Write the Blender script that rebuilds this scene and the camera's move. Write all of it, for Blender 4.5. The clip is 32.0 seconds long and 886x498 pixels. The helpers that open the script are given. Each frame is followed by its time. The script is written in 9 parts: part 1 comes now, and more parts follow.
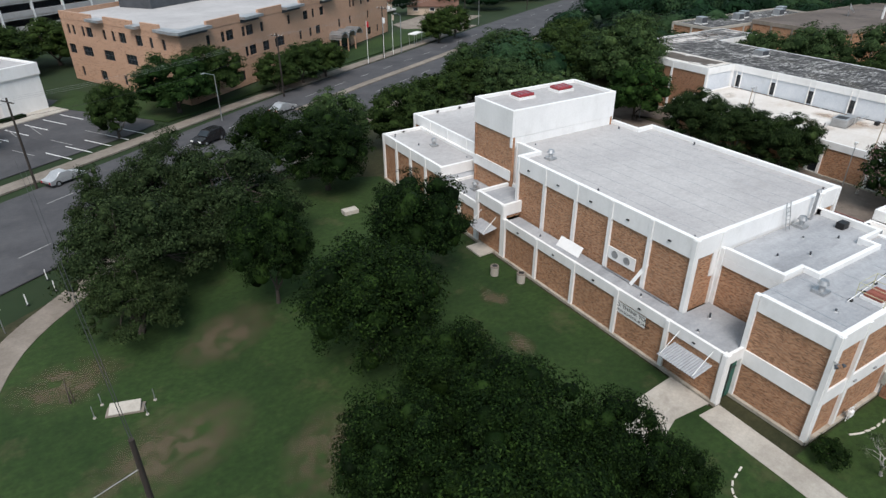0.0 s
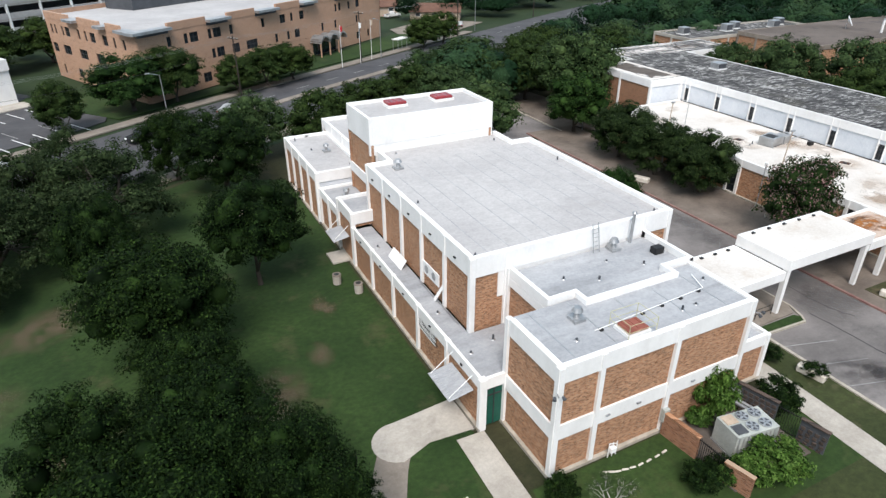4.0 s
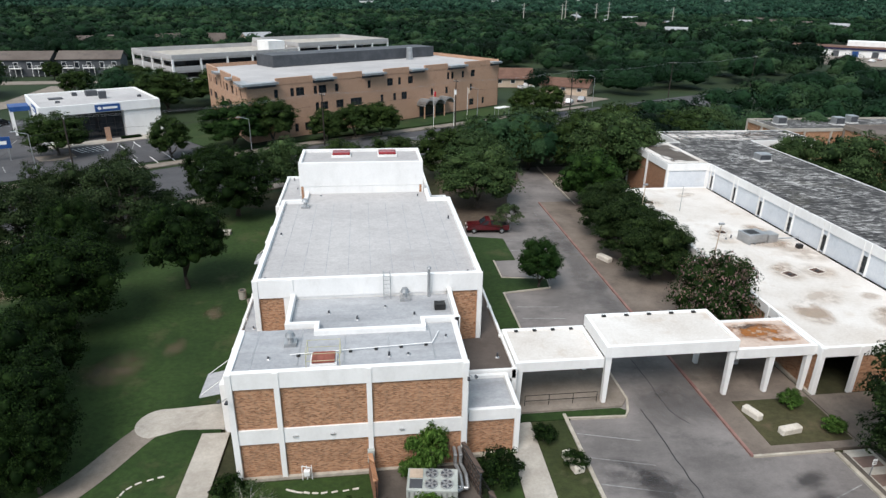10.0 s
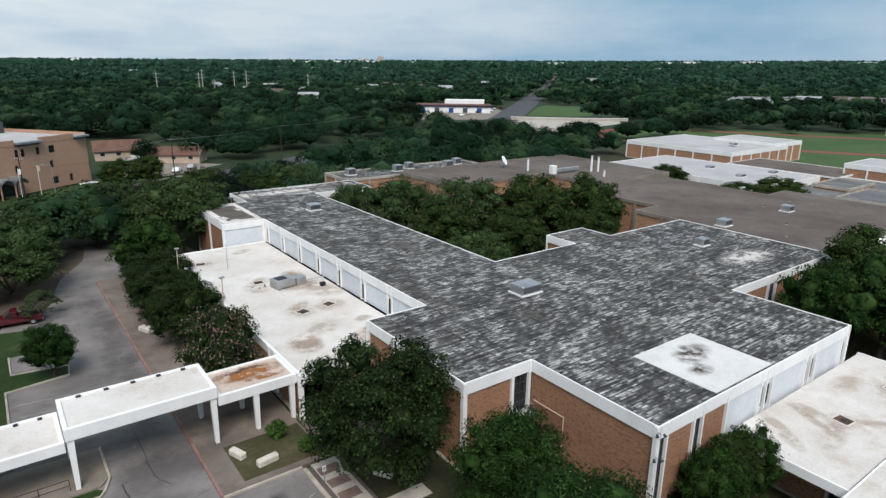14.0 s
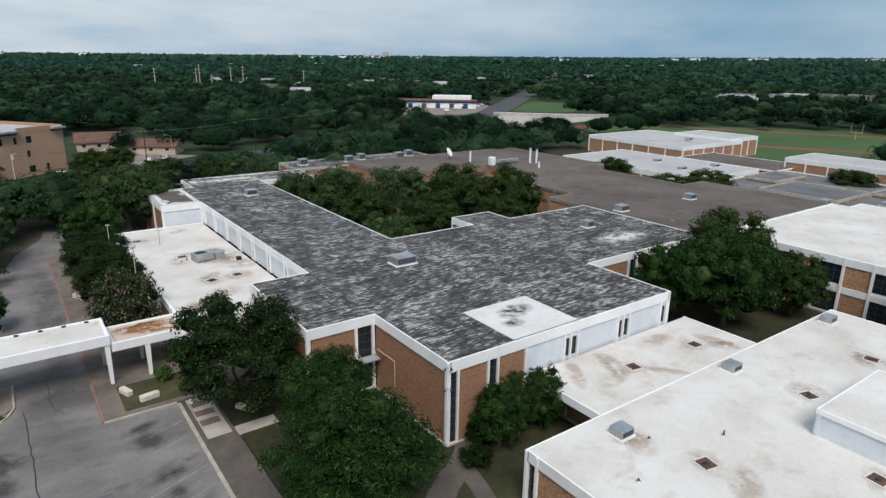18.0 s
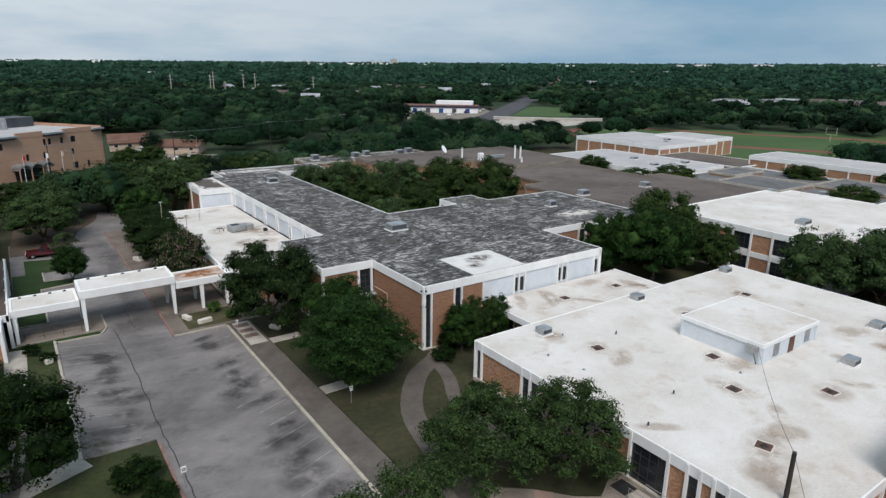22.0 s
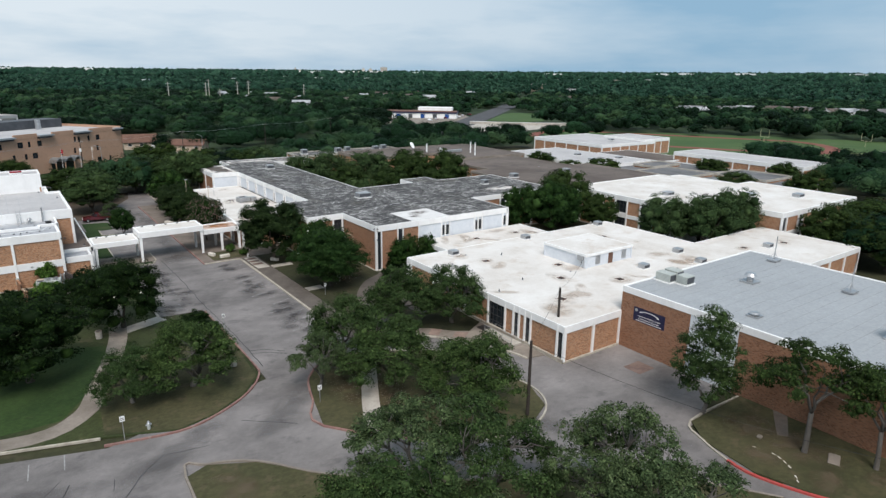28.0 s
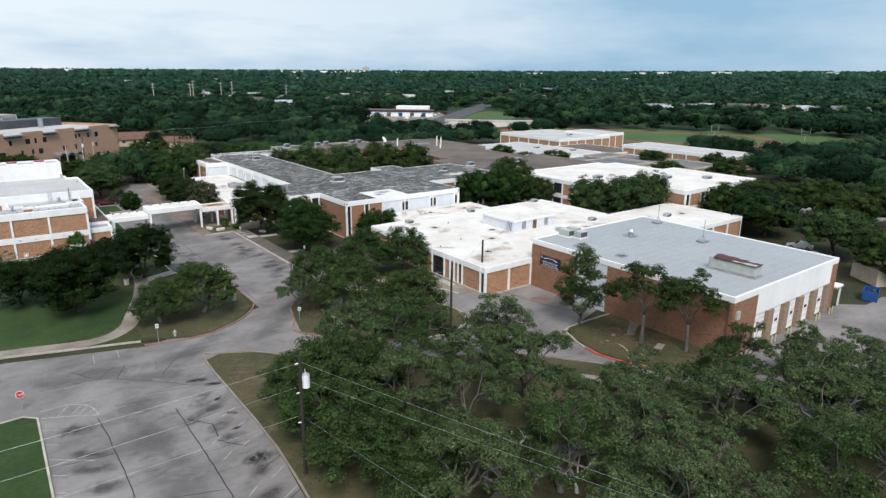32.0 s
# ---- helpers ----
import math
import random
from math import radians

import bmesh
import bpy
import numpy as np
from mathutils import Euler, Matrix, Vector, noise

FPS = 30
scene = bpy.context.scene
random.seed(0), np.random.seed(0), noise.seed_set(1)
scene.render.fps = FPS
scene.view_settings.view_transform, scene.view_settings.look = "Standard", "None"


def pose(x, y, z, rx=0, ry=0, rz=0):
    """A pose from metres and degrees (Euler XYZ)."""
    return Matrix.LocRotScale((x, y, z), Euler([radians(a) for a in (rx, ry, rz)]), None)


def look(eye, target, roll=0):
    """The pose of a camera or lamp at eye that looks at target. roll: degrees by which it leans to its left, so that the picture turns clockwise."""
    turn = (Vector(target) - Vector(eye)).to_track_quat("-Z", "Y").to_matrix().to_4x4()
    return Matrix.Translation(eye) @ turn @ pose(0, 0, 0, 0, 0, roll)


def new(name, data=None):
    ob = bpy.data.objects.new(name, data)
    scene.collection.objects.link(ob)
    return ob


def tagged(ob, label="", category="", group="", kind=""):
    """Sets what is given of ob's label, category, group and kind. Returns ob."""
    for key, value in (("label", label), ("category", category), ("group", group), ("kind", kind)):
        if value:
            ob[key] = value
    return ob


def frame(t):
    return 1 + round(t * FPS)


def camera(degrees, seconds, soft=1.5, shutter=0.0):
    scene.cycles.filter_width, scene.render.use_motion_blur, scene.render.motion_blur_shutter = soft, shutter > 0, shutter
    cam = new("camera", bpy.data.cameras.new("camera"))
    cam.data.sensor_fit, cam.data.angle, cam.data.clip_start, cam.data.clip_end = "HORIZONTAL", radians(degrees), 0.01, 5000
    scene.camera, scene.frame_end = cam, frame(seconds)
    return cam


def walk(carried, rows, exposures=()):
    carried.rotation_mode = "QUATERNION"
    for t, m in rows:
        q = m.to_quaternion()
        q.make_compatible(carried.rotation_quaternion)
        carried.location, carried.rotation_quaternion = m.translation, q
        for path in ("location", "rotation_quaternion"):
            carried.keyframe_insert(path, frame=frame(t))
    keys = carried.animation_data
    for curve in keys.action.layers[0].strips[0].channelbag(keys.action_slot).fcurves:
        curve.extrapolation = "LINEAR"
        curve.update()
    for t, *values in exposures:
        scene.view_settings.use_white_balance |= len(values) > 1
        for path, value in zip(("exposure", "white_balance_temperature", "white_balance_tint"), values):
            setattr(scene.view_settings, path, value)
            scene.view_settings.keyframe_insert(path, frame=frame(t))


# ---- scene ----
cam = camera(71.0, 32.0, 1.4)
PATH = [
    (0, (1.506, -1.423, 28.462), (2.434, 0.064, 27.499), -0.2),
    (0.5, (3.609, -2.245, 28.553), (4.565, -0.76, 27.615), -0.3),
    (1, (5.487, -3.299, 28.644), (6.455, -1.816, 27.716), -0.0),
    (1.5, (7.583, -4.294, 28.678), (8.555, -2.82, 27.74), -0.0),
    (2, (9.74, -5.406, 28.642), (10.7, -3.931, 27.692), -0.1),
    (2.5, (11.728, -6.51, 28.559), (12.667, -5.022, 27.607), -0.1),
    (3, (13.656, -7.481, 28.556), (14.557, -5.971, 27.603), -0.1),
    (3.5, (15.626, -8.561, 28.517), (16.475, -7.02, 27.567), -0.1),
    (5.5, (23.935, -12.539, 28.34), (24.51, -10.872, 27.396), 0.2),
    (6, (25.781, -13.664, 28.301), (26.283, -11.967, 27.369), 0.4),
    (6.5, (27.718, -14.845, 28.467), (28.145, -13.122, 27.545), 0.5),
    (7, (29.761, -16.008, 28.605), (30.113, -14.263, 27.693), 0.7),
    (7.5, (32.12, -17.135, 28.704), (32.386, -15.37, 27.801), 0.6),
    (8, (34.54, -18.124, 28.812), (34.726, -16.345, 27.917), 0.6),
    (8.5, (36.647, -19.118, 28.887), (36.799, -17.321, 28.022), 0.7),
    (9, (38.78, -20.116, 28.875), (38.934, -18.305, 28.041), 0.8),
    (9.5, (40.945, -21.03, 28.846), (41.121, -19.206, 28.045), 0.8),
    (10, (42.976, -21.94, 28.87), (43.212, -20.107, 28.106), 0.9),
    (10.5, (45.11, -22.967, 29.118), (45.466, -21.138, 28.392), 0.9),
    (11, (47.338, -23.972, 29.299), (47.853, -22.165, 28.613), 0.9),
    (11.5, (49.401, -24.927, 29.463), (50.086, -23.157, 28.832), 0.8),
    (12, (51.499, -25.943, 29.591), (52.355, -24.228, 29.022), 0.7),
    (12.5, (53.429, -26.787, 29.597), (54.44, -25.146, 29.062), 0.7),
    (13, (55.164, -27.611, 29.525), (56.252, -26.027, 28.97), 0.6),
    (13.5, (56.943, -28.681, 29.458), (58.066, -27.124, 28.895), 0.6),
    (14, (58.747, -29.925, 29.427), (59.886, -28.383, 28.858), 0.6),
    (14.5, (60.561, -31.339, 29.457), (61.707, -29.804, 28.883), 0.6),
    (15, (62.043, -32.874, 29.49), (63.193, -31.343, 28.913), 0.6),
    (15.5, (63.225, -34.502, 29.532), (64.377, -32.972, 28.954), 0.6),
    (17.5, (64.979, -42.878, 29.707), (66.103, -41.329, 29.126), 0.7),
    (18, (64.648, -45.11, 29.829), (65.767, -43.557, 29.248), 0.8),
    (18.5, (64.248, -47.11, 29.893), (65.364, -45.556, 29.309), 0.8),
    (19, (63.581, -48.978, 29.919), (64.693, -47.421, 29.335), 0.8),
    (19.5, (62.574, -51.418, 29.973), (63.681, -49.858, 29.39), 0.8),
    (20, (61.436, -53.568, 30.202), (62.542, -52.008, 29.617), 0.8),
    (20.5, (59.955, -55.991, 30.334), (61.059, -54.427, 29.755), 0.8),
    (21, (58.532, -58.264, 30.409), (59.635, -56.697, 29.836), 0.8),
    (21.5, (57.2, -60.493, 30.396), (58.303, -58.925, 29.829), 0.8),
    (22, (55.836, -63.02, 30.303), (56.938, -61.449, 29.74), 0.7),
    (22.5, (54.602, -65.449, 30.215), (55.705, -63.877, 29.656), 0.7),
    (23, (53.74, -67.99, 30.192), (54.842, -66.416, 29.637), 0.6),
    (23.5, (52.834, -70.87, 30.306), (53.938, -69.297, 29.754), 0.6),
    (24, (51.988, -73.584, 30.516), (53.093, -72.01, 29.966), 0.6),
    (24.5, (51.129, -76.348, 30.746), (52.234, -74.774, 30.198), 0.6),
    (25, (50.231, -79.095, 30.759), (51.341, -77.524, 30.213), 0.7),
    (25.5, (48.941, -81.656, 30.812), (50.054, -80.086, 30.267), 0.7),
    (27.5, (43.891, -91.976, 30.82), (45.014, -90.411, 30.279), 0.8),
    (28, (42.667, -94.667, 30.996), (43.795, -93.106, 30.456), 0.8),
    (28.5, (41.407, -97.425, 31.063), (42.54, -95.868, 30.524), 0.8),
    (29, (40.108, -100.255, 31.063), (41.246, -98.701, 30.523), 0.7),
    (29.5, (38.991, -102.911, 31.088), (40.134, -101.361, 30.549), 0.7),
    (30, (37.843, -105.509, 31.181), (38.989, -103.962, 30.64), 0.6),
    (30.5, (36.646, -108.184, 31.298), (37.796, -106.64, 30.757), 0.6),
    (31, (35.546, -110.813, 31.444), (36.703, -109.273, 30.903), 0.7),
    (31.5, (34.512, -113.485, 31.489), (35.672, -111.949, 30.948), 0.6),
    (32, (33.5, -116.185, 31.62), (34.667, -114.653, 31.079), 0.6),
]
walk(cam, [(t, look(eye, target, roll)) for t, eye, target, roll in PATH],
     [(0, -0.04, 6500, 14), (1, 0.16, 6500, 14), (2, 0.38, 6500, 14), (3.5, 0.34, 6510, 14), (6, 0.13, 6530, 14), (9, 0.12, 6550, 14), (10.5, 0.08, 6530, 13), (12, -0.1, 6500, 13), (13, -0.1, 6480, 13), (15.5, -0.06, 6450, 13), (19, -0.26, 6420, 13), (22, -0.26, 6420, 13), (25.5, -0.16, 6450, 13), (28, -0.02, 6470, 13), (32, 0.17, 6470, 13)])

# ---- world, sun ----
world = bpy.data.worlds.new("overcast_sky")
scene.world = world
world.use_nodes = True
wn, wl = world.node_tree.nodes, world.node_tree.links
wn.clear()
w_out = wn.new("ShaderNodeOutputWorld")
w_bg = wn.new("ShaderNodeBackground")
w_sky = wn.new("ShaderNodeTexSky")
w_sky.sky_type = "NISHITA"
w_sky.sun_disc = False
w_sky.sun_elevation, w_sky.sun_rotation = radians(52), radians(150)
w_sky.air_density, w_sky.dust_density = 1.0, 2.0
w_co = wn.new("ShaderNodeTexCoord")
w_map = wn.new("ShaderNodeMapping")
w_map.inputs["Scale"].default_value = (1.0, 1.0, 5.0)
w_noise = wn.new("ShaderNodeTexNoise")
w_noise.inputs["Scale"].default_value = 1.7
w_noise.inputs["Detail"].default_value = 6
w_noise.inputs["Roughness"].default_value = 0.52
w_ramp = wn.new("ShaderNodeValToRGB")
w_ramp.color_ramp.elements[0].position, w_ramp.color_ramp.elements[1].position = 0.37, 0.57
w_ramp.color_ramp.elements[0].color = (3.9, 6.5, 8.7, 1)
w_ramp.color_ramp.elements[1].color = (9.6, 10.9, 11.6, 1)
w_mix = wn.new("ShaderNodeMixRGB")
w_mix.inputs["Fac"].default_value = 0.90
wl.new(w_co.outputs["Generated"], w_map.inputs["Vector"])
wl.new(w_map.outputs["Vector"], w_noise.inputs["Vector"])
wl.new(w_noise.outputs["Fac"], w_ramp.inputs["Fac"])
wl.new(w_sky.outputs["Color"], w_mix.inputs["Color1"])
w_dot = wn.new("ShaderNodeVectorMath")
w_dot.operation = "DOT_PRODUCT"
w_dot.inputs[1].default_value = (0.86, -0.5, 0.0)
w_side = wn.new("ShaderNodeMapRange")
w_side.inputs["From Min"].default_value, w_side.inputs["From Max"].default_value = -0.4, 1.0
w_side.inputs["To Max"].default_value = 0.7
w_thin = wn.new("ShaderNodeMixRGB")
w_thin.inputs["Color2"].default_value = (3.3, 5.9, 8.1, 1)
wl.new(w_co.outputs["Generated"], w_dot.inputs[0])
wl.new(w_dot.outputs["Value"], w_side.inputs["Value"])
wl.new(w_side.outputs["Result"], w_thin.inputs["Fac"])
wl.new(w_ramp.outputs["Color"], w_thin.inputs["Color1"])
wl.new(w_thin.outputs["Color"], w_mix.inputs["Color2"])
wl.new(w_mix.outputs["Color"], w_bg.inputs["Color"])
w_bg.inputs["Strength"].default_value = 0.08
wl.new(w_bg.outputs["Background"], w_out.inputs["Surface"])

sun = new("sun", bpy.data.lights.new("sun", "SUN"))
sun.data.energy, sun.data.angle, sun.data.color = 3.35, radians(28), (1.0, 0.95, 0.89)
sun.matrix_world = look((40, -60, 88), (75, 0, 0))


# ---- materials ----
def nodes_of(name, rough=0.8, metal=0.0, spec=0.3):
    m = bpy.data.materials.new(name)
    m.use_nodes = True
    n = m.node_tree.nodes
    b = n["Principled BSDF"]
    b.inputs["Roughness"].default_value = rough
    b.inputs["Metallic"].default_value = metal
    b.inputs["Specular IOR Level"].default_value = spec
    return m, n, m.node_tree.links, b


def rgb(c):
    return (c[0], c[1], c[2], 1.0)


def place(n, l, scale=(1, 1, 1)):
    geo = n.new("ShaderNodeNewGeometry")
    mp = n.new("ShaderNodeMapping")
    mp.inputs["Scale"].default_value = scale
    l.new(geo.outputs["Position"], mp.inputs["Vector"])
    return mp.outputs["Vector"]


def noisy(n, l, vec, scale, detail=4, rough=0.6):
    t = n.new("ShaderNodeTexNoise")
    t.inputs["Scale"].default_value = scale
    t.inputs["Detail"].default_value = detail
    t.inputs["Roughness"].default_value = rough
    l.new(vec, t.inputs["Vector"])
    return t.outputs["Fac"]


def ramp(n, l, fac, stops):
    r = n.new("ShaderNodeValToRGB")
    els = r.color_ramp.elements
    while len(els) < len(stops):
        els.new(0.5)
    for e, (p, c) in zip(els, stops):
        e.position, e.color = p, rgb(c)
    l.new(fac, r.inputs["Fac"])
    return r.outputs["Color"]


def mix(n, l, fac, a, b, mode="MIX"):
    m = n.new("ShaderNodeMixRGB")
    m.blend_type = mode
    for sock, v in ((m.inputs["Fac"], fac), (m.inputs["Color1"], a), (m.inputs["Color2"], b)):
        if isinstance(v, (int, float)):
            sock.default_value = v
        elif isinstance(v, tuple):
            sock.default_value = rgb(v)
        else:
            l.new(v, sock)
    return m.outputs["Color"]


def bump(n, l, b, height, strength=0.3, distance=0.02):
    k = n.new("ShaderNodeBump")
    k.inputs["Strength"].default_value = strength
    k.inputs["Distance"].default_value = distance
    l.new(height, k.inputs["Height"])
    l.new(k.outputs["Normal"], b.inputs["Normal"])


def surface(name, dark, light, rough=0.8, big=0.25, fine=4.0, stain=None, amount=0.35, metal=0.0, spec=0.3, relief=0.2, stretch=(1, 1, 1), mottle=0.16):
    """A surface with broad patches, fine grain and, if given, stains with their own outline."""
    m, n, l, b = nodes_of(name, rough, metal, spec)
    vec = place(n, l, stretch)
    broad = noisy(n, l, vec, big, 5, 0.62)
    col = ramp(n, l, broad, ((0.32, dark), (0.68, light)))
    grain = noisy(n, l, place(n, l), fine, 4, 0.7)
    col = mix(n, l, 0.35, col, ramp(n, l, grain, ((0.3, (0.35, 0.35, 0.35)), (0.7, (0.66, 0.66, 0.66)))), "OVERLAY")
    blotch = noisy(n, l, place(n, l, (1.0, 1.3, 1.0)), fine * 0.22, 4, 0.7)
    col = mix(n, l, mottle, col, ramp(n, l, blotch, ((0.34, (0.30, 0.30, 0.30)), (0.66, (0.70, 0.70, 0.69)))), "OVERLAY")
    if stain:
        s = noisy(n, l, vec, big * 2.6, 7, 0.66)
        f = ramp(n, l, s, ((0.56, (0, 0, 0)), (0.72, (amount, amount, amount))))
        col = mix(n, l, f, col, stain)
    l.new(col, b.inputs["Base Color"])
    bump(n, l, b, grain, relief, 0.02)
    return m


def brick_material(name, a, c, mortar, patch=0.5):
    m, n, l, b = nodes_of(name, 0.88, 0, 0.2)
    geo = n.new("ShaderNodeNewGeometry")
    sep = n.new("ShaderNodeSeparateXYZ")
    l.new(geo.outputs["Position"], sep.inputs["Vector"])
    add = n.new("ShaderNodeMath")
    l.new(sep.outputs["X"], add.inputs[0])
    l.new(sep.outputs["Y"], add.inputs[1])
    com = n.new("ShaderNodeCombineXYZ")
    l.new(add.outputs[0], com.inputs["X"])
    l.new(sep.outputs["Z"], com.inputs["Y"])
    t = n.new("ShaderNodeTexBrick")
    t.inputs["Scale"].default_value = 1.0
    t.inputs["Brick Width"].default_value = 0.215
    t.inputs["Row Height"].default_value = 0.075
    t.inputs["Mortar Size"].default_value = 0.009
    t.inputs["Bias"].default_value = 0.0
    t.inputs["Color1"].default_value, t.inputs["Color2"].default_value = rgb((0, 0, 0)), rgb((1, 1, 1))
    l.new(com.outputs["Vector"], t.inputs["Vector"])
    burnt = tuple(0.55 * v for v in a)
    col = ramp(n, l, t.outputs["Color"], ((0.0, burnt), (0.16, mid_of(burnt, a, 0.6)), (0.3, a), (0.8, c), (1.0, tuple(1.08 * v for v in c))))
    col = mix(n, l, t.outputs["Fac"], col, mortar)
    vec = place(n, l)
    broad = noisy(n, l, vec, 0.45, 5)
    col = mix(n, l, patch * 0.7, col, ramp(n, l, broad, ((0.3, (0.40, 0.40, 0.40)), (0.7, (0.60, 0.59, 0.58)))), "OVERLAY")
    l.new(col, b.inputs["Base Color"])
    bump(n, l, b, t.outputs["Fac"], -0.4, 0.01)
    return m


def foliage_material(name, dark, light, tint, patch=0.9, blossom=None):
    """Small leaves; every spray, every clump and every tree a little different."""
    m, n, l, b = nodes_of(name, 0.7, 0, 0.05)
    geo = n.new("ShaderNodeNewGeometry")
    info = n.new("ShaderNodeObjectInfo")
    vec = place(n, l)
    clump = noisy(n, l, vec, patch, 5, 0.7)
    col = ramp(n, l, geo.outputs["Random Per Island"], ((0.0, mid_of(dark, light, 0.45)), (0.5, light), (0.85, mid_of(light, tint, 0.45)), (1.0, mid_of(light, tint, 0.9))))
    if blossom:
        col = mix(n, l, ramp(n, l, geo.outputs["Random Per Island"], ((0.80, (0, 0, 0)), (0.82, (1, 1, 1)))), col, blossom)
    # Clump noise varies the green and paints in highlights and dark gaps.
    col = mix(n, l, 0.75, col, ramp(n, l, clump, ((0.32, (0.24, 0.25, 0.26)), (0.5, (0.5, 0.5, 0.5)), (0.68, (0.78, 0.78, 0.70)))), "OVERLAY")
    col = mix(n, l, 0.5, col, ramp(n, l, info.outputs["Random"], ((0.0, (0.38, 0.42, 0.40)), (0.5, (0.5, 0.5, 0.5)), (1.0, (0.62, 0.60, 0.48)))), "OVERLAY")
    l.new(col, b.inputs["Base Color"])
    return m


def mid_of(a, b, f):
    return tuple(x + (y - x) * f for x, y in zip(a, b))


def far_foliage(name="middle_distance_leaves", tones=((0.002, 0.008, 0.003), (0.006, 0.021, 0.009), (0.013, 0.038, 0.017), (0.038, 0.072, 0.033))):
    """Leaves of distant woods: each crown has its own green, with finer clumps on it."""
    m, n, l, b = nodes_of(name, 0.7, 0, 0.06)
    geo = n.new("ShaderNodeNewGeometry")
    vec = place(n, l)
    cells = n.new("ShaderNodeTexVoronoi")
    cells.voronoi_dimensions = "2D"
    cells.inputs["Scale"].default_value = 0.085
    l.new(vec, cells.inputs["Vector"])
    one = n.new("ShaderNodeSeparateColor")
    l.new(cells.outputs["Color"], one.inputs["Color"])
    col = ramp(n, l, one.outputs["Red"], tuple(zip((0.0, 0.35, 0.7, 1.0), tones)))
    col = mix(n, l, 0.35, col, ramp(n, l, geo.outputs["Random Per Island"], ((0.0, (0.34, 0.36, 0.34)), (1.0, (0.66, 0.66, 0.62)))), "OVERLAY")
    fine = noisy(n, l, vec, 0.9, 5, 0.75)
    col = mix(n, l, 0.65, col, ramp(n, l, fine, ((0.36, (0.20, 0.20, 0.20)), (0.64, (0.78, 0.78, 0.75)))), "OVERLAY")
    col = mix(n, l, 0.6, col, ramp(n, l, noisy(n, l, vec, 0.012, 3), ((0.3, (0.38, 0.40, 0.40)), (0.7, (0.60, 0.60, 0.54)))), "OVERLAY")
    l.new(col, b.inputs["Base Color"])
    bump(n, l, b, fine, 0.9, 0.8)
    return m


def glass_material(name, tint, rough=0.06):
    m, n, l, b = nodes_of(name, rough, 0, 0.5)
    vec = place(n, l)
    f = noisy(n, l, vec, 0.8, 3)
    l.new(ramp(n, l, f, ((0.3, tint), (0.7, tuple(v * 1.6 + 0.004 for v in tint)))), b.inputs["Base Color"])
    return m


WHITE = surface("white_paint", (0.73, 0.73, 0.72), (0.84, 0.84, 0.83), 0.6, 0.35, 5, (0.50, 0.48, 0.45), 0.2, relief=0.08, stretch=(1, 1, 0.4))
PALE_BLUE = surface("pale_blue_paint", (0.55, 0.59, 0.635), (0.65, 0.68, 0.715), 0.6, 0.3, 5, (0.44, 0.45, 0.46), 0.25, relief=0.08)
BRICK = brick_material("buff_brick", (0.30, 0.142, 0.075), (0.46, 0.245, 0.138), (0.38, 0.27, 0.19))
RED_BRICK = brick_material("red_brown_brick", (0.235, 0.112, 0.064), (0.30, 0.152, 0.090), (0.27, 0.17, 0.12), 0.35)
SCHOOL_BRICK = brick_material("smooth_brown_brick", (0.27, 0.138, 0.080), (0.33, 0.172, 0.102), (0.31, 0.19, 0.125), 0.3)
DULL_BRICK = brick_material("dull_brown_brick", (0.23, 0.16, 0.115), (0.31, 0.225, 0.165), (0.29, 0.22, 0.17), 0.3)
DARK_BRICK = brick_material("dark_brown_grey_brick", (0.05, 0.040, 0.036), (0.095, 0.068, 0.056), (0.08, 0.07, 0.06), 0.4)
PEACH_BRICK = brick_material("peach_brick", (0.42, 0.245, 0.160), (0.47, 0.285, 0.190), (0.44, 0.30, 0.22), 0.25)
CONCRETE = surface("concrete", (0.33, 0.30, 0.26), (0.47, 0.44, 0.39), 0.88, 0.3, 6, (0.20, 0.18, 0.155), 0.4)
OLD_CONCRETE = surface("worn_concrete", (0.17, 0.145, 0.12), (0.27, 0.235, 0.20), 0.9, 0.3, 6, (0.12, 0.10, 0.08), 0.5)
KERB = surface("kerb_concrete", (0.31, 0.28, 0.23), (0.48, 0.44, 0.375), 0.9, 0.8, 6, (0.2, 0.17, 0.14), 0.6)
RED_KERB = surface("faded_red_kerb", (0.19, 0.095, 0.085), (0.30, 0.18, 0.155), 0.85, 0.8, 6, (0.33, 0.29, 0.25), 0.85)
FIRE_KERB = surface("red_kerb_paint", (0.36, 0.050, 0.045), (0.46, 0.085, 0.075), 0.7, 0.8, 6, (0.30, 0.19, 0.16), 0.6)
ROOF_LIGHT = surface("light_grey_roof", (0.37, 0.36, 0.36), (0.46, 0.45, 0.445), 0.85, 0.12, 5, (0.30, 0.285, 0.275), 0.5)
ROOF_GREY = surface("weathered_grey_roof", (0.27, 0.28, 0.295), (0.40, 0.41, 0.425), 0.85, 0.3, 5, (0.20, 0.20, 0.205), 0.6, stretch=(0.35, 1.3, 1))
ROOF_CREAM = surface("cream_foam_roof", (0.54, 0.50, 0.455), (0.68, 0.66, 0.63), 0.8, 0.15, 5, (0.43, 0.34, 0.26), 0.55, mottle=0.1)
ROOF_WHITE = surface("white_membrane", (0.58, 0.57, 0.555), (0.68, 0.67, 0.655), 0.8, 0.3, 5, (0.45, 0.42, 0.39), 0.4, mottle=0.1)
ROOF_BROWN = surface("brown_gravel_roof", (0.085, 0.068, 0.058), (0.15, 0.125, 0.11), 0.95, 0.09, 6, (0.05, 0.045, 0.045), 0.7)
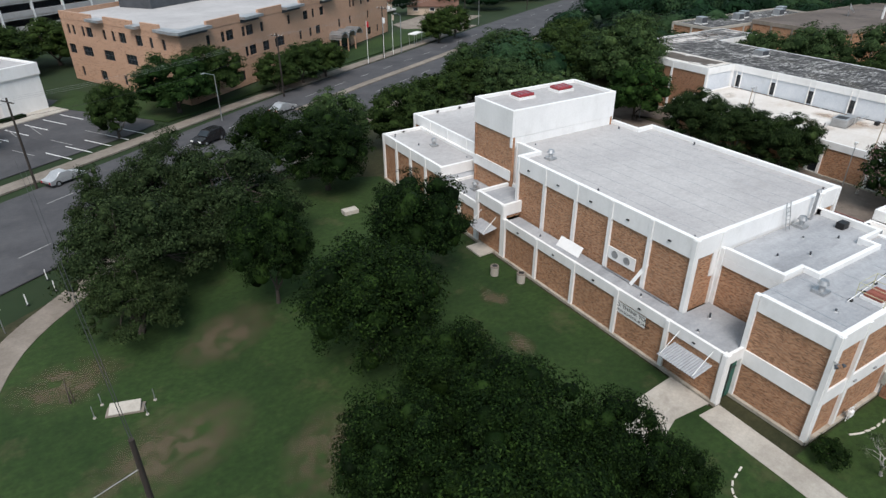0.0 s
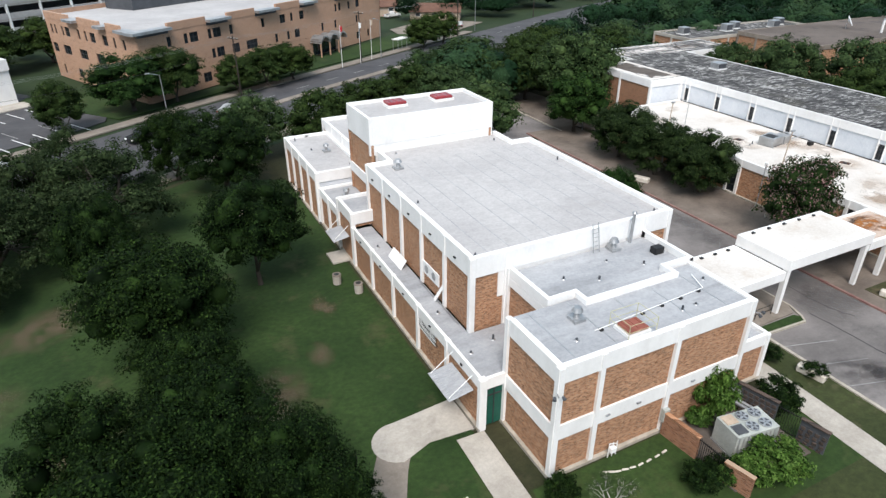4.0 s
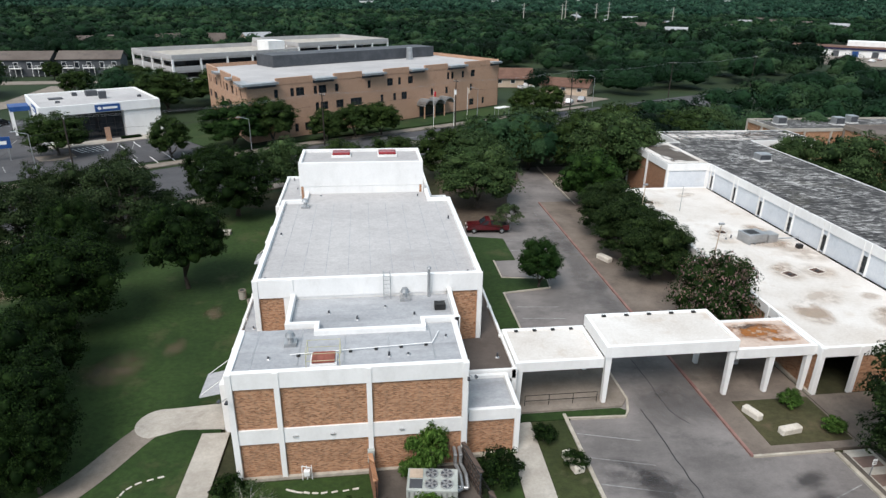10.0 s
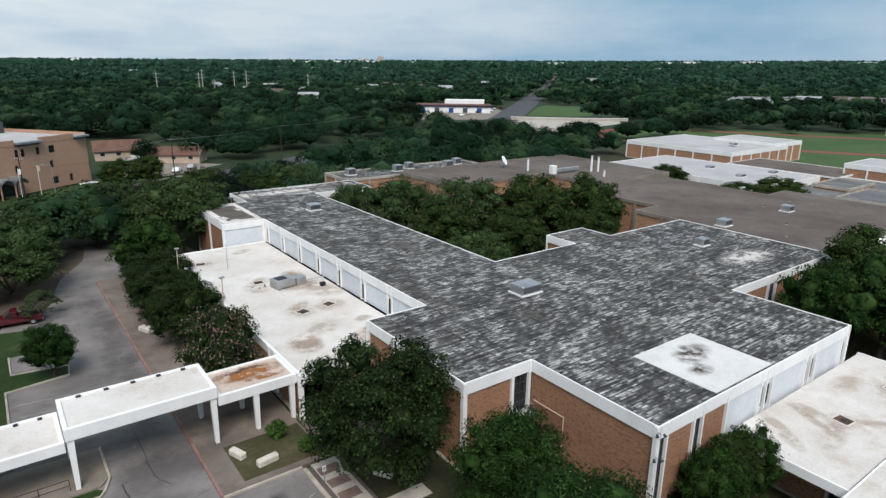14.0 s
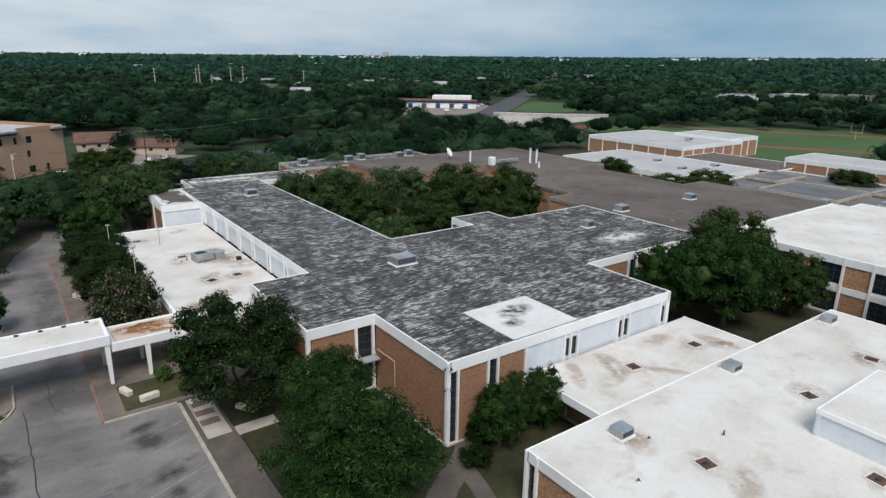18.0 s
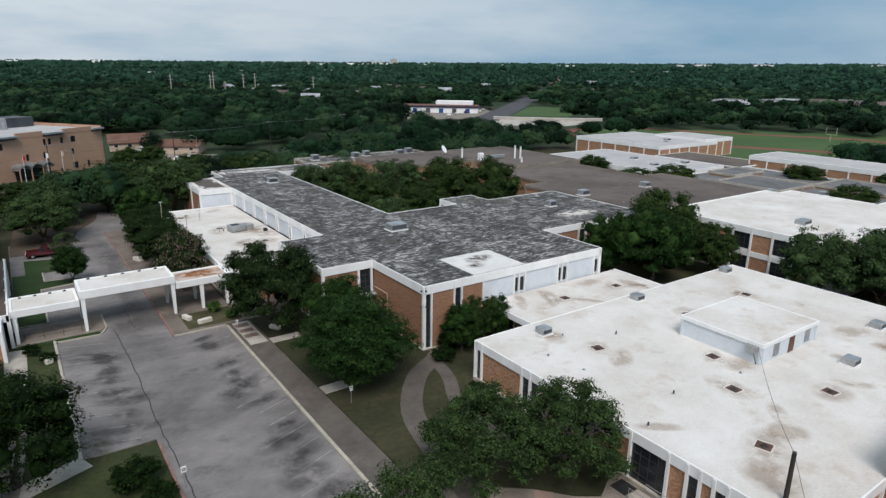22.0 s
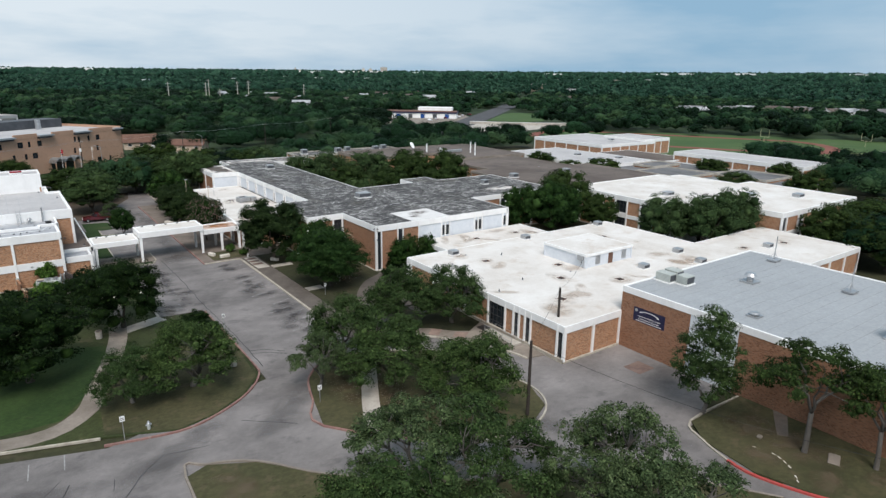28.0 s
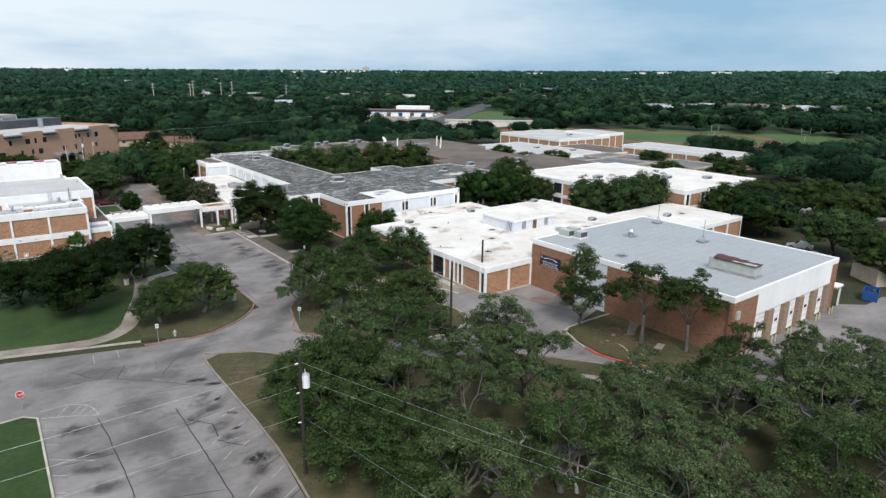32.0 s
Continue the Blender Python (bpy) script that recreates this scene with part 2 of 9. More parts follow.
ROOF_WORN = surface("patched_grey_roof", (0.09, 0.09, 0.092), (0.17, 0.17, 0.172), 0.9, 0.12, 5, (0.28, 0.28, 0.283), 0.7, stretch=(1, 0.5, 1))
ROOF_METAL = surface("grey_metal_roof", (0.29, 0.305, 0.315), (0.325, 0.34, 0.35), 0.6, 0.10, 3, (0.26, 0.27, 0.28), 0.4, 0.0, 0.3, relief=0.05, mottle=0.08)
RUST = surface("rusty_ponded_roof", (0.46, 0.36, 0.30), (0.60, 0.50, 0.43), 0.8, 0.5, 5, (0.30, 0.15, 0.06), 0.7)
ASPHALT = surface("asphalt", (0.055, 0.055, 0.06), (0.085, 0.085, 0.09), 0.92, 0.2, 8, (0.12, 0.115, 0.11), 0.4)
OLD_ASPHALT = surface("bleached_asphalt", (0.112, 0.104, 0.101), (0.240, 0.222, 0.214), 0.92, 0.13, 8, (0.074, 0.070, 0.071), 0.7, stretch=(0.9, 1.2, 1))
STRIPE = surface("worn_paint_line", (0.17, 0.17, 0.168), (0.36, 0.36, 0.35), 0.8, 1.6, 8, (0.13, 0.13, 0.13), 0.9)
CRACK = surface("tar_seal", (0.02, 0.02, 0.022), (0.04, 0.04, 0.042), 0.6, 1.0, 8)
GRASS = surface("mown_grass", (0.012, 0.031, 0.006), (0.031, 0.060, 0.014), 0.95, 0.09, 9, (0.078, 0.072, 0.034), 0.6, relief=0.8, mottle=0.55)
LUSH_GRASS = surface("lush_grass", (0.015, 0.035, 0.007), (0.036, 0.066, 0.015), 0.95, 0.09, 9, (0.075, 0.080, 0.030), 0.5, relief=0.8, mottle=0.5)
CORNER_GRASS = surface("thin_olive_grass", (0.020, 0.030, 0.009), (0.044, 0.054, 0.018), 0.95, 0.12, 9, (0.13, 0.105, 0.065), 0.7, relief=0.8, mottle=0.55)
DRY_GRASS = surface("thin_dry_grass", (0.036, 0.040, 0.016), (0.078, 0.070, 0.034), 0.95, 0.16, 9, (0.125, 0.092, 0.060), 0.75, relief=0.8, mottle=0.5)
SOIL = surface("trodden_soil", (0.060, 0.046, 0.034), (0.115, 0.090, 0.068), 0.95, 0.2, 7, (0.045, 0.048, 0.024), 0.6, relief=0.8, mottle=0.5)
STAINED_WALK = surface("stained_paving", (0.115, 0.094, 0.079), (0.20, 0.168, 0.142), 0.92, 0.25, 6, (0.075, 0.062, 0.052), 0.6)
# Litter and soil tone, darkened so that tree shade sits in the colour.
WOOD_FLOOR = surface("shade_toned_litter", (0.022, 0.027, 0.011), (0.048, 0.046, 0.022), 0.95, 0.12, 7, (0.085, 0.064, 0.042), 0.6, relief=0.8, mottle=0.5)
FAR_GROUND = surface("far_green_ground", (0.012, 0.026, 0.009), (0.026, 0.045, 0.016), 0.95, 0.012, 0.2, (0.05, 0.055, 0.025), 0.5)
FIELD = surface("sports_turf", (0.040, 0.080, 0.022), (0.060, 0.105, 0.032), 0.95, 0.03, 3, (0.12, 0.11, 0.05), 0.5)
CLAY = surface("clay_track", (0.165, 0.058, 0.042), (0.22, 0.082, 0.058), 0.9, 0.05, 4)
STRAW = surface("dry_outfield_grass", (0.070, 0.092, 0.036), (0.105, 0.120, 0.052), 0.95, 0.03, 3, (0.08, 0.09, 0.035), 0.5)
TAUPE = surface("dark_taupe_paving", (0.080, 0.068, 0.058), (0.13, 0.112, 0.097), 0.92, 0.35, 6, (0.17, 0.15, 0.13), 0.4)
MAROON = surface("maroon_tarpaulin", (0.060, 0.030, 0.032), (0.095, 0.050, 0.050), 0.8, 1.5, 6)
BARK = surface("bark", (0.040, 0.034, 0.028), (0.090, 0.076, 0.064), 0.95, 1.5, 12, relief=0.8, stretch=(1, 1, 0.3))
GREY_BARK = surface("grey_dead_wood", (0.075, 0.068, 0.060), (0.15, 0.138, 0.124), 0.9, 1.5, 12, relief=0.6, stretch=(1, 1, 0.3))
PALE_WOOD = surface("bleached_dead_wood", (0.26, 0.245, 0.225), (0.42, 0.40, 0.37), 0.9, 1.5, 12, relief=0.6, stretch=(1, 1, 0.3))
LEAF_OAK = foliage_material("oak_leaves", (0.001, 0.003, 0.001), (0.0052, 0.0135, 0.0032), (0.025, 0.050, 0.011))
LEAF_LIVE = foliage_material("live_oak_leaves", (0.008, 0.015, 0.006), (0.041, 0.064, 0.026), (0.112, 0.150, 0.070))
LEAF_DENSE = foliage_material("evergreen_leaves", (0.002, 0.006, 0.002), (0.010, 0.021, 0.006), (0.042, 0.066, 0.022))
LEAF_SPREAD = foliage_material("spreading_oak_leaves", (0.004, 0.010, 0.003), (0.024, 0.045, 0.014), (0.074, 0.112, 0.041))
LEAF_GREY = foliage_material("grey_oak_leaves", (0.004, 0.008, 0.003), (0.017, 0.030, 0.011), (0.052, 0.076, 0.032))
LEAF_BRIGHT = foliage_material("bright_elm_leaves", (0.002, 0.006, 0.002), (0.010, 0.027, 0.006), (0.040, 0.080, 0.021))
LEAF_WOOD = foliage_material("mixed_tree_leaves", (0.004, 0.009, 0.002), (0.018, 0.034, 0.009), (0.054, 0.084, 0.024))
LEAF_MYRTLE = foliage_material("crepe_myrtle_leaves", (0.005, 0.012, 0.003), (0.018, 0.036, 0.010), (0.045, 0.075, 0.024), blossom=(0.22, 0.13, 0.13))
LEAF_GREYER = foliage_material("dull_oak_leaves", (0.005, 0.012, 0.004), (0.025, 0.047, 0.017), (0.074, 0.112, 0.044))
LEAF_BUSH = foliage_material("fresh_shrub_leaves", (0.008, 0.022, 0.004), (0.034, 0.074, 0.014), (0.10, 0.17, 0.045))
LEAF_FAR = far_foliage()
# Bluer, paler greens: distance haze is put into this leaf colour.
LEAF_HAZED = far_foliage("haze_toned_leaves", ((0.003, 0.013, 0.008), (0.008, 0.029, 0.018), (0.016, 0.048, 0.031), (0.036, 0.078, 0.051)))
GLASS = glass_material("dark_window_glass", (0.012, 0.016, 0.020))
FRAME = surface("dark_window_frame", (0.03, 0.03, 0.032), (0.06, 0.06, 0.06), 0.5, 1, 6)
METAL = surface("galvanised_metal", (0.34, 0.35, 0.36), (0.50, 0.51, 0.52), 0.45, 0.8, 6, (0.3, 0.27, 0.24), 0.3, 0.7)
HVAC = surface("beige_unit_paint", (0.31, 0.34, 0.32), (0.44, 0.46, 0.43), 0.55, 0.6, 6, (0.24, 0.22, 0.19), 0.4)
DARK = surface("black_plastic", (0.012, 0.012, 0.013), (0.03, 0.03, 0.03), 0.5, 1, 6)
IRON = surface("black_iron", (0.015, 0.015, 0.016), (0.035, 0.033, 0.032), 0.5, 1, 8, metal=0.6)
RED_HATCH = surface("red_acrylic", (0.20, 0.018, 0.025), (0.30, 0.035, 0.04), 0.25, 0.8, 6, spec=0.5)
ORANGE_HATCH = surface("faded_orange_lid", (0.21, 0.068, 0.048), (0.29, 0.10, 0.073), 0.75, 1, 6)
GREEN_DOOR = surface("dark_green_paint", (0.008, 0.07, 0.05), (0.015, 0.10, 0.07), 0.4, 1, 6)
PALE_YELLOW = surface("bleached_yellow_paint", (0.42, 0.40, 0.24), (0.52, 0.50, 0.33), 0.6, 1, 6)
POLE_WOOD = surface("creosoted_wood", (0.022, 0.018, 0.016), (0.055, 0.045, 0.038), 0.9, 1, 10, stretch=(1, 1, 0.2))
BLUE_PAINT = surface("blue_paint", (0.012, 0.055, 0.20), (0.02, 0.08, 0.26), 0.5, 1, 6)
NAVY = surface("navy_panel", (0.012, 0.014, 0.045), (0.02, 0.022, 0.06), 0.5, 1, 6)
TERRACOTTA = surface("brown_shingles", (0.105, 0.055, 0.040), (0.165, 0.092, 0.066), 0.9, 0.4, 6)
SLATE = surface("dark_grey_cladding", (0.05, 0.055, 0.062), (0.085, 0.09, 0.10), 0.6, 0.4, 6)
TAN = surface("tan_render", (0.42, 0.33, 0.25), (0.52, 0.42, 0.33), 0.85, 0.3, 6)
RED_PAINT = surface("dark_red_car_paint", (0.055, 0.005, 0.007), (0.085, 0.009, 0.011), 0.25, 1, 6, spec=0.5)
BLACK_PAINT = surface("black_car_paint", (0.012, 0.012, 0.013), (0.02, 0.02, 0.022), 0.2, 1, 6, spec=0.5)
SILVER_PAINT = surface("silver_car_paint", (0.42, 0.43, 0.44), (0.52, 0.53, 0.54), 0.3, 1, 6, metal=0.5, spec=0.5)
WHITE_PAINT = surface("white_car_paint", (0.7, 0.7, 0.7), (0.8, 0.8, 0.8), 0.3, 1, 6, spec=0.5)
STOP_RED = surface("sign_red", (0.40, 0.015, 0.02), (0.48, 0.025, 0.03), 0.5, 1, 6)
LIME = surface("fluorescent_lime_sign", (0.50, 0.62, 0.02), (0.58, 0.70, 0.04), 0.5, 1, 6)
RUBBER = surface("tyre_rubber", (0.014, 0.014, 0.014), (0.028, 0.028, 0.028), 0.9, 2, 10)
LIMESTONE = surface("pale_limestone", (0.50, 0.46, 0.40), (0.66, 0.62, 0.55), 0.9, 1.2, 6, (0.3, 0.27, 0.22), 0.5)
SALMON_PAVER = surface("salmon_brick_paving", (0.22, 0.155, 0.128), (0.32, 0.235, 0.195), 0.9, 0.8, 8, (0.24, 0.23, 0.22), 0.7)
BRICK_PAVER = surface("faded_brick_paving", (0.13, 0.088, 0.074), (0.20, 0.14, 0.118), 0.9, 0.8, 8)


def old_shingle_roof():
    """Dark felt with fine dark seams both ways, worn pale in irregular patches."""
    m, n, l, b = nodes_of("streaked_felt_roof", 0.92, 0, 0.25)
    vec = place(n, l)
    t = n.new("ShaderNodeTexBrick")
    t.inputs["Scale"].default_value = 1.0
    t.inputs["Brick Width"].default_value, t.inputs["Row Height"].default_value = 0.62, 0.22
    t.inputs["Mortar Size"].default_value, t.inputs["Mortar Smooth"].default_value = 0.02, 0.6
    t.inputs["Color1"].default_value, t.inputs["Color2"].default_value, t.inputs["Mortar"].default_value = rgb((0, 0, 0)), rgb((1, 1, 1)), rgb((0.2, 0.2, 0.2))
    l.new(vec, t.inputs["Vector"])
    worn = noisy(n, l, vec, 0.5, 8, 0.76)
    broad = noisy(n, l, vec, 0.11, 3, 0.6)
    f = mix(n, l, 0.18, mix(n, l, 0.18, worn, broad), t.outputs["Color"])
    col = ramp(n, l, f, ((0.40, (0.050, 0.049, 0.050)), (0.48, (0.094, 0.092, 0.091)), (0.53, (0.165, 0.162, 0.157)), (0.57, (0.31, 0.305, 0.295)), (0.63, (0.50, 0.495, 0.48))))
    olive = noisy(n, l, vec, 0.16, 3, 0.6)
    col = mix(n, l, ramp(n, l, olive, ((0.55, (0, 0, 0)), (0.70, (0.45, 0.45, 0.45)))), col, (0.105, 0.098, 0.075))
    along = noisy(n, l, place(n, l, (0.16, 5.6, 1)), 0.9, 4, 0.6)
    col = mix(n, l, 0.8, col, ramp(n, l, along, ((0.40, (0.22, 0.22, 0.23)), (0.49, (0.85, 0.85, 0.85)), (0.60, (1.15, 1.15, 1.15)))), "MULTIPLY")
    across = noisy(n, l, place(n, l, (4.2, 0.22, 1)), 0.9, 5, 0.7)
    col = mix(n, l, 0.7, col, ramp(n, l, across, ((0.36, (0.38, 0.38, 0.39)), (0.47, (0.95, 0.95, 0.95)), (0.62, (1.08, 1.08, 1.08)))), "MULTIPLY")
    for turn_seam, gap in ((0, 1.02), (90, 3.1)):
        lap = n.new("ShaderNodeTexBrick")
        lap.inputs["Scale"].default_value = 1.0
        lap.inputs["Brick Width"].default_value, lap.inputs["Row Height"].default_value = 60.0, gap
        lap.inputs["Mortar Size"].default_value, lap.inputs["Mortar Smooth"].default_value = 0.035, 0.5
        turned_vec = n.new("ShaderNodeMapping")
        turned_vec.inputs["Rotation"].default_value = (0, 0, radians(turn_seam))
        l.new(vec, turned_vec.inputs["Vector"])
        l.new(turned_vec.outputs["Vector"], lap.inputs["Vector"])
        col = mix(n, l, ramp(n, l, lap.outputs["Fac"], ((0.0, (0, 0, 0)), (1.0, (0.72, 0.72, 0.72)))), col, (0.032, 0.032, 0.034))
    l.new(col, b.inputs["Base Color"])
    bump(n, l, b, along, 0.3, 0.02)
    return m


FELT = old_shingle_roof()


def stain_material(name, colour, strength, scale, soft=1.2):
    """A stain that fades out to its rim, with a ragged outline."""
    m, n, l, b = nodes_of(name, 0.85, 0, 0.25)
    co = n.new("ShaderNodeTexCoord")
    ln = n.new("ShaderNodeVectorMath")
    ln.operation = "LENGTH"
    l.new(co.outputs["Object"], ln.inputs[0])
    rim = n.new("ShaderNodeMapRange")
    rim.inputs["From Min"].default_value, rim.inputs["From Max"].default_value = 0.15, 1.0
    rim.inputs["To Min"].default_value, rim.inputs["To Max"].default_value = soft, 0.0
    l.new(ln.outputs["Value"], rim.inputs["Value"])
    g = noisy(n, l, place(n, l), scale, 6, 0.68)
    pat = n.new("ShaderNodeMapRange")
    pat.inputs["From Min"].default_value, pat.inputs["From Max"].default_value = 0.38, 0.62
    l.new(g, pat.inputs["Value"])
    mul = n.new("ShaderNodeMath")
    mul.operation = "MULTIPLY"
    l.new(rim.outputs["Result"], mul.inputs[0])
    l.new(pat.outputs["Result"], mul.inputs[1])
    cap = n.new("ShaderNodeMath")
    cap.operation = "MINIMUM"
    l.new(mul.outputs[0], cap.inputs[0])
    cap.inputs[1].default_value = strength
    l.new(cap.outputs[0], b.inputs["Alpha"])
    l.new(ramp(n, l, g, ((0.3, tuple(c * 1.3 for c in colour)), (0.7, colour))), b.inputs["Base Color"])
    return m


OIL = stain_material("oil_stain", (0.045, 0.043, 0.045), 0.55, 0.5, 0.85)
WHEEL_DIRT = stain_material("wheel_dirt", (0.085, 0.082, 0.084), 0.30, 0.30, 0.8)
TAR = stain_material("broken_tar", (0.02, 0.02, 0.021), 0.95, 2.4, 1.6)
BEIGE_STAIN = stain_material("beige_water_stain", (0.36, 0.265, 0.19), 0.36, 0.6, 0.85)
BROWN_STAIN = stain_material("brown_mould_stain", (0.085, 0.065, 0.055), 0.85, 1.3)
RUST_STAIN = stain_material("rust_pond", (0.27, 0.105, 0.028), 0.95, 0.9, 2.2)
CREAM_PATCH = stain_material("worn_cream_coat", (0.56, 0.53, 0.50), 0.9, 0.8, 1.6)
BARE_SOIL = stain_material("bare_soil", (0.120, 0.092, 0.060), 0.62, 0.7, 1.0)


# ---- building blocks ----
def box(bm, x0, y0, z0, x1, y1, z1, m=None):
    vs = [bm.verts.new(m @ Vector(p) if m else p) for p in
          ((x0, y0, z0), (x1, y0, z0), (x1, y1, z0), (x0, y1, z0), (x0, y0, z1), (x1, y0, z1), (x1, y1, z1), (x0, y1, z1))]
    for f in ((3, 2, 1, 0), (4, 5, 6, 7), (0, 1, 5, 4), (1, 2, 6, 5), (2, 3, 7, 6), (3, 0, 4, 7)):
        bm.faces.new([vs[i] for i in f])
    return bm


def rod(bm, a, b, r0, r1=None, n=8):
    """A tapered round bar from a to b."""
    a, b = Vector(a), Vector(b)
    r1 = r0 if r1 is None else r1
    q = (b - a).to_track_quat("Z", "Y")
    rings = []
    for p, r in ((a, r0), (b, r1)):
        rings.append([bm.verts.new(p + q @ Vector((r * math.cos(2 * math.pi * i / n), r * math.sin(2 * math.pi * i / n), 0))) for i in range(n)])
    for i in range(n):
        j = (i + 1) % n
        bm.faces.new((rings[0][i], rings[0][j], rings[1][j], rings[1][i]))
    bm.faces.new(rings[0][::-1])
    bm.faces.new(rings[1])
    return bm


def prism(bm, pts, z0, z1):
    lo = [bm.verts.new((x, y, z0)) for x, y in pts]
    hi = [bm.verts.new((x, y, z1)) for x, y in pts]
    n = len(pts)
    bm.faces.new(lo[::-1])
    bm.faces.new(hi)
    for i in range(n):
        j = (i + 1) % n
        bm.faces.new((lo[i], lo[j], hi[j], hi[i]))
    return bm


def finish(name, bm, material, bevel=0.0, smooth=False):
    if bevel:
        bmesh.ops.bevel(bm, geom=bm.edges[:], offset=bevel, segments=1, affect="EDGES")
    me = bpy.data.meshes.new(name)
    bm.to_mesh(me)
    bm.free()
    me.materials.append(material)
    if smooth:
        me.shade_smooth()
    return me


def part(name, bm, material, parent, label="", bevel=0.0, smooth=False):
    ob = new(name, finish(name, bm, material, bevel, smooth))
    ob.parent = parent
    if label:
        ob["label"] = label
    return ob


def whole(name, bm, material, label, category, group="", kind="", bevel=0.0, smooth=False):
    return tagged(new(name, finish(name, bm, material, bevel, smooth)), label, category, group, kind)


def thing(name, m, label, category, group="", kind=""):
    ob = new(name)
    ob.matrix_world = m
    return tagged(ob, label, category, group, kind)


def B():
    return bmesh.new()


def signed_area(pts):
    return sum(a[0] * b[1] - b[0] * a[1] for a, b in zip(pts, pts[1:] + pts[:1])) / 2


class Side:
    """One wall line from a to b; outside lies to the right of the way from a to b."""

    def __init__(self, a, b):
        self.a = Vector((a[0], a[1], 0))
        d = Vector((b[0] - a[0], b[1] - a[1], 0))
        self.length = d.length
        self.u = d.normalized()
        self.n = Vector((self.u.y, -self.u.x, 0))

    def point(self, u, d, z):
        return self.a + self.u * u + self.n * d + Vector((0, 0, z))

    def box(self, bm, u0, u1, d0, d1, z0, z1):
        m = Matrix(((self.u.x, self.n.x, 0, self.a.x), (self.u.y, self.n.y, 0, self.a.y), (0, 0, 1, 0), (0, 0, 0, 1)))
        box(bm, u0, -d1, z0, u1, -d0, z1, Matrix(((self.u.x, -self.n.x, 0, self.a.x), (self.u.y, -self.n.y, 0, self.a.y), (0, 0, 1, 0), (0, 0, 0, 1))))
        return bm


def window(bld, s, u0, u1, z0, z1, cols=2, rows=4, depth=-0.2, frame_mat=None, name="window"):
    """A framed window with its panes, set back from the wall's face."""
    fr, w = frame_mat or FRAME, 0.06
    bm = B()
    rings = []
    for d in (depth + 0.05, depth - 0.05):
        for e in (0.0, w):
            rings.append([bm.verts.new(s.point(u, d, z)) for u, z in ((u0 + e, z0 + e), (u1 - e, z0 + e), (u1 - e, z1 - e), (u0 + e, z1 - e))])
    for i in range(4):
        j = (i + 1) % 4
        for p, q in ((0, 1), (1, 3), (3, 2), (2, 0)):
            bm.faces.new((rings[p][i], rings[p][j], rings[q][j], rings[q][i]))
    f = part(name, bm, fr, bld)
    for i in range(1, cols):
        u = u0 + (u1 - u0) * i / cols
        part("mullion", s.box(B(), u - 0.03, u + 0.03, depth - 0.04, depth + 0.04, z0 + w, z1 - w), fr, f)
    for i in range(1, rows):
        z = z0 + (z1 - z0) * i / rows
        part("glazing_bar", s.box(B(), u0 + w, u1 - w, depth - 0.035, depth + 0.035, z - 0.025, z + 0.025), fr, f)
    part("pane", s.box(B(), u0 + w, u1 - w, depth - 0.012, depth + 0.004, z0 + w, z1 - w), GLASS, f)
    return f


def facade(bld, a, b, ztop, fascia, bays, z0=0.0, mid=None, pil=0.32, brick=None, edge=None, first=True, last=True, plinth=0.18, skin=-0.14):
    """Bays between white piers under a white fascia. bays: (kind, share) with b brick, w tall window, p painted panel, o open."""
    s = Side(a, b)
    brick, edge = brick or BRICK, edge or WHITE
    total = sum(k[1] for k in bays)
    u, cuts, zf = 0.0, [0.0], ztop - fascia
    for i, bay in enumerate(bays):
        kind, share = bay[0], bay[1]
        u1 = u + share / total * s.length
        p0 = u + (pil / 2 if i or first else 0)
        p1 = u1 - (pil / 2 if i < len(bays) - 1 or last else 0)
        if kind in "bp":
            bands = [(z0, zf)] if not mid else [(z0, mid[0]), (mid[1], zf)]
            for lo, hi in bands:
                part("brick_panel" if kind == "b" else "painted_panel", s.box(B(), p0, p1, skin - 0.24, skin, lo, hi), brick if kind == "b" else PALE_BLUE, bld)
        elif kind == "w":
            bands = [(z0, zf)] if not mid else [(z0, mid[0]), (mid[1], zf)]
            for lo, hi in bands:
                sill = min(lo + 0.25, hi)
                part("window_sill", s.box(B(), p0, p1, skin - 0.24, skin + 0.05, lo, sill), edge, bld)
                window(bld, s, p0, p1, sill, hi, max(1, round((p1 - p0) / 0.85)), max(2, round((hi - sill) / 0.75)))
        elif kind == "h":
            lo, hi = max(z0, zf - 2.25), zf - 0.5
            part("painted_panel", s.box(B(), p0, p1, skin - 0.24, skin, z0, lo), PALE_BLUE, bld)
            part("painted_panel", s.box(B(), p0, p1, skin - 0.24, skin, hi, zf), PALE_BLUE, bld)
            window(bld, s, p0, p1, lo, hi, 2, 3)
        u = u1
        cuts.append(u1)
    if mid:
        part("floor_band", s.box(B(), 0, s.length, -0.36, -0.02, mid[0], mid[1]), edge, bld)
    if plinth and z0 == 0 and bays[0][0] != "o":
        part("plinth", s.box(B(), 0, s.length, -0.3, 0.10, -0.05, plinth), KERB, bld)
    for i, c in enumerate(cuts):
        if pil and (first or i) and (last or i < len(cuts) - 1):
            c0, c1 = max(0, c - pil / 2), min(s.length, c + pil / 2)
            if i == 0:
                c0, c1 = 0.0, pil
            if i == len(cuts) - 1:
                c0, c1 = s.length - pil, s.length
            part("pier", s.box(B(), c0, c1, -0.30, 0.06, z0, ztop - 0.06), edge, bld)


def inset(pts, d):
    """A right-angled outline drawn in by d."""
    out, n = [], len(pts)
    for i in range(n):
        p, a, q = (Vector(pts[(i + k) % n]) for k in (-1, 0, 1))
        e, f = (a - p).normalized(), (q - a).normalized()
        out.append((a.x + d * (-e.y - f.y), a.y + d * (e.x + f.x)))
    return out


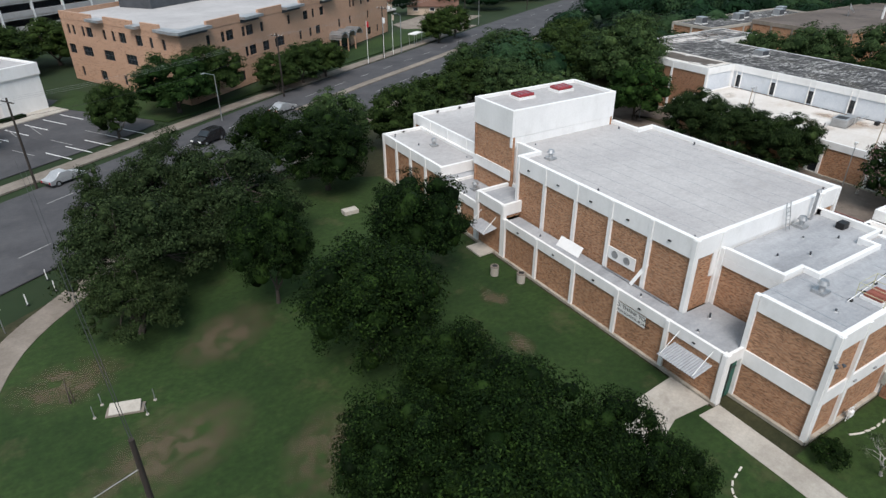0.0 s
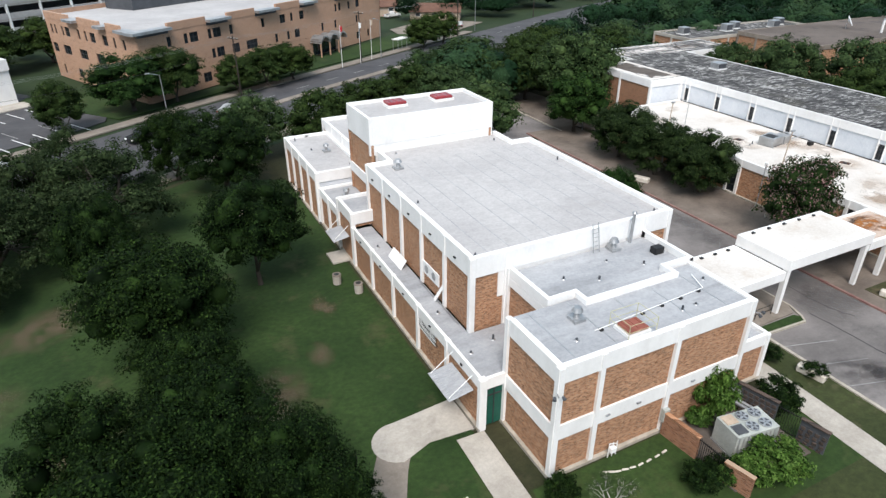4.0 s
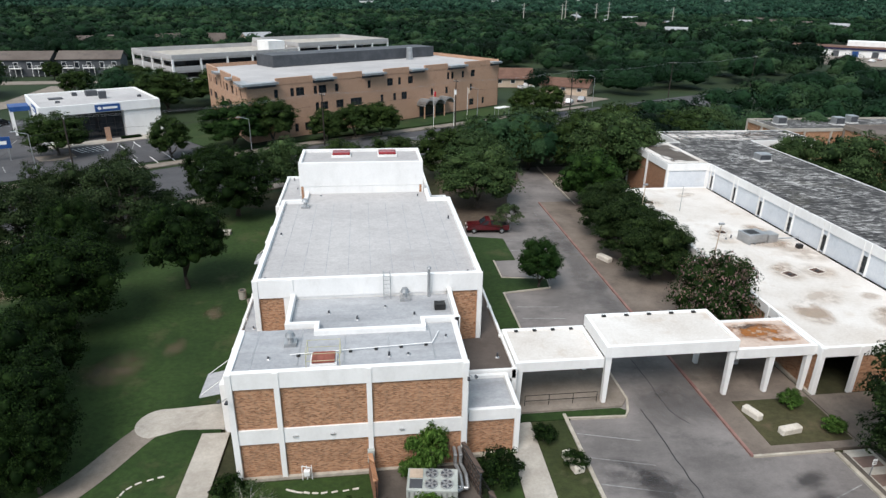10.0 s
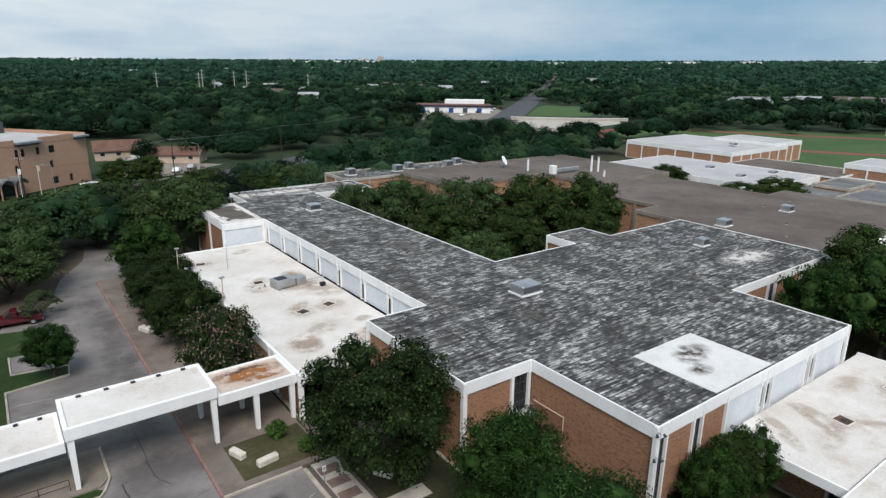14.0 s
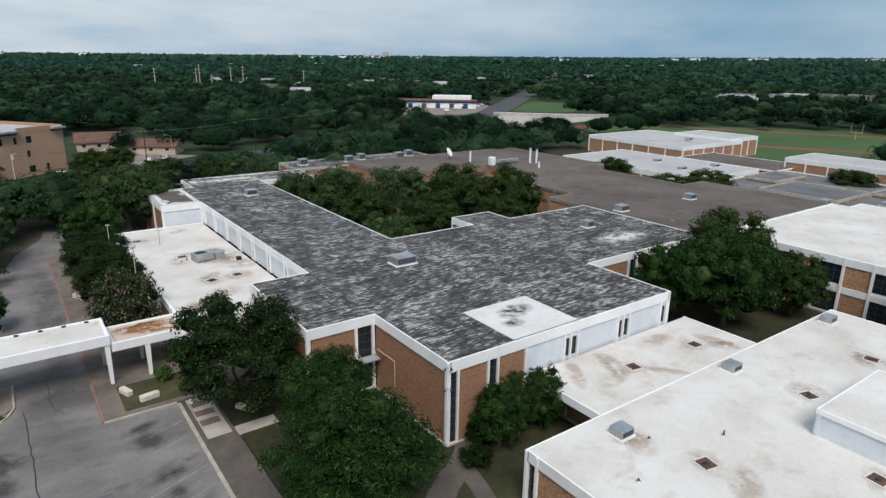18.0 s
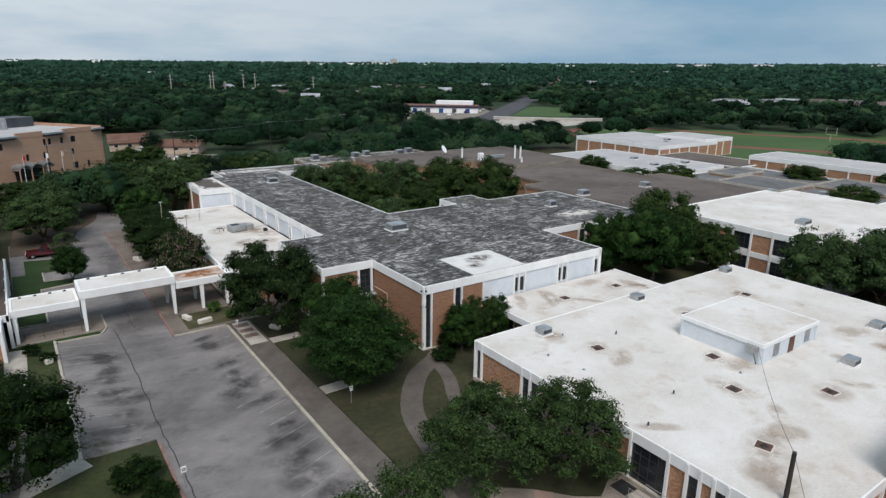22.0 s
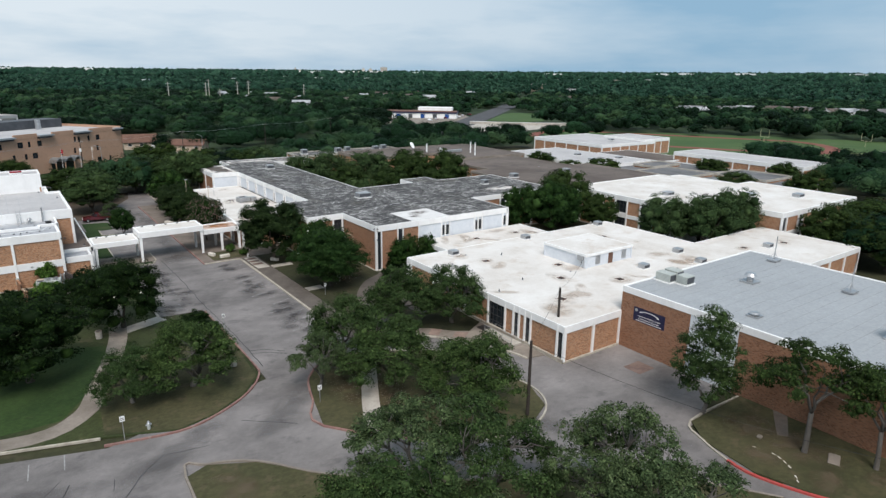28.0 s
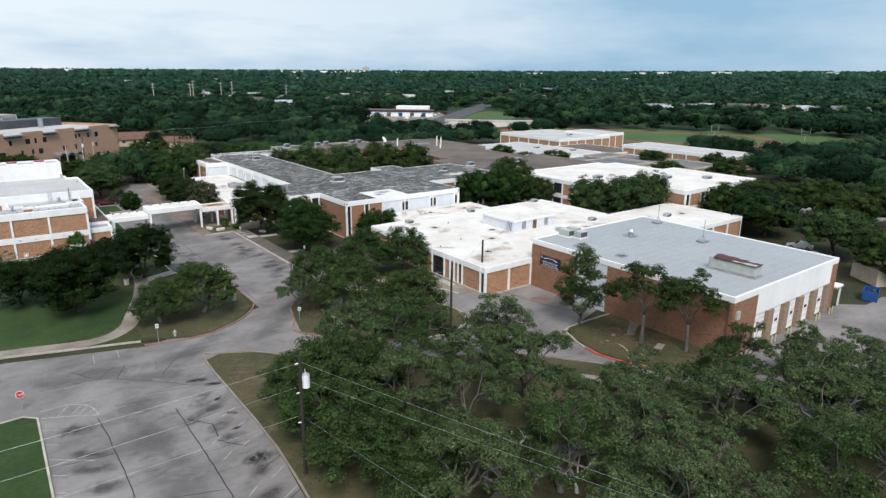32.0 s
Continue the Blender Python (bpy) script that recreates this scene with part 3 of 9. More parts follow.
def punched_wall(bld, s, z0, z1, rows, material, thick=0.3, cols=1, panes=2):
    """A wall with real openings: rows of (low, high, [(u0, u1), ...]), and a window in each."""
    bm = B()
    z = z0
    for lo, hi, holes in sorted(rows):
        s.box(bm, 0, s.length, -thick, 0, z, lo)
        u = 0.0
        for a, b in sorted(holes):
            s.box(bm, u, a, -thick, 0, lo, hi)
            u = b
        s.box(bm, u, s.length, -thick, 0, lo, hi)
        z = hi
    s.box(bm, 0, s.length, -thick, 0, z, z1)
    part("wall", bm, material, bld)
    for lo, hi, holes in rows:
        for a, b in holes:
            window(bld, s, a, b, lo, hi, max(cols, round((b - a) / 1.1)), panes, -0.18)


def roof(bld, pts, ztop, drop, fascia, material, edge=None, thick=0.36, name="roof", skip=()):
    """A flat roof with a parapet and fascia round a right-angled outline (anticlockwise)."""
    edge = edge or WHITE
    part(name, prism(B(), inset(pts, 0.12), ztop - drop - 0.25, ztop - drop), material, bld)
    n = len(pts)
    for i in range(n):
        if i in skip:
            continue
        p, a, b, q = (Vector(pts[(i + k) % n]) for k in (-1, 0, 1, 2))
        s = Side(a, b)
        turn_a = (a - p).x * (b - a).y - (a - p).y * (b - a).x
        turn_b = (b - a).x * (q - b).y - (b - a).y * (q - b).x
        part("parapet", s.box(B(), thick if turn_a > 0 else 0, s.length + (0 if turn_b > 0 else thick), -thick, 0.0, ztop - fascia, ztop), edge, bld, bevel=0.02)


def slab(name, pts, z0, z1, material, label, category, kind="structure"):
    if signed_area(pts) < 0:
        pts = pts[::-1]
    return whole(name, prism(B(), pts, z0, z1), material, label, category, kind=kind)


def strip_points(pts, width):
    """Left and right edges of a band along a polyline."""
    left, right = [], []
    for i, p in enumerate(pts):
        a, b = Vector(pts[max(i - 1, 0)]), Vector(pts[min(i + 1, len(pts) - 1)])
        d = (b - a).normalized()
        n = Vector((-d.y, d.x))
        left.append((p[0] + n.x * width / 2, p[1] + n.y * width / 2))
        right.append((p[0] - n.x * width / 2, p[1] - n.y * width / 2))
    return left, right


def band(bm, pts, width, z0, z1):
    """A raised band along a polyline, closed all round."""
    l, r = strip_points(pts, width)
    for i in range(len(pts) - 1):
        prism(bm, [r[i], r[i + 1], l[i + 1], l[i]], z0, z1)
    return bm


def curve(pts, steps=6):
    """A smooth way through points."""
    out = []
    n = len(pts)
    for i in range(n - 1):
        p0, p1, p2, p3 = (Vector(pts[max(0, min(n - 1, i + k))]) for k in (-1, 0, 1, 2))
        for s in range(steps):
            t = s / steps
            v = 0.5 * ((2 * p1) + (p2 - p0) * t + (2 * p0 - 5 * p1 + 4 * p2 - p3) * t * t + (3 * p1 - p0 - 3 * p2 + p3) * t ** 3)
            out.append((v.x, v.y))
    out.append(tuple(pts[-1]))
    return out


STAIN_SHEETS = {}


def stain(name, x, y, z, w, d, angle, material, parent=None, label="", category="stain"):
    """A flat stain w by d metres lying on a surface."""
    if material.name not in STAIN_SHEETS:
        bm = B()
        bm.faces.new([bm.verts.new((math.cos(k * math.pi / 8), math.sin(k * math.pi / 8), 0)) for k in range(16)])
        STAIN_SHEETS[material.name] = finish(name, bm, material)
    ob = new(name, STAIN_SHEETS[material.name])
    ob.matrix_world = pose(x, y, z, 0, 0, angle) @ Matrix.Diagonal((w / 2, d / 2, 1, 1))
    if parent:
        ob.parent = parent
    else:
        tagged(ob, label, category, name + "s", "structure")
    return ob


# ---- ground, roads, lawns ----
whole("ground", prism(B(), [(-4500, -4500), (4500, -4500), (4500, 4500), (-4500, 4500)], -0.6, -0.16), FAR_GROUND, "dark green wooded ground reaching the horizon", "ground", kind="structure")
ROAD = curve([(-160, -36), (-90, 14), (-40, 46), (0, 71), (40, 97.5), (75, 117), (112, 138), (160, 163), (207, 184), (245, 196), (275, 215), (312, 250), (386, 316), (490, 411), (700, 600), (1000, 860)], 5)
road = whole("main_road", band(B(), ROAD, 18.5, -0.1, 0.0), ASPHALT, "dark asphalt four-lane road with worn white lane lines", "road", kind="structure")
slab("school_grounds", [(-30, -140), (160, -140), (230, -60), (300, 120), (120, 128), (60, 93), (20, 67), (-12, 47), (-30, 20)], -0.15, -0.11, WOOD_FLOOR, "bare shaded soil and thin grass round the school", "ground")
slab("park_lawn", [(-4.5, -36), (32.2, -36), (32.2, 62), (22, 67), (4, 56), (-5.5, 48.5), (-7, 42), (-8, 10)], -0.1, 0.06, GRASS, "mown green lawn beside the auditorium", "lawn")
slab("door_lawn", [(32.3, 3.0), (52.0, 3.0), (52.0, 9.8), (33.0, 9.8)], -0.1, 0.058, LUSH_GRASS, "green lawn under the auditorium front", "lawn")
slab("roadside_lawn", [(32.4, -33.4), (44, -33.6), (47.5, -28), (50, -18), (34, -10)], -0.1, 0.060, LUSH_GRASS, "green lawn between path and driveway", "lawn")
slab("front_lawn", [(32.2, -33.9), (46.5, -38.6), (52.5, -41.2), (56, -40.2), (59.5, -38.0), (62, -34.8), (62.4, -31), (62.4, -13), (56.9, -11.9), (56.9, 14.6), (52.6, 14.6), (52.6, 9.9), (32.2, 9.9)], -0.1, 0.055, CORNER_GRASS, "thin olive lawn with bare patches beside the driveway", "lawn")
slab("driveway", [(20, -36), (33, -36.2), (46.8, -40.6), (62.4, -36), (62.4, -12), (57, -12), (57, 14.6), (53.4, 14.6), (53.4, 62), (55, 70), (59, 84), (73.4, 84), (73.4, 62.4), (68.3, 60), (68.3, 8.8), (74.3, 8.8), (74.3, -33.5), (80, -33.4), (88, -40), (101, -50.5), (101, -64), (91, -67), (89, -75), (96.4, -85.0), (100.5, -83.5), (131, -83.5), (134, -86), (140, -86), (145, -100), (20, -140)], -0.1, 0.0, OLD_ASPHALT, "bleached grey asphalt driveway and car park with dark patches and sealed cracks", "driveway")
slab("drive_walk", [(68.4, 8.9), (76.6, 8.9), (76.6, 64), (68.4, 64)], -0.1, 0.13, STAINED_WALK, "worn brownish concrete pavement beside the driveway", "pavement")
slab("back_walk", [(73.5, 64.1), (76.6, 64.1), (79.6, 58), (83.6, 58), (83.6, 72), (82, 84), (73.5, 84)], -0.1, 0.09, STAINED_WALK, "stained brownish concrete yard behind the entrance wing", "pavement")
slab("oak_soil", [(53.5, 55.0), (61.4, 55.0), (62.6, 60), (64.4, 68), (68.2, 76), (69.5, 84), (55, 84), (53.5, 60)], -0.1, 0.03, SOIL, "bare brown soil under the big driveway oak", "ground")
slab("pickup_verge", [(55.2, 43.2), (59.9, 43.2), (59.9, 50.0), (55.2, 51.2)], -0.1, 0.05, GRASS, "strip of grass beside the parked pickup", "lawn")
slab("entrance_walk", [(74.4, 8.4), (77.2, 8.4), (77.2, -31), (74.4, -33)], -0.1, 0.125, TAUPE, "dark taupe pavement along the parking stalls", "pavement")
slab("canopy_court", [(76.7, 9.0), (83.5, 9.0), (83.5, 14.8), (76.7, 14.8)], -0.1, 0.132, STAINED_WALK, "stained brownish paving beside the canopy garden", "pavement")
# Garden ground takes the litter colour with shade painted into it.
slab("school_front_garden", [(77.3, 14), (99, 14), (99, -18.6), (90.8, -18.6), (90.8, -36.4), (87.9, -38.0), (86.2, -36.9), (84.2, -34.6), (80.2, -31.3), (77.3, -30.2)], -0.1, 0.10, WOOD_FLOOR, "thin grass and bare soil in front of the school", "lawn")
slab("front_walk", [(77.3, -30.4), (80.2, -31.4), (84.2, -34.7), (86.2, -37.0), (87.8, -38.1), (90.8, -36.5), (90.8, -48.4), (88.6, -47.9), (88.0, -45.6), (86.9, -43.1), (84.6, -39.1), (82.4, -36.2), (80.1, -33.8), (77.3, -32.4)], -0.1, 0.105, OLD_CONCRETE, "grey concrete walk in front of the low wing", "pavement")
slab("path_island", [(63.4, -47.8), (64.6, -43), (66, -38.6), (69, -35.6), (75, -36.7), (81.0, -40.6), (83.1, -44.4), (84.2, -49), (84.2, -53), (82.8, -56.5), (79.0, -58.5), (72.5, -57.6)], -0.05, 0.11, DRY_GRASS, "kerbed island of thin grass under the oaks", "lawn")
slab("oak_grove_lawn", [(51.3, -48.6), (53, -47.9), (56.5, -49.8), (61, -55), (70, -62), (80, -67), (88, -77), (93, -92), (90, -125), (44, -125), (48.5, -90), (50.9, -70)], -0.05, 0.10, DRY_GRASS, "thin dry grass and leaf litter under the oak grove", "lawn")
slab("workshop_garden", [(92, -66.5), (100.4, -66.5), (100.4, -83.2), (95, -84.2), (91, -80), (89.3, -74), (90, -69)], -0.05, 0.11, DRY_GRASS, "thin dry grass beside the brick workshop", "lawn")
slab("shaded_corner", [(46.9, -38.3), (52.5, -41.0), (56, -40.0), (59.4, -37.8), (61.8, -34.6), (62.2, -27), (56, -22), (50, -24), (47.4, -31)], -0.05, 0.068, DRY_GRASS, "thin dry grass and bare soil under the corner oaks", "lawn")
slab("stop_sign_corner", [(20, -52), (33.6, -51), (34.6, -52), (34.4, -66), (20, -75)], -0.05, 0.10, LUSH_GRASS, "kerbed grass corner by the stop sign", "lawn")
slab("stall_verge", [(53.5, 21), (56.6, 21), (56.6, 34.8), (61.8, 35.6), (62, 37.6), (57.2, 38.3), (57.2, 43), (53.5, 43)], -0.05, 0.11, GRASS, "kerbed strip of grass between parking stalls", "lawn")
slab("canopy_step", [(53.3, 15.0), (61.6, 15.0), (62.2, 15.8), (62.2, 20.4), (53.3, 20.4)], -0.05, 0.14, OLD_CONCRETE, "raised concrete floor under the walkway canopy", "pavement")
slab("canopy_verge", [(53.4, 13.9), (61.4, 13.9), (61.7, 14.4), (61.3, 14.8), (53.4, 14.8)], -0.05, 0.135, GRASS, "narrow strip of grass by the walkway canopy", "lawn")
slab("canopy_garden", [(70.2, 9.6), (76.4, 9.6), (76.4, 14.6), (70.2, 14.6)], 0.0, 0.17, DRY_GRASS, "small grass plot with limestone blocks", "lawn")
whole("side_path", band(B(), [(31.9, 15.0), (31.7, 9.0), (31.2, 0), (30.5, -14)], 1.9, 0.0, 0.085), CONCRETE, "pale concrete path along the lawn", "path", kind="structure")
whole("curved_path", band(B(), curve([(30.9, 17.1), (28.6, 16.6), (26.9, 15.4), (24.7, 11.2), (22.4, 8.4), (17, 3.5), (10, -4)], 5), 2.0, 0.0, 0.075), OLD_CONCRETE, "brownish concrete path curving over the lawn", "path", kind="structure")
whole("path_landing", prism(B(), [(32.4, 15.4), (32.4, 18.5), (29.0, 18.2)] + [(27.7 + 1.65 * math.cos(radians(a)), 16.5 + 1.65 * math.sin(radians(a))) for a in range(80, 261, 18)] + [(29.4, 15.6)], 0.0, 0.092), CONCRETE, "pale concrete landing by the side door", "path", kind="structure")
whole("south_path", band(B(), curve([(52.8, -1), (51.5, -16), (47.6, -29), (45.6, -33.6), (41.5, -35.6), (32, -33.2), (20, -32.6)], 4), 2.0, 0.0, 0.08), OLD_CONCRETE, "concrete path over the front lawn", "path", kind="structure")
whole("south_path", band(B(), [(53.2, 14.0), (53.1, 8), (52.8, -1)], 2.0, 0.0, 0.078), CONCRETE, "pale concrete path beside the auditorium", "path", kind="structure")
whole("cross_path", band(B(), [(51.6, -14.6), (57.2, -12.4)], 2.0, 0.0, 0.076), CONCRETE, "short concrete path to the car park", "path", kind="structure")
whole("garden_track", band(B(), curve([(93.5, -9.5), (90.5, -12.5), (86.5, -15), (82.5, -20.5), (80.8, -27), (80, -33)], 5), 2.1, 0.0, 0.125), TAUPE, "worn track bending through the school garden", "path", kind="structure")
whole("garden_track_branch", band(B(), curve([(90.0, -12.8), (89.0, -17), (86.8, -22), (86.4, -30)], 5), 1.4, 0.0, 0.13), TAUPE, "worn narrow branch of the garden track", "path", kind="structure")
whole("oak_path", band(B(), [(73.0, -38.8), (69, -46.5), (66.6, -51.5)], 1.7, 0.0, 0.135), CONCRETE, "concrete path across the kerbed island", "path", kind="structure")
whole("grove_path", band(B(), curve([(84, -77), (74, -84), (64, -86), (56, -92), (52, -110)], 4), 2.2, 0.0, 0.125), OLD_CONCRETE, "worn concrete path through the oak grove", "path", kind="structure")
for nm, pts, lab in (("road_pavement_near", curve([(-8.5, 40), (-6.4, 46), (-2.2, 51.5), (8, 61), (40.5, 83.5), (76, 104.5), (114, 126)], 3), "pale concrete pavement beside the main road"),
                     ("road_pavement_far", curve([(-40, 61), (-2, 84.5), (20, 98.6), (34, 107), (62, 122.5), (104, 147)], 3), "pale concrete pavement on the far side of the road")):
    whole(nm, band(B(), pts, 2.4, -0.1, 0.10), OLD_CONCRETE, lab, "pavement", kind="structure")
whole("median", band(B(), [(34, 94.2), (50, 103.6), (64, 111), (84, 122)], 1.6, -0.05, 0.14), OLD_CONCRETE, "raised concrete median in the main road", "median", kind="structure")
slab("bank_car_park", [(-48, 92), (-36, 68), (9, 95.5), (13, 99), (14, 108), (4, 119), (-12, 139), (-36, 134), (-50, 134)], -0.1, -0.01, ASPHALT, "dark asphalt car park in front of the bank", "car park")
slab("office_lawn", [(15, 99), (30, 108), (66, 128), (96, 146), (84, 152), (22, 104), (4, 128), (0, 118)], -0.1, 0.08, GRASS, "green lawn in front of the peach office building", "lawn")
slab("office_forecourt", [(84, 141), (100, 149), (116, 160), (104, 172), (86, 160)], -0.1, 0.02, OLD_CONCRETE, "pale concrete forecourt beside the office building", "car park")
slab("sports_field", [(262, -40), (420, -70), (424, 40), (396, 90), (364, 126), (300, 170), (262, 112), (262, 8)], -0.1, 0.02, FIELD, "bright green sports field behind the gymnasiums", "field")
AX, AN = Vector((0.50, -0.866)), Vector((0.866, 0.50))
TRACK = []
for c, sgn in ((Vector((352, 55)), 1), (Vector((301, 143)), -1)):
    TRACK += [tuple(c + AN * 31 * math.cos(a) * sgn + AX * 21 * math.sin(a) * sgn) for a in (math.pi * i / 14 for i in range(15))]
TRACK.append(TRACK[0])
whole("running_track", band(B(), TRACK, 6.5, -0.05, 0.05), CLAY, "red clay running track round the field", "track", kind="structure")
slab("dry_outfield", [(292, -20), (400, -58), (424, -10), (368, 6), (352, 25), (332, 19), (304, 6)], -0.05, 0.035, STRAW, "dry outfield grass beside the track", "field")
slab("commercial_lot", [(252, 262), (290, 243), (312, 262), (345, 292), (366, 330), (330, 352), (268, 306)], -0.1, 0.03, OLD_CONCRETE, "pale concrete lot by the far road", "car park")
slab("far_lot", [(292, 222), (322, 246), (352, 200), (336, 186), (277, 176), (262, 192)], -0.1, 0.02, CONCRETE, "pale concrete lot beside the far road", "car park")
slab("far_lawn", [(330, 252), (352, 222), (412, 268), (428, 300), (412, 318), (392, 306)], -0.1, 0.06, FIELD, "open grass verge beside the far road", "lawn")
far_wall = thing("lot_wall", pose(0, 0, 0), "long low pale wall along the far concrete lot", "wall")
part("panel", band(B(), [(302, 236), (326, 211), (352, 194)], 0.4, 0, 1.5), CONCRETE, far_wall)
part("coping", band(B(), [(302, 236), (326, 211), (352, 194)], 0.6, 1.5, 1.7), WHITE, far_wall)


def kerb(pts, material=None, label="pale concrete kerb", w=0.18, h=0.16, base=-0.05):
    return whole("kerb", band(B(), pts, w, base, h), material or KERB, label, "kerb", "kerbs along the driveway", "structure")


kerb([(56.9, -11.9), (56.9, 14.5)], label="pale concrete kerb beside parking stalls", w=0.26)
kerb([(74.35, -31), (74.35, 8.5)], label="pale yellowish kerb beside parking stalls", w=0.30)
kerb([(68.35, 8.8), (68.35, 64)], RED_KERB, "faded red-painted kerb of the driveway", 0.2)
kerb([(68.4, 8.75), (74.3, 8.75)])
kerb([(73.45, 62.4), (73.45, 84)])
kerb(curve([(62.45, -13), (62.45, -31), (62.05, -34.8), (59.6, -38.1), (56.1, -40.4), (52.5, -41.4), (46.6, -40.2)], 4), RED_KERB, "faded red-painted kerb round the lawn's corner")
kerb([(20, -34.2), (33, -34.6), (46.5, -38.8)])
kerb(curve([(72.5, -57.7), (63.4, -47.9), (64.5, -43), (66, -38.6), (69, -35.5), (70.6, -35.4)], 4), RED_KERB, "faded red-painted kerb of the oak island")
kerb(curve([(72.5, -57.7), (79.0, -58.6), (82.9, -56.6), (84.3, -53), (83.4, -49)], 4), KERB)
kerb(curve([(48.6, -90), (50.9, -70), (51.2, -48.6), (53, -47.8), (56.6, -49.7), (61, -55), (70, -62), (80, -67), (88, -77)], 4), OLD_CONCRETE, "worn brown concrete kerb of the oak grove")
kerb(curve([(100.2, -66.4), (92, -66.4), (90, -69), (89.0, -71.8)], 4), KERB)
kerb(curve([(89.0, -71.85), (88.9, -74.4), (90.6, -79), (93.6, -82.7), (95.6, -84.6)], 4), FIRE_KERB, "bright red painted fire-lane kerb by the workshop", 0.24)
kerb(curve([(70.6, -35.4), (75, -36.6), (81.1, -40.4), (83.2, -44.4), (84.2, -49.0)], 4), KERB)
kerb(curve([(77.3, -32.3), (80.1, -33.8), (82.4, -36.2), (84.6, -39.1), (86.9, -43.1), (88.0, -45.6), (88.5, -47.9)], 4), KERB, "pale concrete kerb along the low wing's walk", 0.26)
kerb([(20, -51.9), (33.6, -50.9), (34.7, -52), (34.5, -66)])
kerb([(53.5, 20.9), (56.7, 20.9), (56.7, 34.7), (61.9, 35.5), (62.1, 37.7), (57.3, 38.4), (57.3, 43)])
kerb([(57.0, 14.0), (61.4, 13.8), (61.8, 14.4), (62.3, 15.8), (62.3, 20.4)])


def paint(pts, width=0.09, material=None, name="road_marking", label="worn white painted line", z=0.006):
    return whole(name, band(B(), pts, width, z - 0.004, z), material or STRIPE, label, "road marking", "painted lines", "structure")


for i in range(10):
    y = 12.4 - 2.48 * i
    paint([(57.2, y), (61.4, y - 1.2)], 0.08)
for i in range(13):
    y = 4.5 - 2.48 * i
    paint([(73.9, y + 1.1), (70.9 if i % 3 else 69.6, y if i % 3 else y - 0.45)], 0.08)
for i in range(8):
    paint([(-24 + 4.6 * i - 2, 80.5 + 2.1 * i + 2), (-24 + 4.6 * i - 4.4, 80.5 + 2.1 * i + 6)], 0.14)
for i in range(10):
    x = -30 + 3.0 * i
    paint([(x, 112.5 - 0.55 * i), (x + 1.2, 107.6 - 0.55 * i)], 0.14)
for i in range(12):
    paint([(50.3, -51.8 - 2.95 * i), (48.8 - 0.1 * (i % 3), -52.8 - 2.95 * i)])
    if i > 2 and i % 3:
        paint([(47.6, -53.0 - 2.95 * i), (46.6, -53.9 - 2.95 * i)])
for i in range(7):
    paint([(34.8, -57.2 - 2.7 * i), (35.7 if i % 2 == 0 else 37.9, (-57.9 if i % 2 == 0 else -59.6) - 2.7 * i)])
for i in range(2):
    paint([(41.2 + 2.5 * i, -39.6), (41.0 + 2.5 * i, -42.0)])
for i in range(4):
    paint([(57.4, 24.5 + 2.4 * i), (61.6, 24.1 + 2.4 * i)])
for x0, y0, x1, y1 in ((57.6, 46.4, 61.8, 46.0), (57.6, 49.6, 61.8, 49.2), (57.6, 53.0, 61.8, 52.6)):
    paint([(x0, y0), (x1, y1)])
for off in (-4.6, 4.4):
    for i in range(2, 44):
        a, b = Vector(ROAD[i]), Vector(ROAD[i + 1])
        d = (b - a).normalized()
        nrm = Vector((-d.y, d.x)) * off
        m0 = a + nrm
        paint([tuple(m0), tuple(m0 + d * 3.2)], 0.16)
# striped nose of the parking island
paint(curve([(35.0, -50.6), (37.3, -50.6), (38.7, -51.6), (39.3, -53.1), (39.4, -54.4)], 4), 0.12)
paint([(35.0, -52.0), (37.2, -53.1), (39.4, -54.4)], 0.12)
for a, b in (((36.2, -52.5), (37.3, -50.9)), ((37.2, -53.0), (38.3, -51.6)), ((37.8, -53.3), (38.8, -52.1)), ((38.3, -53.7), (39.2, -53.0))):
    paint([a, b], 0.10)
paint([(34.9, -54.5), (38.2, -56.6)])
# tar-sealed seams and cracks
rnd = random.Random(5)
SEAMS = [[(63.1, -28.1), (64.8, -28.9), (66.6, -30.6)], [(62.9, -29.1), (64.6, -29.7), (66.5, -31.4)], [(63.0, 14.5), (63.2, 1.9), (63.0, -9.2), (63.3, -22), (63.1, -33)], [(65.0, 21.3), (65.0, 14.3), (65.8, 12.6)], [(39.3, -55.0), (39.5, -59.2), (39.6, -63.3), (39.4, -75), (39.6, -90)], [(45.7, -57.5), (45.7, -66.1), (45.5, -78), (45.8, -92)],
         [(40.5, -46.2), (42.3, -47.4), (45.0, -50.0), (48.2, -53.5), (50.4, -54.6)], [(46.5, -49.0), (48.3, -46.4), (50.5, -44.3)], [(42.3, -47.6), (43.6, -44.4)], [(44.0, -52.6), (48.4, -54.0)], [(50.6, -44.4), (54.0, -45.0)], [(57.6, -42.6), (61.6, -46.0)], [(36.0, -45.4), (40.6, -46.4), (43.0, -43.6)],
         [(58.4, -17), (60.2, -24)], [(46.0, -60.2), (47.6, -62.4)], [(47.2, -65.2), (48.8, -67.6)], [(35.6, -61.5), (39.4, -62.2)], [(40.2, -70.5), (45.4, -72.6)]]
for k in range(16):
    x, y, ln, ang = rnd.uniform(36, 50), rnd.uniform(-84, -44), rnd.uniform(1.5, 4.5), rnd.uniform(0, 3.1)
    SEAMS.append([(x, y), (x + math.cos(ang) * ln, y + math.sin(ang) * ln)])
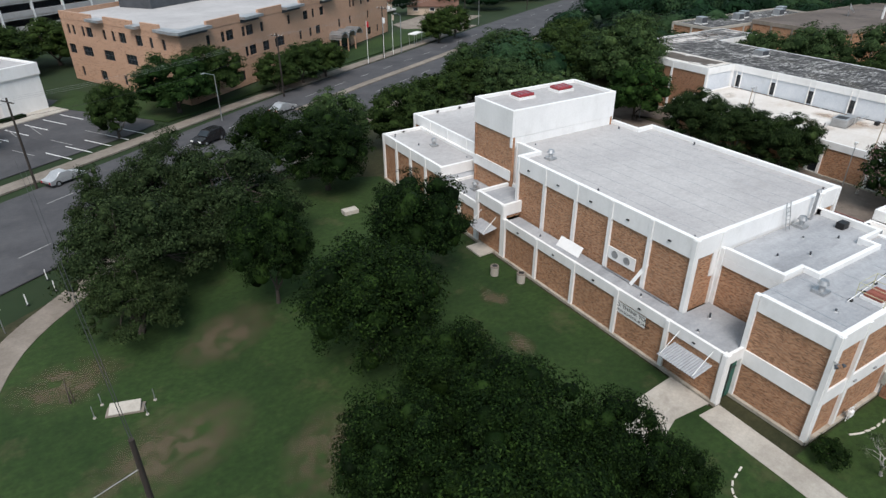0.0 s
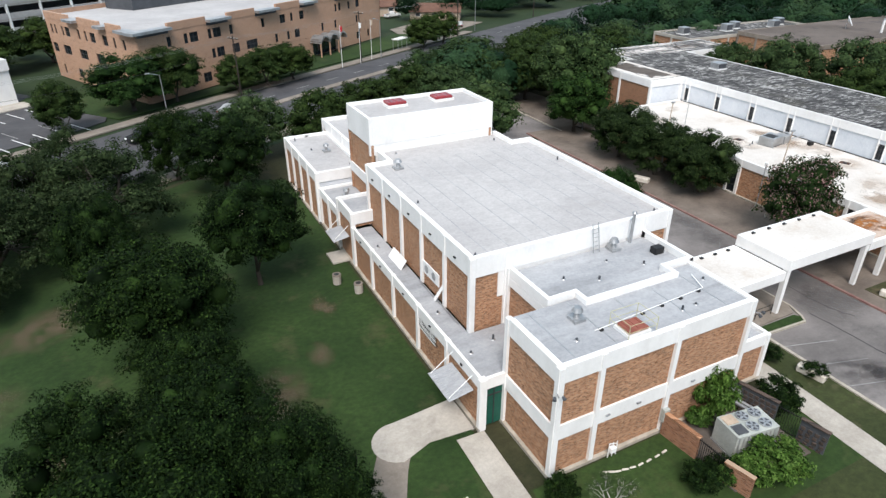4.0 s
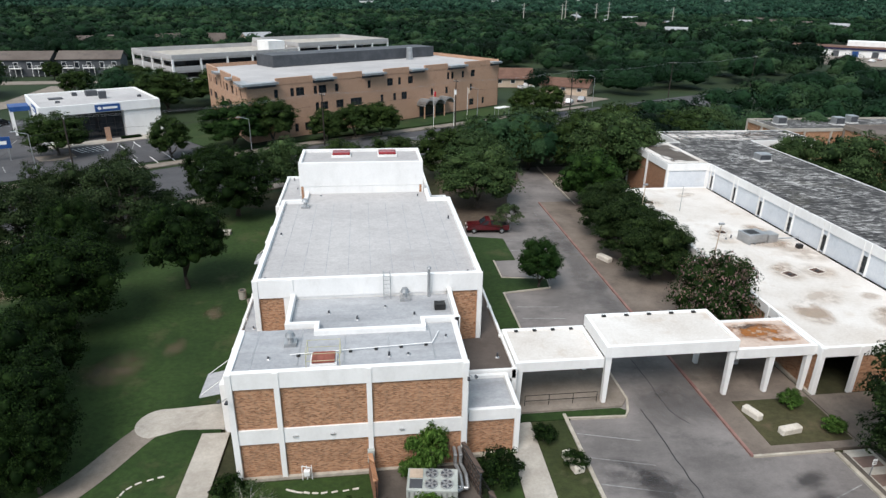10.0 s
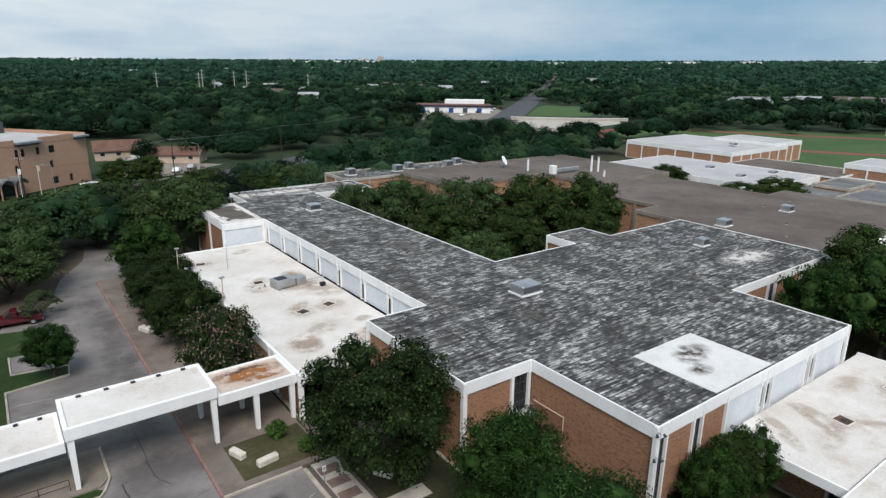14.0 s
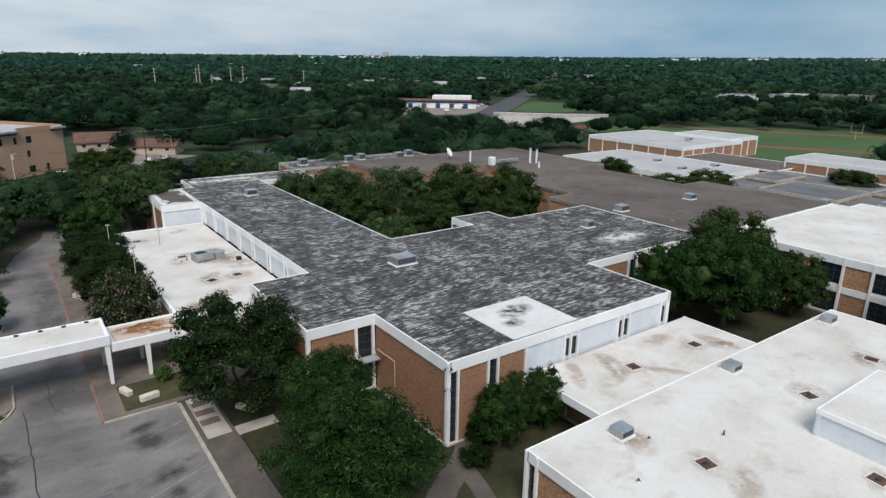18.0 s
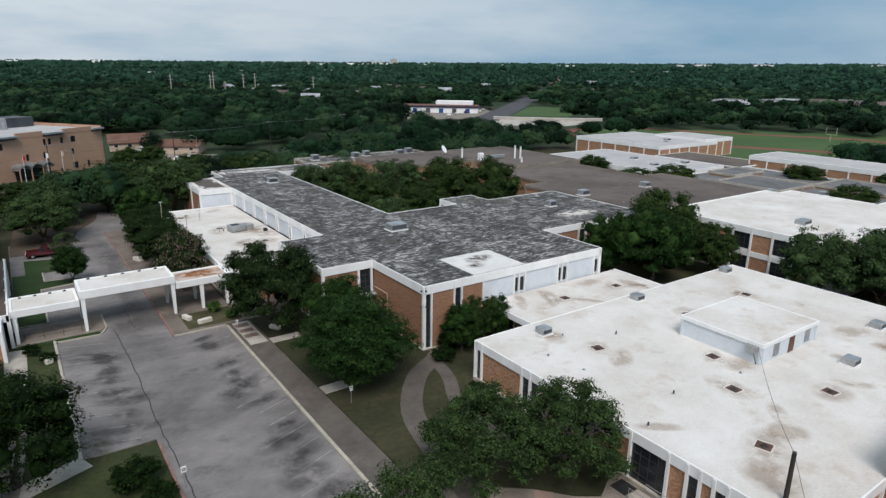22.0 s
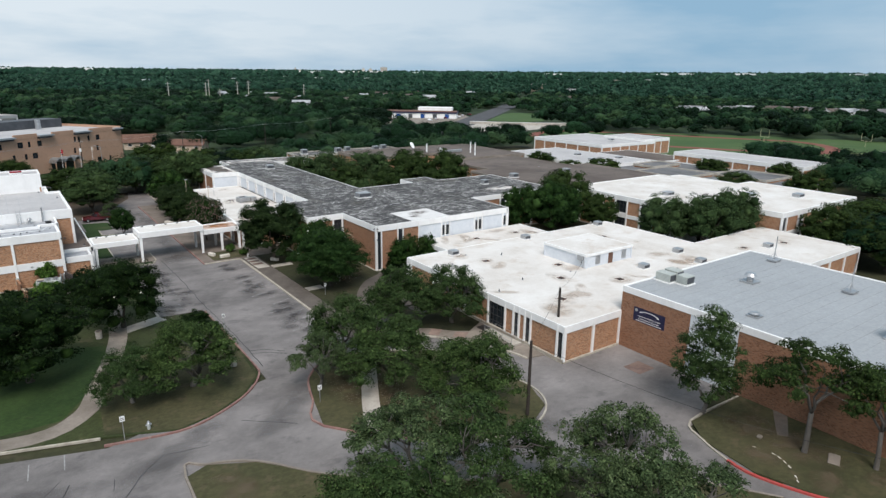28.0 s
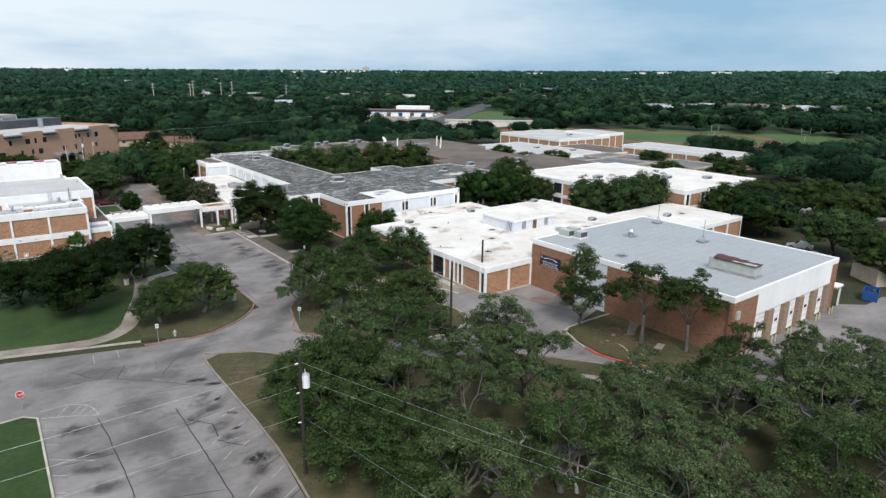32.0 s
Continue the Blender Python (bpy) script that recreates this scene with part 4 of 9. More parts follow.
for line in SEAMS:
    pts = []
    for p, q in zip(line, line[1:]):
        k = max(2, int((Vector(q) - Vector(p)).length / 0.9))
        pts += [(p[0] + (q[0] - p[0]) * i / k + rnd.uniform(-0.09, 0.09), p[1] + (q[1] - p[1]) * i / k + rnd.uniform(-0.09, 0.09)) for i in range(k)]
    paint(pts + [line[-1]], rnd.uniform(0.05, 0.10), CRACK, "crack_seal", "black tar-sealed crack in the asphalt", 0.005)
# oil and dirt on the parking stalls and lanes
LABEL = "dark oil stain on the bleached asphalt"
for x, y0, step, count, tilt in ((60.4, 11.0, 2.48, 10, -17), (71.2, 6.4, 2.48, 14, 20), (48.0, -57.2, 2.95, 11, 33), (37.2, -55.9, 2.7, 11, -37)):
    for i in range(count):
        if rnd.random() < 0.88:
            stain("oil_stain", x + rnd.uniform(-1.0, 1.0), y0 - step * i + rnd.uniform(-0.5, 0.5), 0.010 + 0.0002 * i, rnd.uniform(3.0, 7.0), rnd.uniform(1.6, 3.8), tilt + rnd.uniform(-8, 8), OIL, None, LABEL)
for x, y, w, d, a in ((42.5, -55, 8, 5, 20), (42.8, -68, 4.5, 40, 0), (52, -44, 16, 3.5, 35), (40, -45, 14, 4, -12), (66.5, 40, 4, 50, 0), (62, -43, 12, 4, 40), (81, -60, 26, 4, -50), (66, 15, 8, 6, 0), (45, -49, 10, 4, -30)):
    stain("wheel_dirt", x, y, 0.014, w, d, a, WHEEL_DIRT, None, "dark worn wheel track on the asphalt")
for x, y, w, d, a in ((49.0, -52.8, 2.6, 1.2, -20), (50.2, -54.6, 2.4, 1.0, -20), (49.6, -58.0, 1.2, 0.6, 30), (49.8, -61.5, 1.4, 0.6, -40), (49.2, -64.4, 1.2, 0.5, 10), (49.0, -70.0, 3.0, 2.0, 10)):
    stain("tar_patch", x, y, 0.012, w, d, a, TAR, None, "broken black tar patch beside the kerb")
for x, y, z, w, d, a in ((53.8, -50.6, 0.107, 4.0, 1.8, -20), (52.6, -56, 0.107, 3, 6, 0), (58, -10, 0.062, 3, 7, 0), (60, -25, 0.062, 4, 9, 0), (26, 4, 0.067, 8, 5, 30), (22, 24, 0.067, 7, 5, 60), (28, 33, 0.067, 2.4, 3.5, 0), (96, -74, 0.117, 6, 9, 0), (84, -8, 0.107, 9, 12, 0), (70, -44, 0.117, 8, 12, 20), (60, -82, 0.107, 10, 8, 0), (70, -86, 0.107, 12, 9, 0), (77, -78, 0.107, 9, 6, 0), (57, -60, 0.107, 5, 9, 0), (93, -78, 0.117, 5, 3, 20), (98, -81, 0.118, 6, 3, -20), (96, -70, 0.119, 6, 5, 0), (92, -73, 0.118, 3, 4, 0), (2, 30, 0.067, 12, 7, 20), (10, 25, 0.068, 9, 6, 50), (-3, 40, 0.067, 8, 6, 0), (8, 40, 0.069, 10, 6, 30), (26, 27, 0.068, 2.2, 3.6, 0), (54, -53, 0.108, 5, 3, 40)):
    stain("bare_patch", x, y, z, w, d, a, BARE_SOIL, None, "bare brown soil worn into the grass")

# painted stalls in front of the bank and kerbed planting island
def bank_lot(u, v):
    q = pose(-18.6, 105.7, 0, 0, 0, 31) @ Vector((u, v, 0))
    return q.x, q.y


for u in (8.8, 11.7, 14.6, 17.5, 20.4):
    paint([bank_lot(u, -4.6), bank_lot(u, -10.2)], 0.17, WHITE, label="white painted stall line in front of the bank", z=0.0)
for u in (8.2, 11.1, 14.0, 16.9, 19.8):
    paint([bank_lot(u, -19.2), bank_lot(u, -24.6)], 0.17, WHITE, label="white painted stall line in front of the bank", z=0.0)
for k in range(6):
    paint([bank_lot(3.6 + k * 0.85, -5.0), bank_lot(4.8 + k * 0.85, -9.6)], 0.17, WHITE, label="white painted stall line in front of the bank", z=0.0)
for k in range(9):
    paint([bank_lot(-13.6 - 0.15 * k, 13.6 - 2.75 * k), bank_lot(-8.4 - 0.15 * k, 13.6 - 2.75 * k)], 0.17, WHITE, label="white painted stall line in front of the bank", z=0.0)
for k in range(4):
    paint([bank_lot(-13.6, 16.0 + 0.8 * k), bank_lot(-9.0, 14.6 + 0.8 * k)], 0.17, WHITE, label="white painted stall line in front of the bank", z=0.0)
slab("bank_tree_island", [bank_lot(u, v) for u, v in ((-3.0, -8.6), (3.0, -8.8), (3.2, -12.4), (0.8, -13.2), (-2.6, -12.2))], -0.05, 0.14, OLD_CONCRETE, "kerbed planting island in the bank car park", "kerb")
slab("bank_roadside_verge", [bank_lot(u, v) for u, v in ((-22.0, 14.0), (-15.2, 13.0), (-15.6, -12.6), (-22.0, -12.0))], -0.05, 0.10, LUSH_GRASS, "bright grass strip beside the bank car park", "grass")


# ---- auditorium ----
aud = thing("auditorium_building", pose(0, 0, 0), "two-storey brick auditorium with white piers, fascias and a tall stage tower", "building")


def rect(x0, y0, x1, y1):
    return [(x0, y0), (x1, y0), (x1, y1), (x0, y1)]


P = rect(34.3, 10.1, 48.8, 15.4)
roof(aud, P, 8.0, 0.12, 1.15, ROOF_GREY, skip=(2,))
facade(aud, P[0], P[1], 8.0, 1.15, [("b", 2.9), ("b", 5.5), ("b", 6.1)], mid=(2.8, 3.85))
facade(aud, P[1], P[2], 8.0, 1.15, [("b", 1)], mid=(2.8, 3.85))
facade(aud, P[3], P[0], 8.0, 1.15, [("b", 1)], mid=(2.8, 3.85))
P = [(37.2, 15.4), (39.2, 15.4), (39.2, 14.3), (46.6, 14.3), (46.6, 15.4), (49.0, 15.4), (49.0, 20.0), (37.2, 20.0)]
roof(aud, P, 8.25, 0.5, 0.75, ROOF_GREY, thick=0.3, skip=(6,))
facade(aud, (37.2, 20.0), (37.2, 15.4), 8.25, 1.3, [("b", 1)], z0=3.6, first=True, last=False)
facade(aud, (49.0, 15.4), (49.0, 20.0), 8.25, 1.3, [("b", 1)], z0=3.6)
part("fascia", box(B(), 37.2, 15.405, 6.9, 37.55, 19.99, 7.5), WHITE, aud)
P = [(34.5, 20.0), (51.4, 20.0), (51.4, 38.8), (49.4, 38.8), (49.4, 42.0), (36.6, 42.0), (36.6, 39.0), (34.5, 39.0)]
roof(aud, P, 9.4, 0.35, 1.5, ROOF_LIGHT, skip=(4,))
facade(aud, P[7], P[0], 9.4, 1.5, [("b", 1)] * 5, z0=3.6)
facade(aud, P[0], P[1], 9.4, 1.5, [("b", 2.7), ("o", 11.8), ("b", 2.4)], z0=3.6)
facade(aud, P[1], P[2], 9.4, 1.5, [("b", 1)] * 5, z0=3.6)
facade(aud, P[6], P[7], 9.4, 1.5, [("b", 1)], z0=3.6)
facade(aud, P[5], P[6], 9.4, 1.5, [("b", 1)], z0=3.6)
facade(aud, P[2], P[3], 9.4, 1.5, [("b", 1)], z0=3.6)
part("wall", box(B(), 36.6, 20.05, 6.0, 49.0, 20.3, 9.2), WHITE, aud)
P = rect(36.0, 41.8, 48.9, 47.9)
roof(aud, P, 12.4, 0.3, 2.55, ROOF_LIGHT, thick=0.3)
part("wall", box(B(), 36.0, 41.83, 8.9, 48.9, 42.1, 9.86), WHITE, aud)
facade(aud, P[3], P[0], 12.4, 2.5, [("b", 1)], z0=3.8, first=False, last=False, pil=0)
facade(aud, P[1], P[2], 12.4, 2.5, [("b", 1)], z0=3.8, first=False, last=False, pil=0)
facade(aud, P[2], P[3], 12.4, 2.5, [("b", 1)], z0=3.8, first=False, last=False, pil=0)
part("floor_band", box(B(), 35.97, 41.9, 5.6, 36.1, 47.9, 6.6), WHITE, aud)
P = [(32.6, 15.1), (34.3, 15.1), (34.3, 15.4), (37.2, 15.4), (37.2, 20.0), (34.5, 20.0), (34.5, 38.2), (32.6, 38.2)]
roof(aud, P, 4.05, 0.25, 0.85, ROOF_GREY, thick=0.22, skip=(1, 2, 3, 4, 5, 6))
facade(aud, P[7], P[0], 4.05, 0.85, [("b", 1)] * 5)
P = rect(32.6, 38.2, 36.6, 42.4)
roof(aud, P, 5.3, 0.3, 1.1, ROOF_GREY, thick=0.3)
facade(aud, P[3], P[0], 5.3, 1.1, [("b", 1)])
facade(aud, P[0], P[1], 5.3, 1.1, [("b", 1)], z0=3.9)
P = rect(32.6, 42.4, 36.6, 48.4)
roof(aud, P, 4.0, 0.25, 0.85, ROOF_GREY, thick=0.25, skip=(0,))
facade(aud, P[3], P[0], 4.0, 0.85, [("b", 1)] * 2)
P = rect(32.4, 48.4, 37.6, 61.2)
roof(aud, P, 5.6, 0.3, 1.1, ROOF_LIGHT, thick=0.3)
facade(aud, P[3], P[0], 5.6, 1.1, [("b", 1)] * 4)
facade(aud, P[2], P[3], 5.6, 1.1, [("b", 1)] * 2)
facade(aud, P[0], P[1], 5.6, 1.1, [("p", 1)], z0=3.5)
P = rect(37.6, 47.9, 50.5, 63.0)
roof(aud, P, 6.7, 0.4, 1.2, ROOF_LIGHT, thick=0.3)
facade(aud, P[3], P[0], 6.7, 1.2, [("b", 1)] * 4, z0=0)
facade(aud, P[2], P[3], 6.7, 1.2, [("b", 1)] * 4)
facade(aud, P[1], P[2], 6.7, 1.2, [("b", 1)] * 4)
P = rect(49.4, 38.8, 52.0, 47.0)
roof(aud, P, 7.0, 0.35, 1.2, ROOF_LIGHT, thick=0.28)
facade(aud, P[0], P[1], 7.0, 1.2, [("b", 1)], z0=3.6)
facade(aud, P[1], P[2], 7.0, 1.2, [("b", 1)] * 2)
facade(aud, P[2], P[3], 7.0, 1.2, [("b", 1)])
P = [(49.0, 15.05), (53.2, 15.05), (53.2, 39.5), (51.4, 39.5), (51.4, 20.0), (49.0, 20.0)]
roof(aud, P, 3.95, 0.2, 0.8, ROOF_BROWN, thick=0.2, skip=(2, 3, 4, 5))
facade(aud, P[1], P[2], 3.95, 0.8, [("o", 1)] + [("b", 1)] * 4)
P = rect(48.8, 10.9, 52.5, 15.0)
roof(aud, P, 3.75, 0.25, 0.9, ROOF_GREY, thick=0.28, skip=(3,))
facade(aud, P[0], P[1], 3.75, 0.9, [("b", 1)], first=False)
facade(aud, P[1], P[2], 3.75, 0.9, [("b", 1)])


for k in range(9):
    part("roof_seam", box(B(), 36.2 + 1.7 * k, 20.5, 9.048, 36.25 + 1.7 * k, 38.4, 9.056), ROOF_GREY, aud)
for k in range(5):
    part("roof_seam", box(B(), 35.6 + 2.8 * k, 10.6, 7.878, 35.66 + 2.8 * k, 15.2, 7.887), METAL, aud)

# side entrance: green doors under the end of the low wing
S = Side((32.6, 15.1), (34.3, 15.1))
part("pier", S.box(B(), 0, 0.42, -0.4, 0.05, 0, 4.0), WHITE, aud)
door = part("door", S.box(B(), 0.46, 1.66, -0.3, -0.22, 0.1, 3.1), GREEN_DOOR, aud, "dark green double door")
part("door_mullion", S.box(B(), 1.03, 1.09, -0.22, -0.17, 0.1, 3.1), FRAME, door)
part("door_rail", S.box(B(), 0.46, 1.66, -0.22, -0.18, 2.45, 2.55), FRAME, door)


def flat_canopy(name, x0, y0, x1, y1, ztop, thick, material, posts, label, tilt=0.0):
    c = thing(name, pose(0, 0, 0), label, "canopy", "walkway canopies")
    pts = rect(x0, y0, x1, y1)
    roof(c, pts, ztop, 0.12, thick, material, thick=0.3, name="roof_deck")
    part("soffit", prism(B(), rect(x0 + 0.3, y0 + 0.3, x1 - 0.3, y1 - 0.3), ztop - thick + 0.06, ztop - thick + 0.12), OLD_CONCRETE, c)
    for px, py in posts:
        bm = B()
        hh = ztop - thick
        vs = []
        for z, w in ((0.0, 0.30), (hh, 0.46)):
            vs.append([bm.verts.new((px + sx * w / 2, py + sy * 0.19, z)) for sx, sy in ((-1, -1), (1, -1), (1, 1), (-1, 1))])
        bm.faces.new(vs[0][::-1])
        bm.faces.new(vs[1])
        for i in range(4):
            j = (i + 1) % 4
            bm.faces.new((vs[0][i], vs[0][j], vs[1][j], vs[1][i]))
        part("post", bm, WHITE, c)
    return c


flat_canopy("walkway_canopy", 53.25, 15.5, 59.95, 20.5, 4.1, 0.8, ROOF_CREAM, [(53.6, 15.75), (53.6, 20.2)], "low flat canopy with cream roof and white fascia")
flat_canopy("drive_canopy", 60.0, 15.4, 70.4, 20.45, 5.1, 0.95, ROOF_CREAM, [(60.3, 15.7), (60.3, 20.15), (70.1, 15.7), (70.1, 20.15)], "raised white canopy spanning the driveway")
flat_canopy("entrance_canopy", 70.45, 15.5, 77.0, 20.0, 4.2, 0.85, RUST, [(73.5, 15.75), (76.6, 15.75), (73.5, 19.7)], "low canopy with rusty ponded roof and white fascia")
ponded = bpy.data.objects["entrance_canopy"]
stain("rust_stain", 73.7, 18.3, 4.086, 6.6, 2.6, 0, RUST_STAIN, ponded)
stain("rust_stain", 74.8, 16.9, 4.088, 4.0, 1.0, 0, RUST_STAIN, ponded)
stain("dark_stain", 73.4, 19.0, 4.090, 5.0, 0.9, 0, BROWN_STAIN, ponded)

# ---- classroom building with streaked felt roof ----
cls = thing("classroom_building", pose(0, 0, 0), "two-storey brick school wing with streaked dark felt roof", "building")
P = [(90.3, -10.4), (118.4, -10.4), (118.4, 0.6), (141.0, 0.6), (141.0, 21.8), (125.0, 21.8), (125.0, 26.8), (118.0, 26.8), (118.0, 21.8), (104.5, 21.8), (104.5, 70.0), (115.6, 70.0), (115.6, 77.8), (92.0, 77.8), (92.0, 69.6), (84.0, 69.6), (84.0, 56.6), (90.0, 56.6), (90.0, 15.2), (83.7, 15.2), (83.7, 1.1), (90.3, 1.1)]
roof(cls, P, 7.6, 0.05, 1.0, FELT, thick=0.13)
W, K, Q = ("w", 1.1), ("b", 4.2), ("p", 4.0)
facade(cls, P[0], P[1], 7.6, 1.0, [("w", 1.0), ("b", 3.0), ("w", 1.0), ("b", 3.0), ("p", 4.6), ("h", 0.75), ("h", 0.9), ("p", 5.4), ("h", 0.75), ("h", 0.9), ("p", 4.8), ("h", 0.85), ("p", 0.4)], pil=0.16, brick=SCHOOL_BRICK)
facade(cls, P[1], P[2], 7.6, 1.0, [K, W, K], pil=0.3, brick=SCHOOL_BRICK)
facade(cls, P[2], P[3], 7.6, 1.0, [W, K, W, K, W, K], pil=0.3, brick=SCHOOL_BRICK)
facade(cls, P[3], P[4], 7.6, 1.0, [K, W, K, W], pil=0.3, brick=SCHOOL_BRICK)
for i in (4, 5, 6, 7, 8, 9, 10, 11, 12, 13, 14):
    facade(cls, P[i], P[i + 1], 7.6, 1.0, [K, W] * max(1, round((Vector(P[i + 1]) - Vector(P[i])).length / 6.5)), pil=0.3, brick=SCHOOL_BRICK)
facade(cls, P[15], P[16], 7.6, 1.0, [K, K], pil=0.3, brick=SCHOOL_BRICK)
facade(cls, P[16], P[17], 7.6, 1.0, [("p", 1)], pil=0.25, z0=4.0, brick=SCHOOL_BRICK)
facade(cls, P[17], P[18], 7.6, 1.0, [("p", 0.7)] + [("h", 0.85), ("p", 4.75)] * 7 + [("p", 1.2)], pil=0.10, z0=4.2, brick=SCHOOL_BRICK)
facade(cls, P[18], P[19], 7.6, 1.0, [("p", 1)], pil=0.25, z0=4.2, brick=SCHOOL_BRICK)
facade(cls, P[19], P[20], 7.6, 1.0, [K, K, K], pil=0.35, brick=SCHOOL_BRICK)
facade(cls, P[20], P[21], 7.6, 1.0, [("b", 4.8), ("w", 1.9)], pil=0.24, brick=SCHOOL_BRICK)
facade(cls, P[21], P[0], 7.6, 1.0, [("b", 1)], pil=0.32, first=False, brick=SCHOOL_BRICK)
part("roof_patch", box(B(), 97.3, -10.1, 7.53, 105.0, -3.1, 7.60), ROOF_WHITE, cls, "pale stained membrane patch")
part("roof_patch", box(B(), 84.3, 57.0, 7.53, 90.0, 69.2, 7.59), ROOF_CREAM, cls)
part("roof_patch", box(B(), 85.2, 57.9, 7.592, 89.2, 67.6, 7.60), TAUPE, cls, "brown gravel patch with a pale worn rim")
for x, y, w, d in ((85.4, 60, 1.6, 3.4), (88.9, 64.5, 1.4, 3), (87, 67.4, 3, 1.3), (86.4, 58.1, 2.4, 1.2)):
    stain("worn_patch", x, y, 7.606, w, d, 0, CREAM_PATCH, cls)
for x, y, w, d in ((93.5, 74, 2.4, 6), (113.6, 74, 2.6, 6.4), (103, 77.0, 20, 1.6), (103, 71.4, 12, 1.5)):
    stain("worn_patch", x, y, 7.562, w, d, 0, CREAM_PATCH, cls)
stain("roof_stain", 108, 74.3, 7.566, 9, 3.2, 0, BROWN_STAIN, cls)
stain("roof_stain", 101.6, -5.4, 7.604, 5.0, 3.0, 10, BROWN_STAIN, cls)
stain("roof_stain", 99.6, -7.4, 7.606, 2.6, 2.0, 0, BROWN_STAIN, cls)
for x, y, w, d in ((100.5, 74.0, 22, 5.0), (88, 66, 6, 3), (108, 74, 6, 6), (131, 6, 12, 5)):
    stain("worn_patch", x, y, 7.556, w, d, 0, CREAM_PATCH, cls)

front = thing("entrance_wing", pose(0, 0, 0), "one-storey entrance wing with stained cream roof", "building")
P = [(77.0, 14.9), (83.65, 14.9), (83.65, 15.2), (89.95, 15.2), (89.95, 56.5), (77.0, 56.5)]
roof(front, P, 4.3, 0.12, 0.85, ROOF_CREAM, thick=0.28, skip=(1, 2, 3))
facade(front, P[5], P[0], 4.3, 0.85, [W, K] * 6)
facade(front, P[0], P[1], 4.3, 0.85, [("o", 1), ("b", 1)])
facade(front, P[4], P[5], 4.3, 0.85, [K, W, K])

# ---- low white wing ----
low = thing("low_white_wing", pose(0, 0, 0), "one-storey brick wing with broad stained white roof", "building")
P = [(90.9, -51.1), (136.0, -51.1), (136.0, -54.6), (157.0, -54.6), (157.0, -37.6), (136.0, -37.6), (136.0, -18.7), (90.9, -18.7)]
roof(low, P, 4.43, 0.03, 0.88, ROOF_CREAM, thick=0.13)
facade(low, P[7], P[0], 4.4, 0.85, [("w", 0.9), ("b", 4.6), ("w", 0.9), ("w", 0.9), ("b", 4.0), ("w", 0.9), ("b", 3), ("w", 2.6), ("b", 1.2), ("w", 0.8), ("b", 0.8), ("w", 0.8), ("b", 3.4), ("w", 0.9)], pil=0.22, plinth=0.45)
facade(low, P[0], (100.5, -51.1), 4.4, 0.85, [("b", 1), ("b", 1)], pil=0.3)
facade(low, P[2], P[3], 4.4, 0.85, [K, K, K, K], pil=0.3)
facade(low, P[3], P[4], 4.4, 0.85, [K, W, K, W], pil=0.3)
facade(low, P[4], P[5], 4.4, 0.85, [K, W, K, W], pil=0.3)
facade(low, P[5], P[6], 4.4, 0.85, [W, K] * 4, pil=0.3)
facade(low, P[6], P[7], 4.4, 0.85, [K, W] * 8, pil=0.3)
link = thing("covered_link", pose(0, 0, 0), "low covered link with stained white roof between school wings", "building")
P = rect(98.8, -18.65, 121.3, -10.45)
roof(link, P, 4.18, 0.03, 0.73, ROOF_CREAM, thick=0.13, skip=(0, 2))
facade(link, (101.5, -10.6), (101.5, -18.6), 3.5, 0.1, [("w", 1), ("b", 2), ("w", 1)], pil=0.2)
facade(link, P[1], P[2], 4.15, 0.7, [K, W], pil=0.3)
pent = thing("plant_room", pose(0, 0, 0), "pale blue rooftop plant room with louvres and a brown door", "plant room")
P = rect(109.2, -37.6, 119.6, -29.0)
roof(pent, P, 6.5, 0.02, 0.4, ROOF_CREAM, thick=0.13, edge=WHITE)
for i in range(4):
    facade(pent, P[i], P[(i + 1) % 4], 6.5, 0.4, [("p", 1)], z0=4.4, pil=0.0, first=False, last=False)
S = Side(P[0], P[1])
part("door", S.box(B(), 5.0, 5.95, -0.13, -0.08, 4.42, 6.0), TERRACOTTA, pent, "brown steel door")
for u in (2.2, 8.0):
    lv = part("louvre", S.box(B(), u, u + 1.0, -0.13, -0.10, 4.7, 6.0), METAL, pent)
    for k in range(8):
        part("slat", S.box(B(), u + 0.04, u + 0.96, -0.10, -0.06, 4.76 + 0.155 * k, 4.80 + 0.155 * k), METAL, lv)

rs = random.Random(21)
for k in range(18):
    x, y = rs.uniform(93, 134), rs.uniform(-49.5, -20.5)
    if not (108 < x < 121 and -39 < y < -28):
        stain("roof_stain", x, y, 4.405 + 0.0006 * k, rs.uniform(1.5, 6.5), rs.uniform(1.2, 4.0), rs.uniform(0, 180), BEIGE_STAIN, low)
for k in range(14):
    stain("roof_stain", rs.uniform(78.5, 88.5), rs.uniform(18, 55), 4.186 + 0.0006 * k, rs.uniform(2, 6), rs.uniform(1.5, 5.0), rs.uniform(0, 180), BEIGE_STAIN, front)
for k in range(9):
    stain("roof_stain", rs.uniform(101, 119), rs.uniform(-17.4, -11.8), 4.156 + 0.0006 * k, rs.uniform(2, 6), rs.uniform(1, 3.0), rs.uniform(0, 180), BEIGE_STAIN, link)

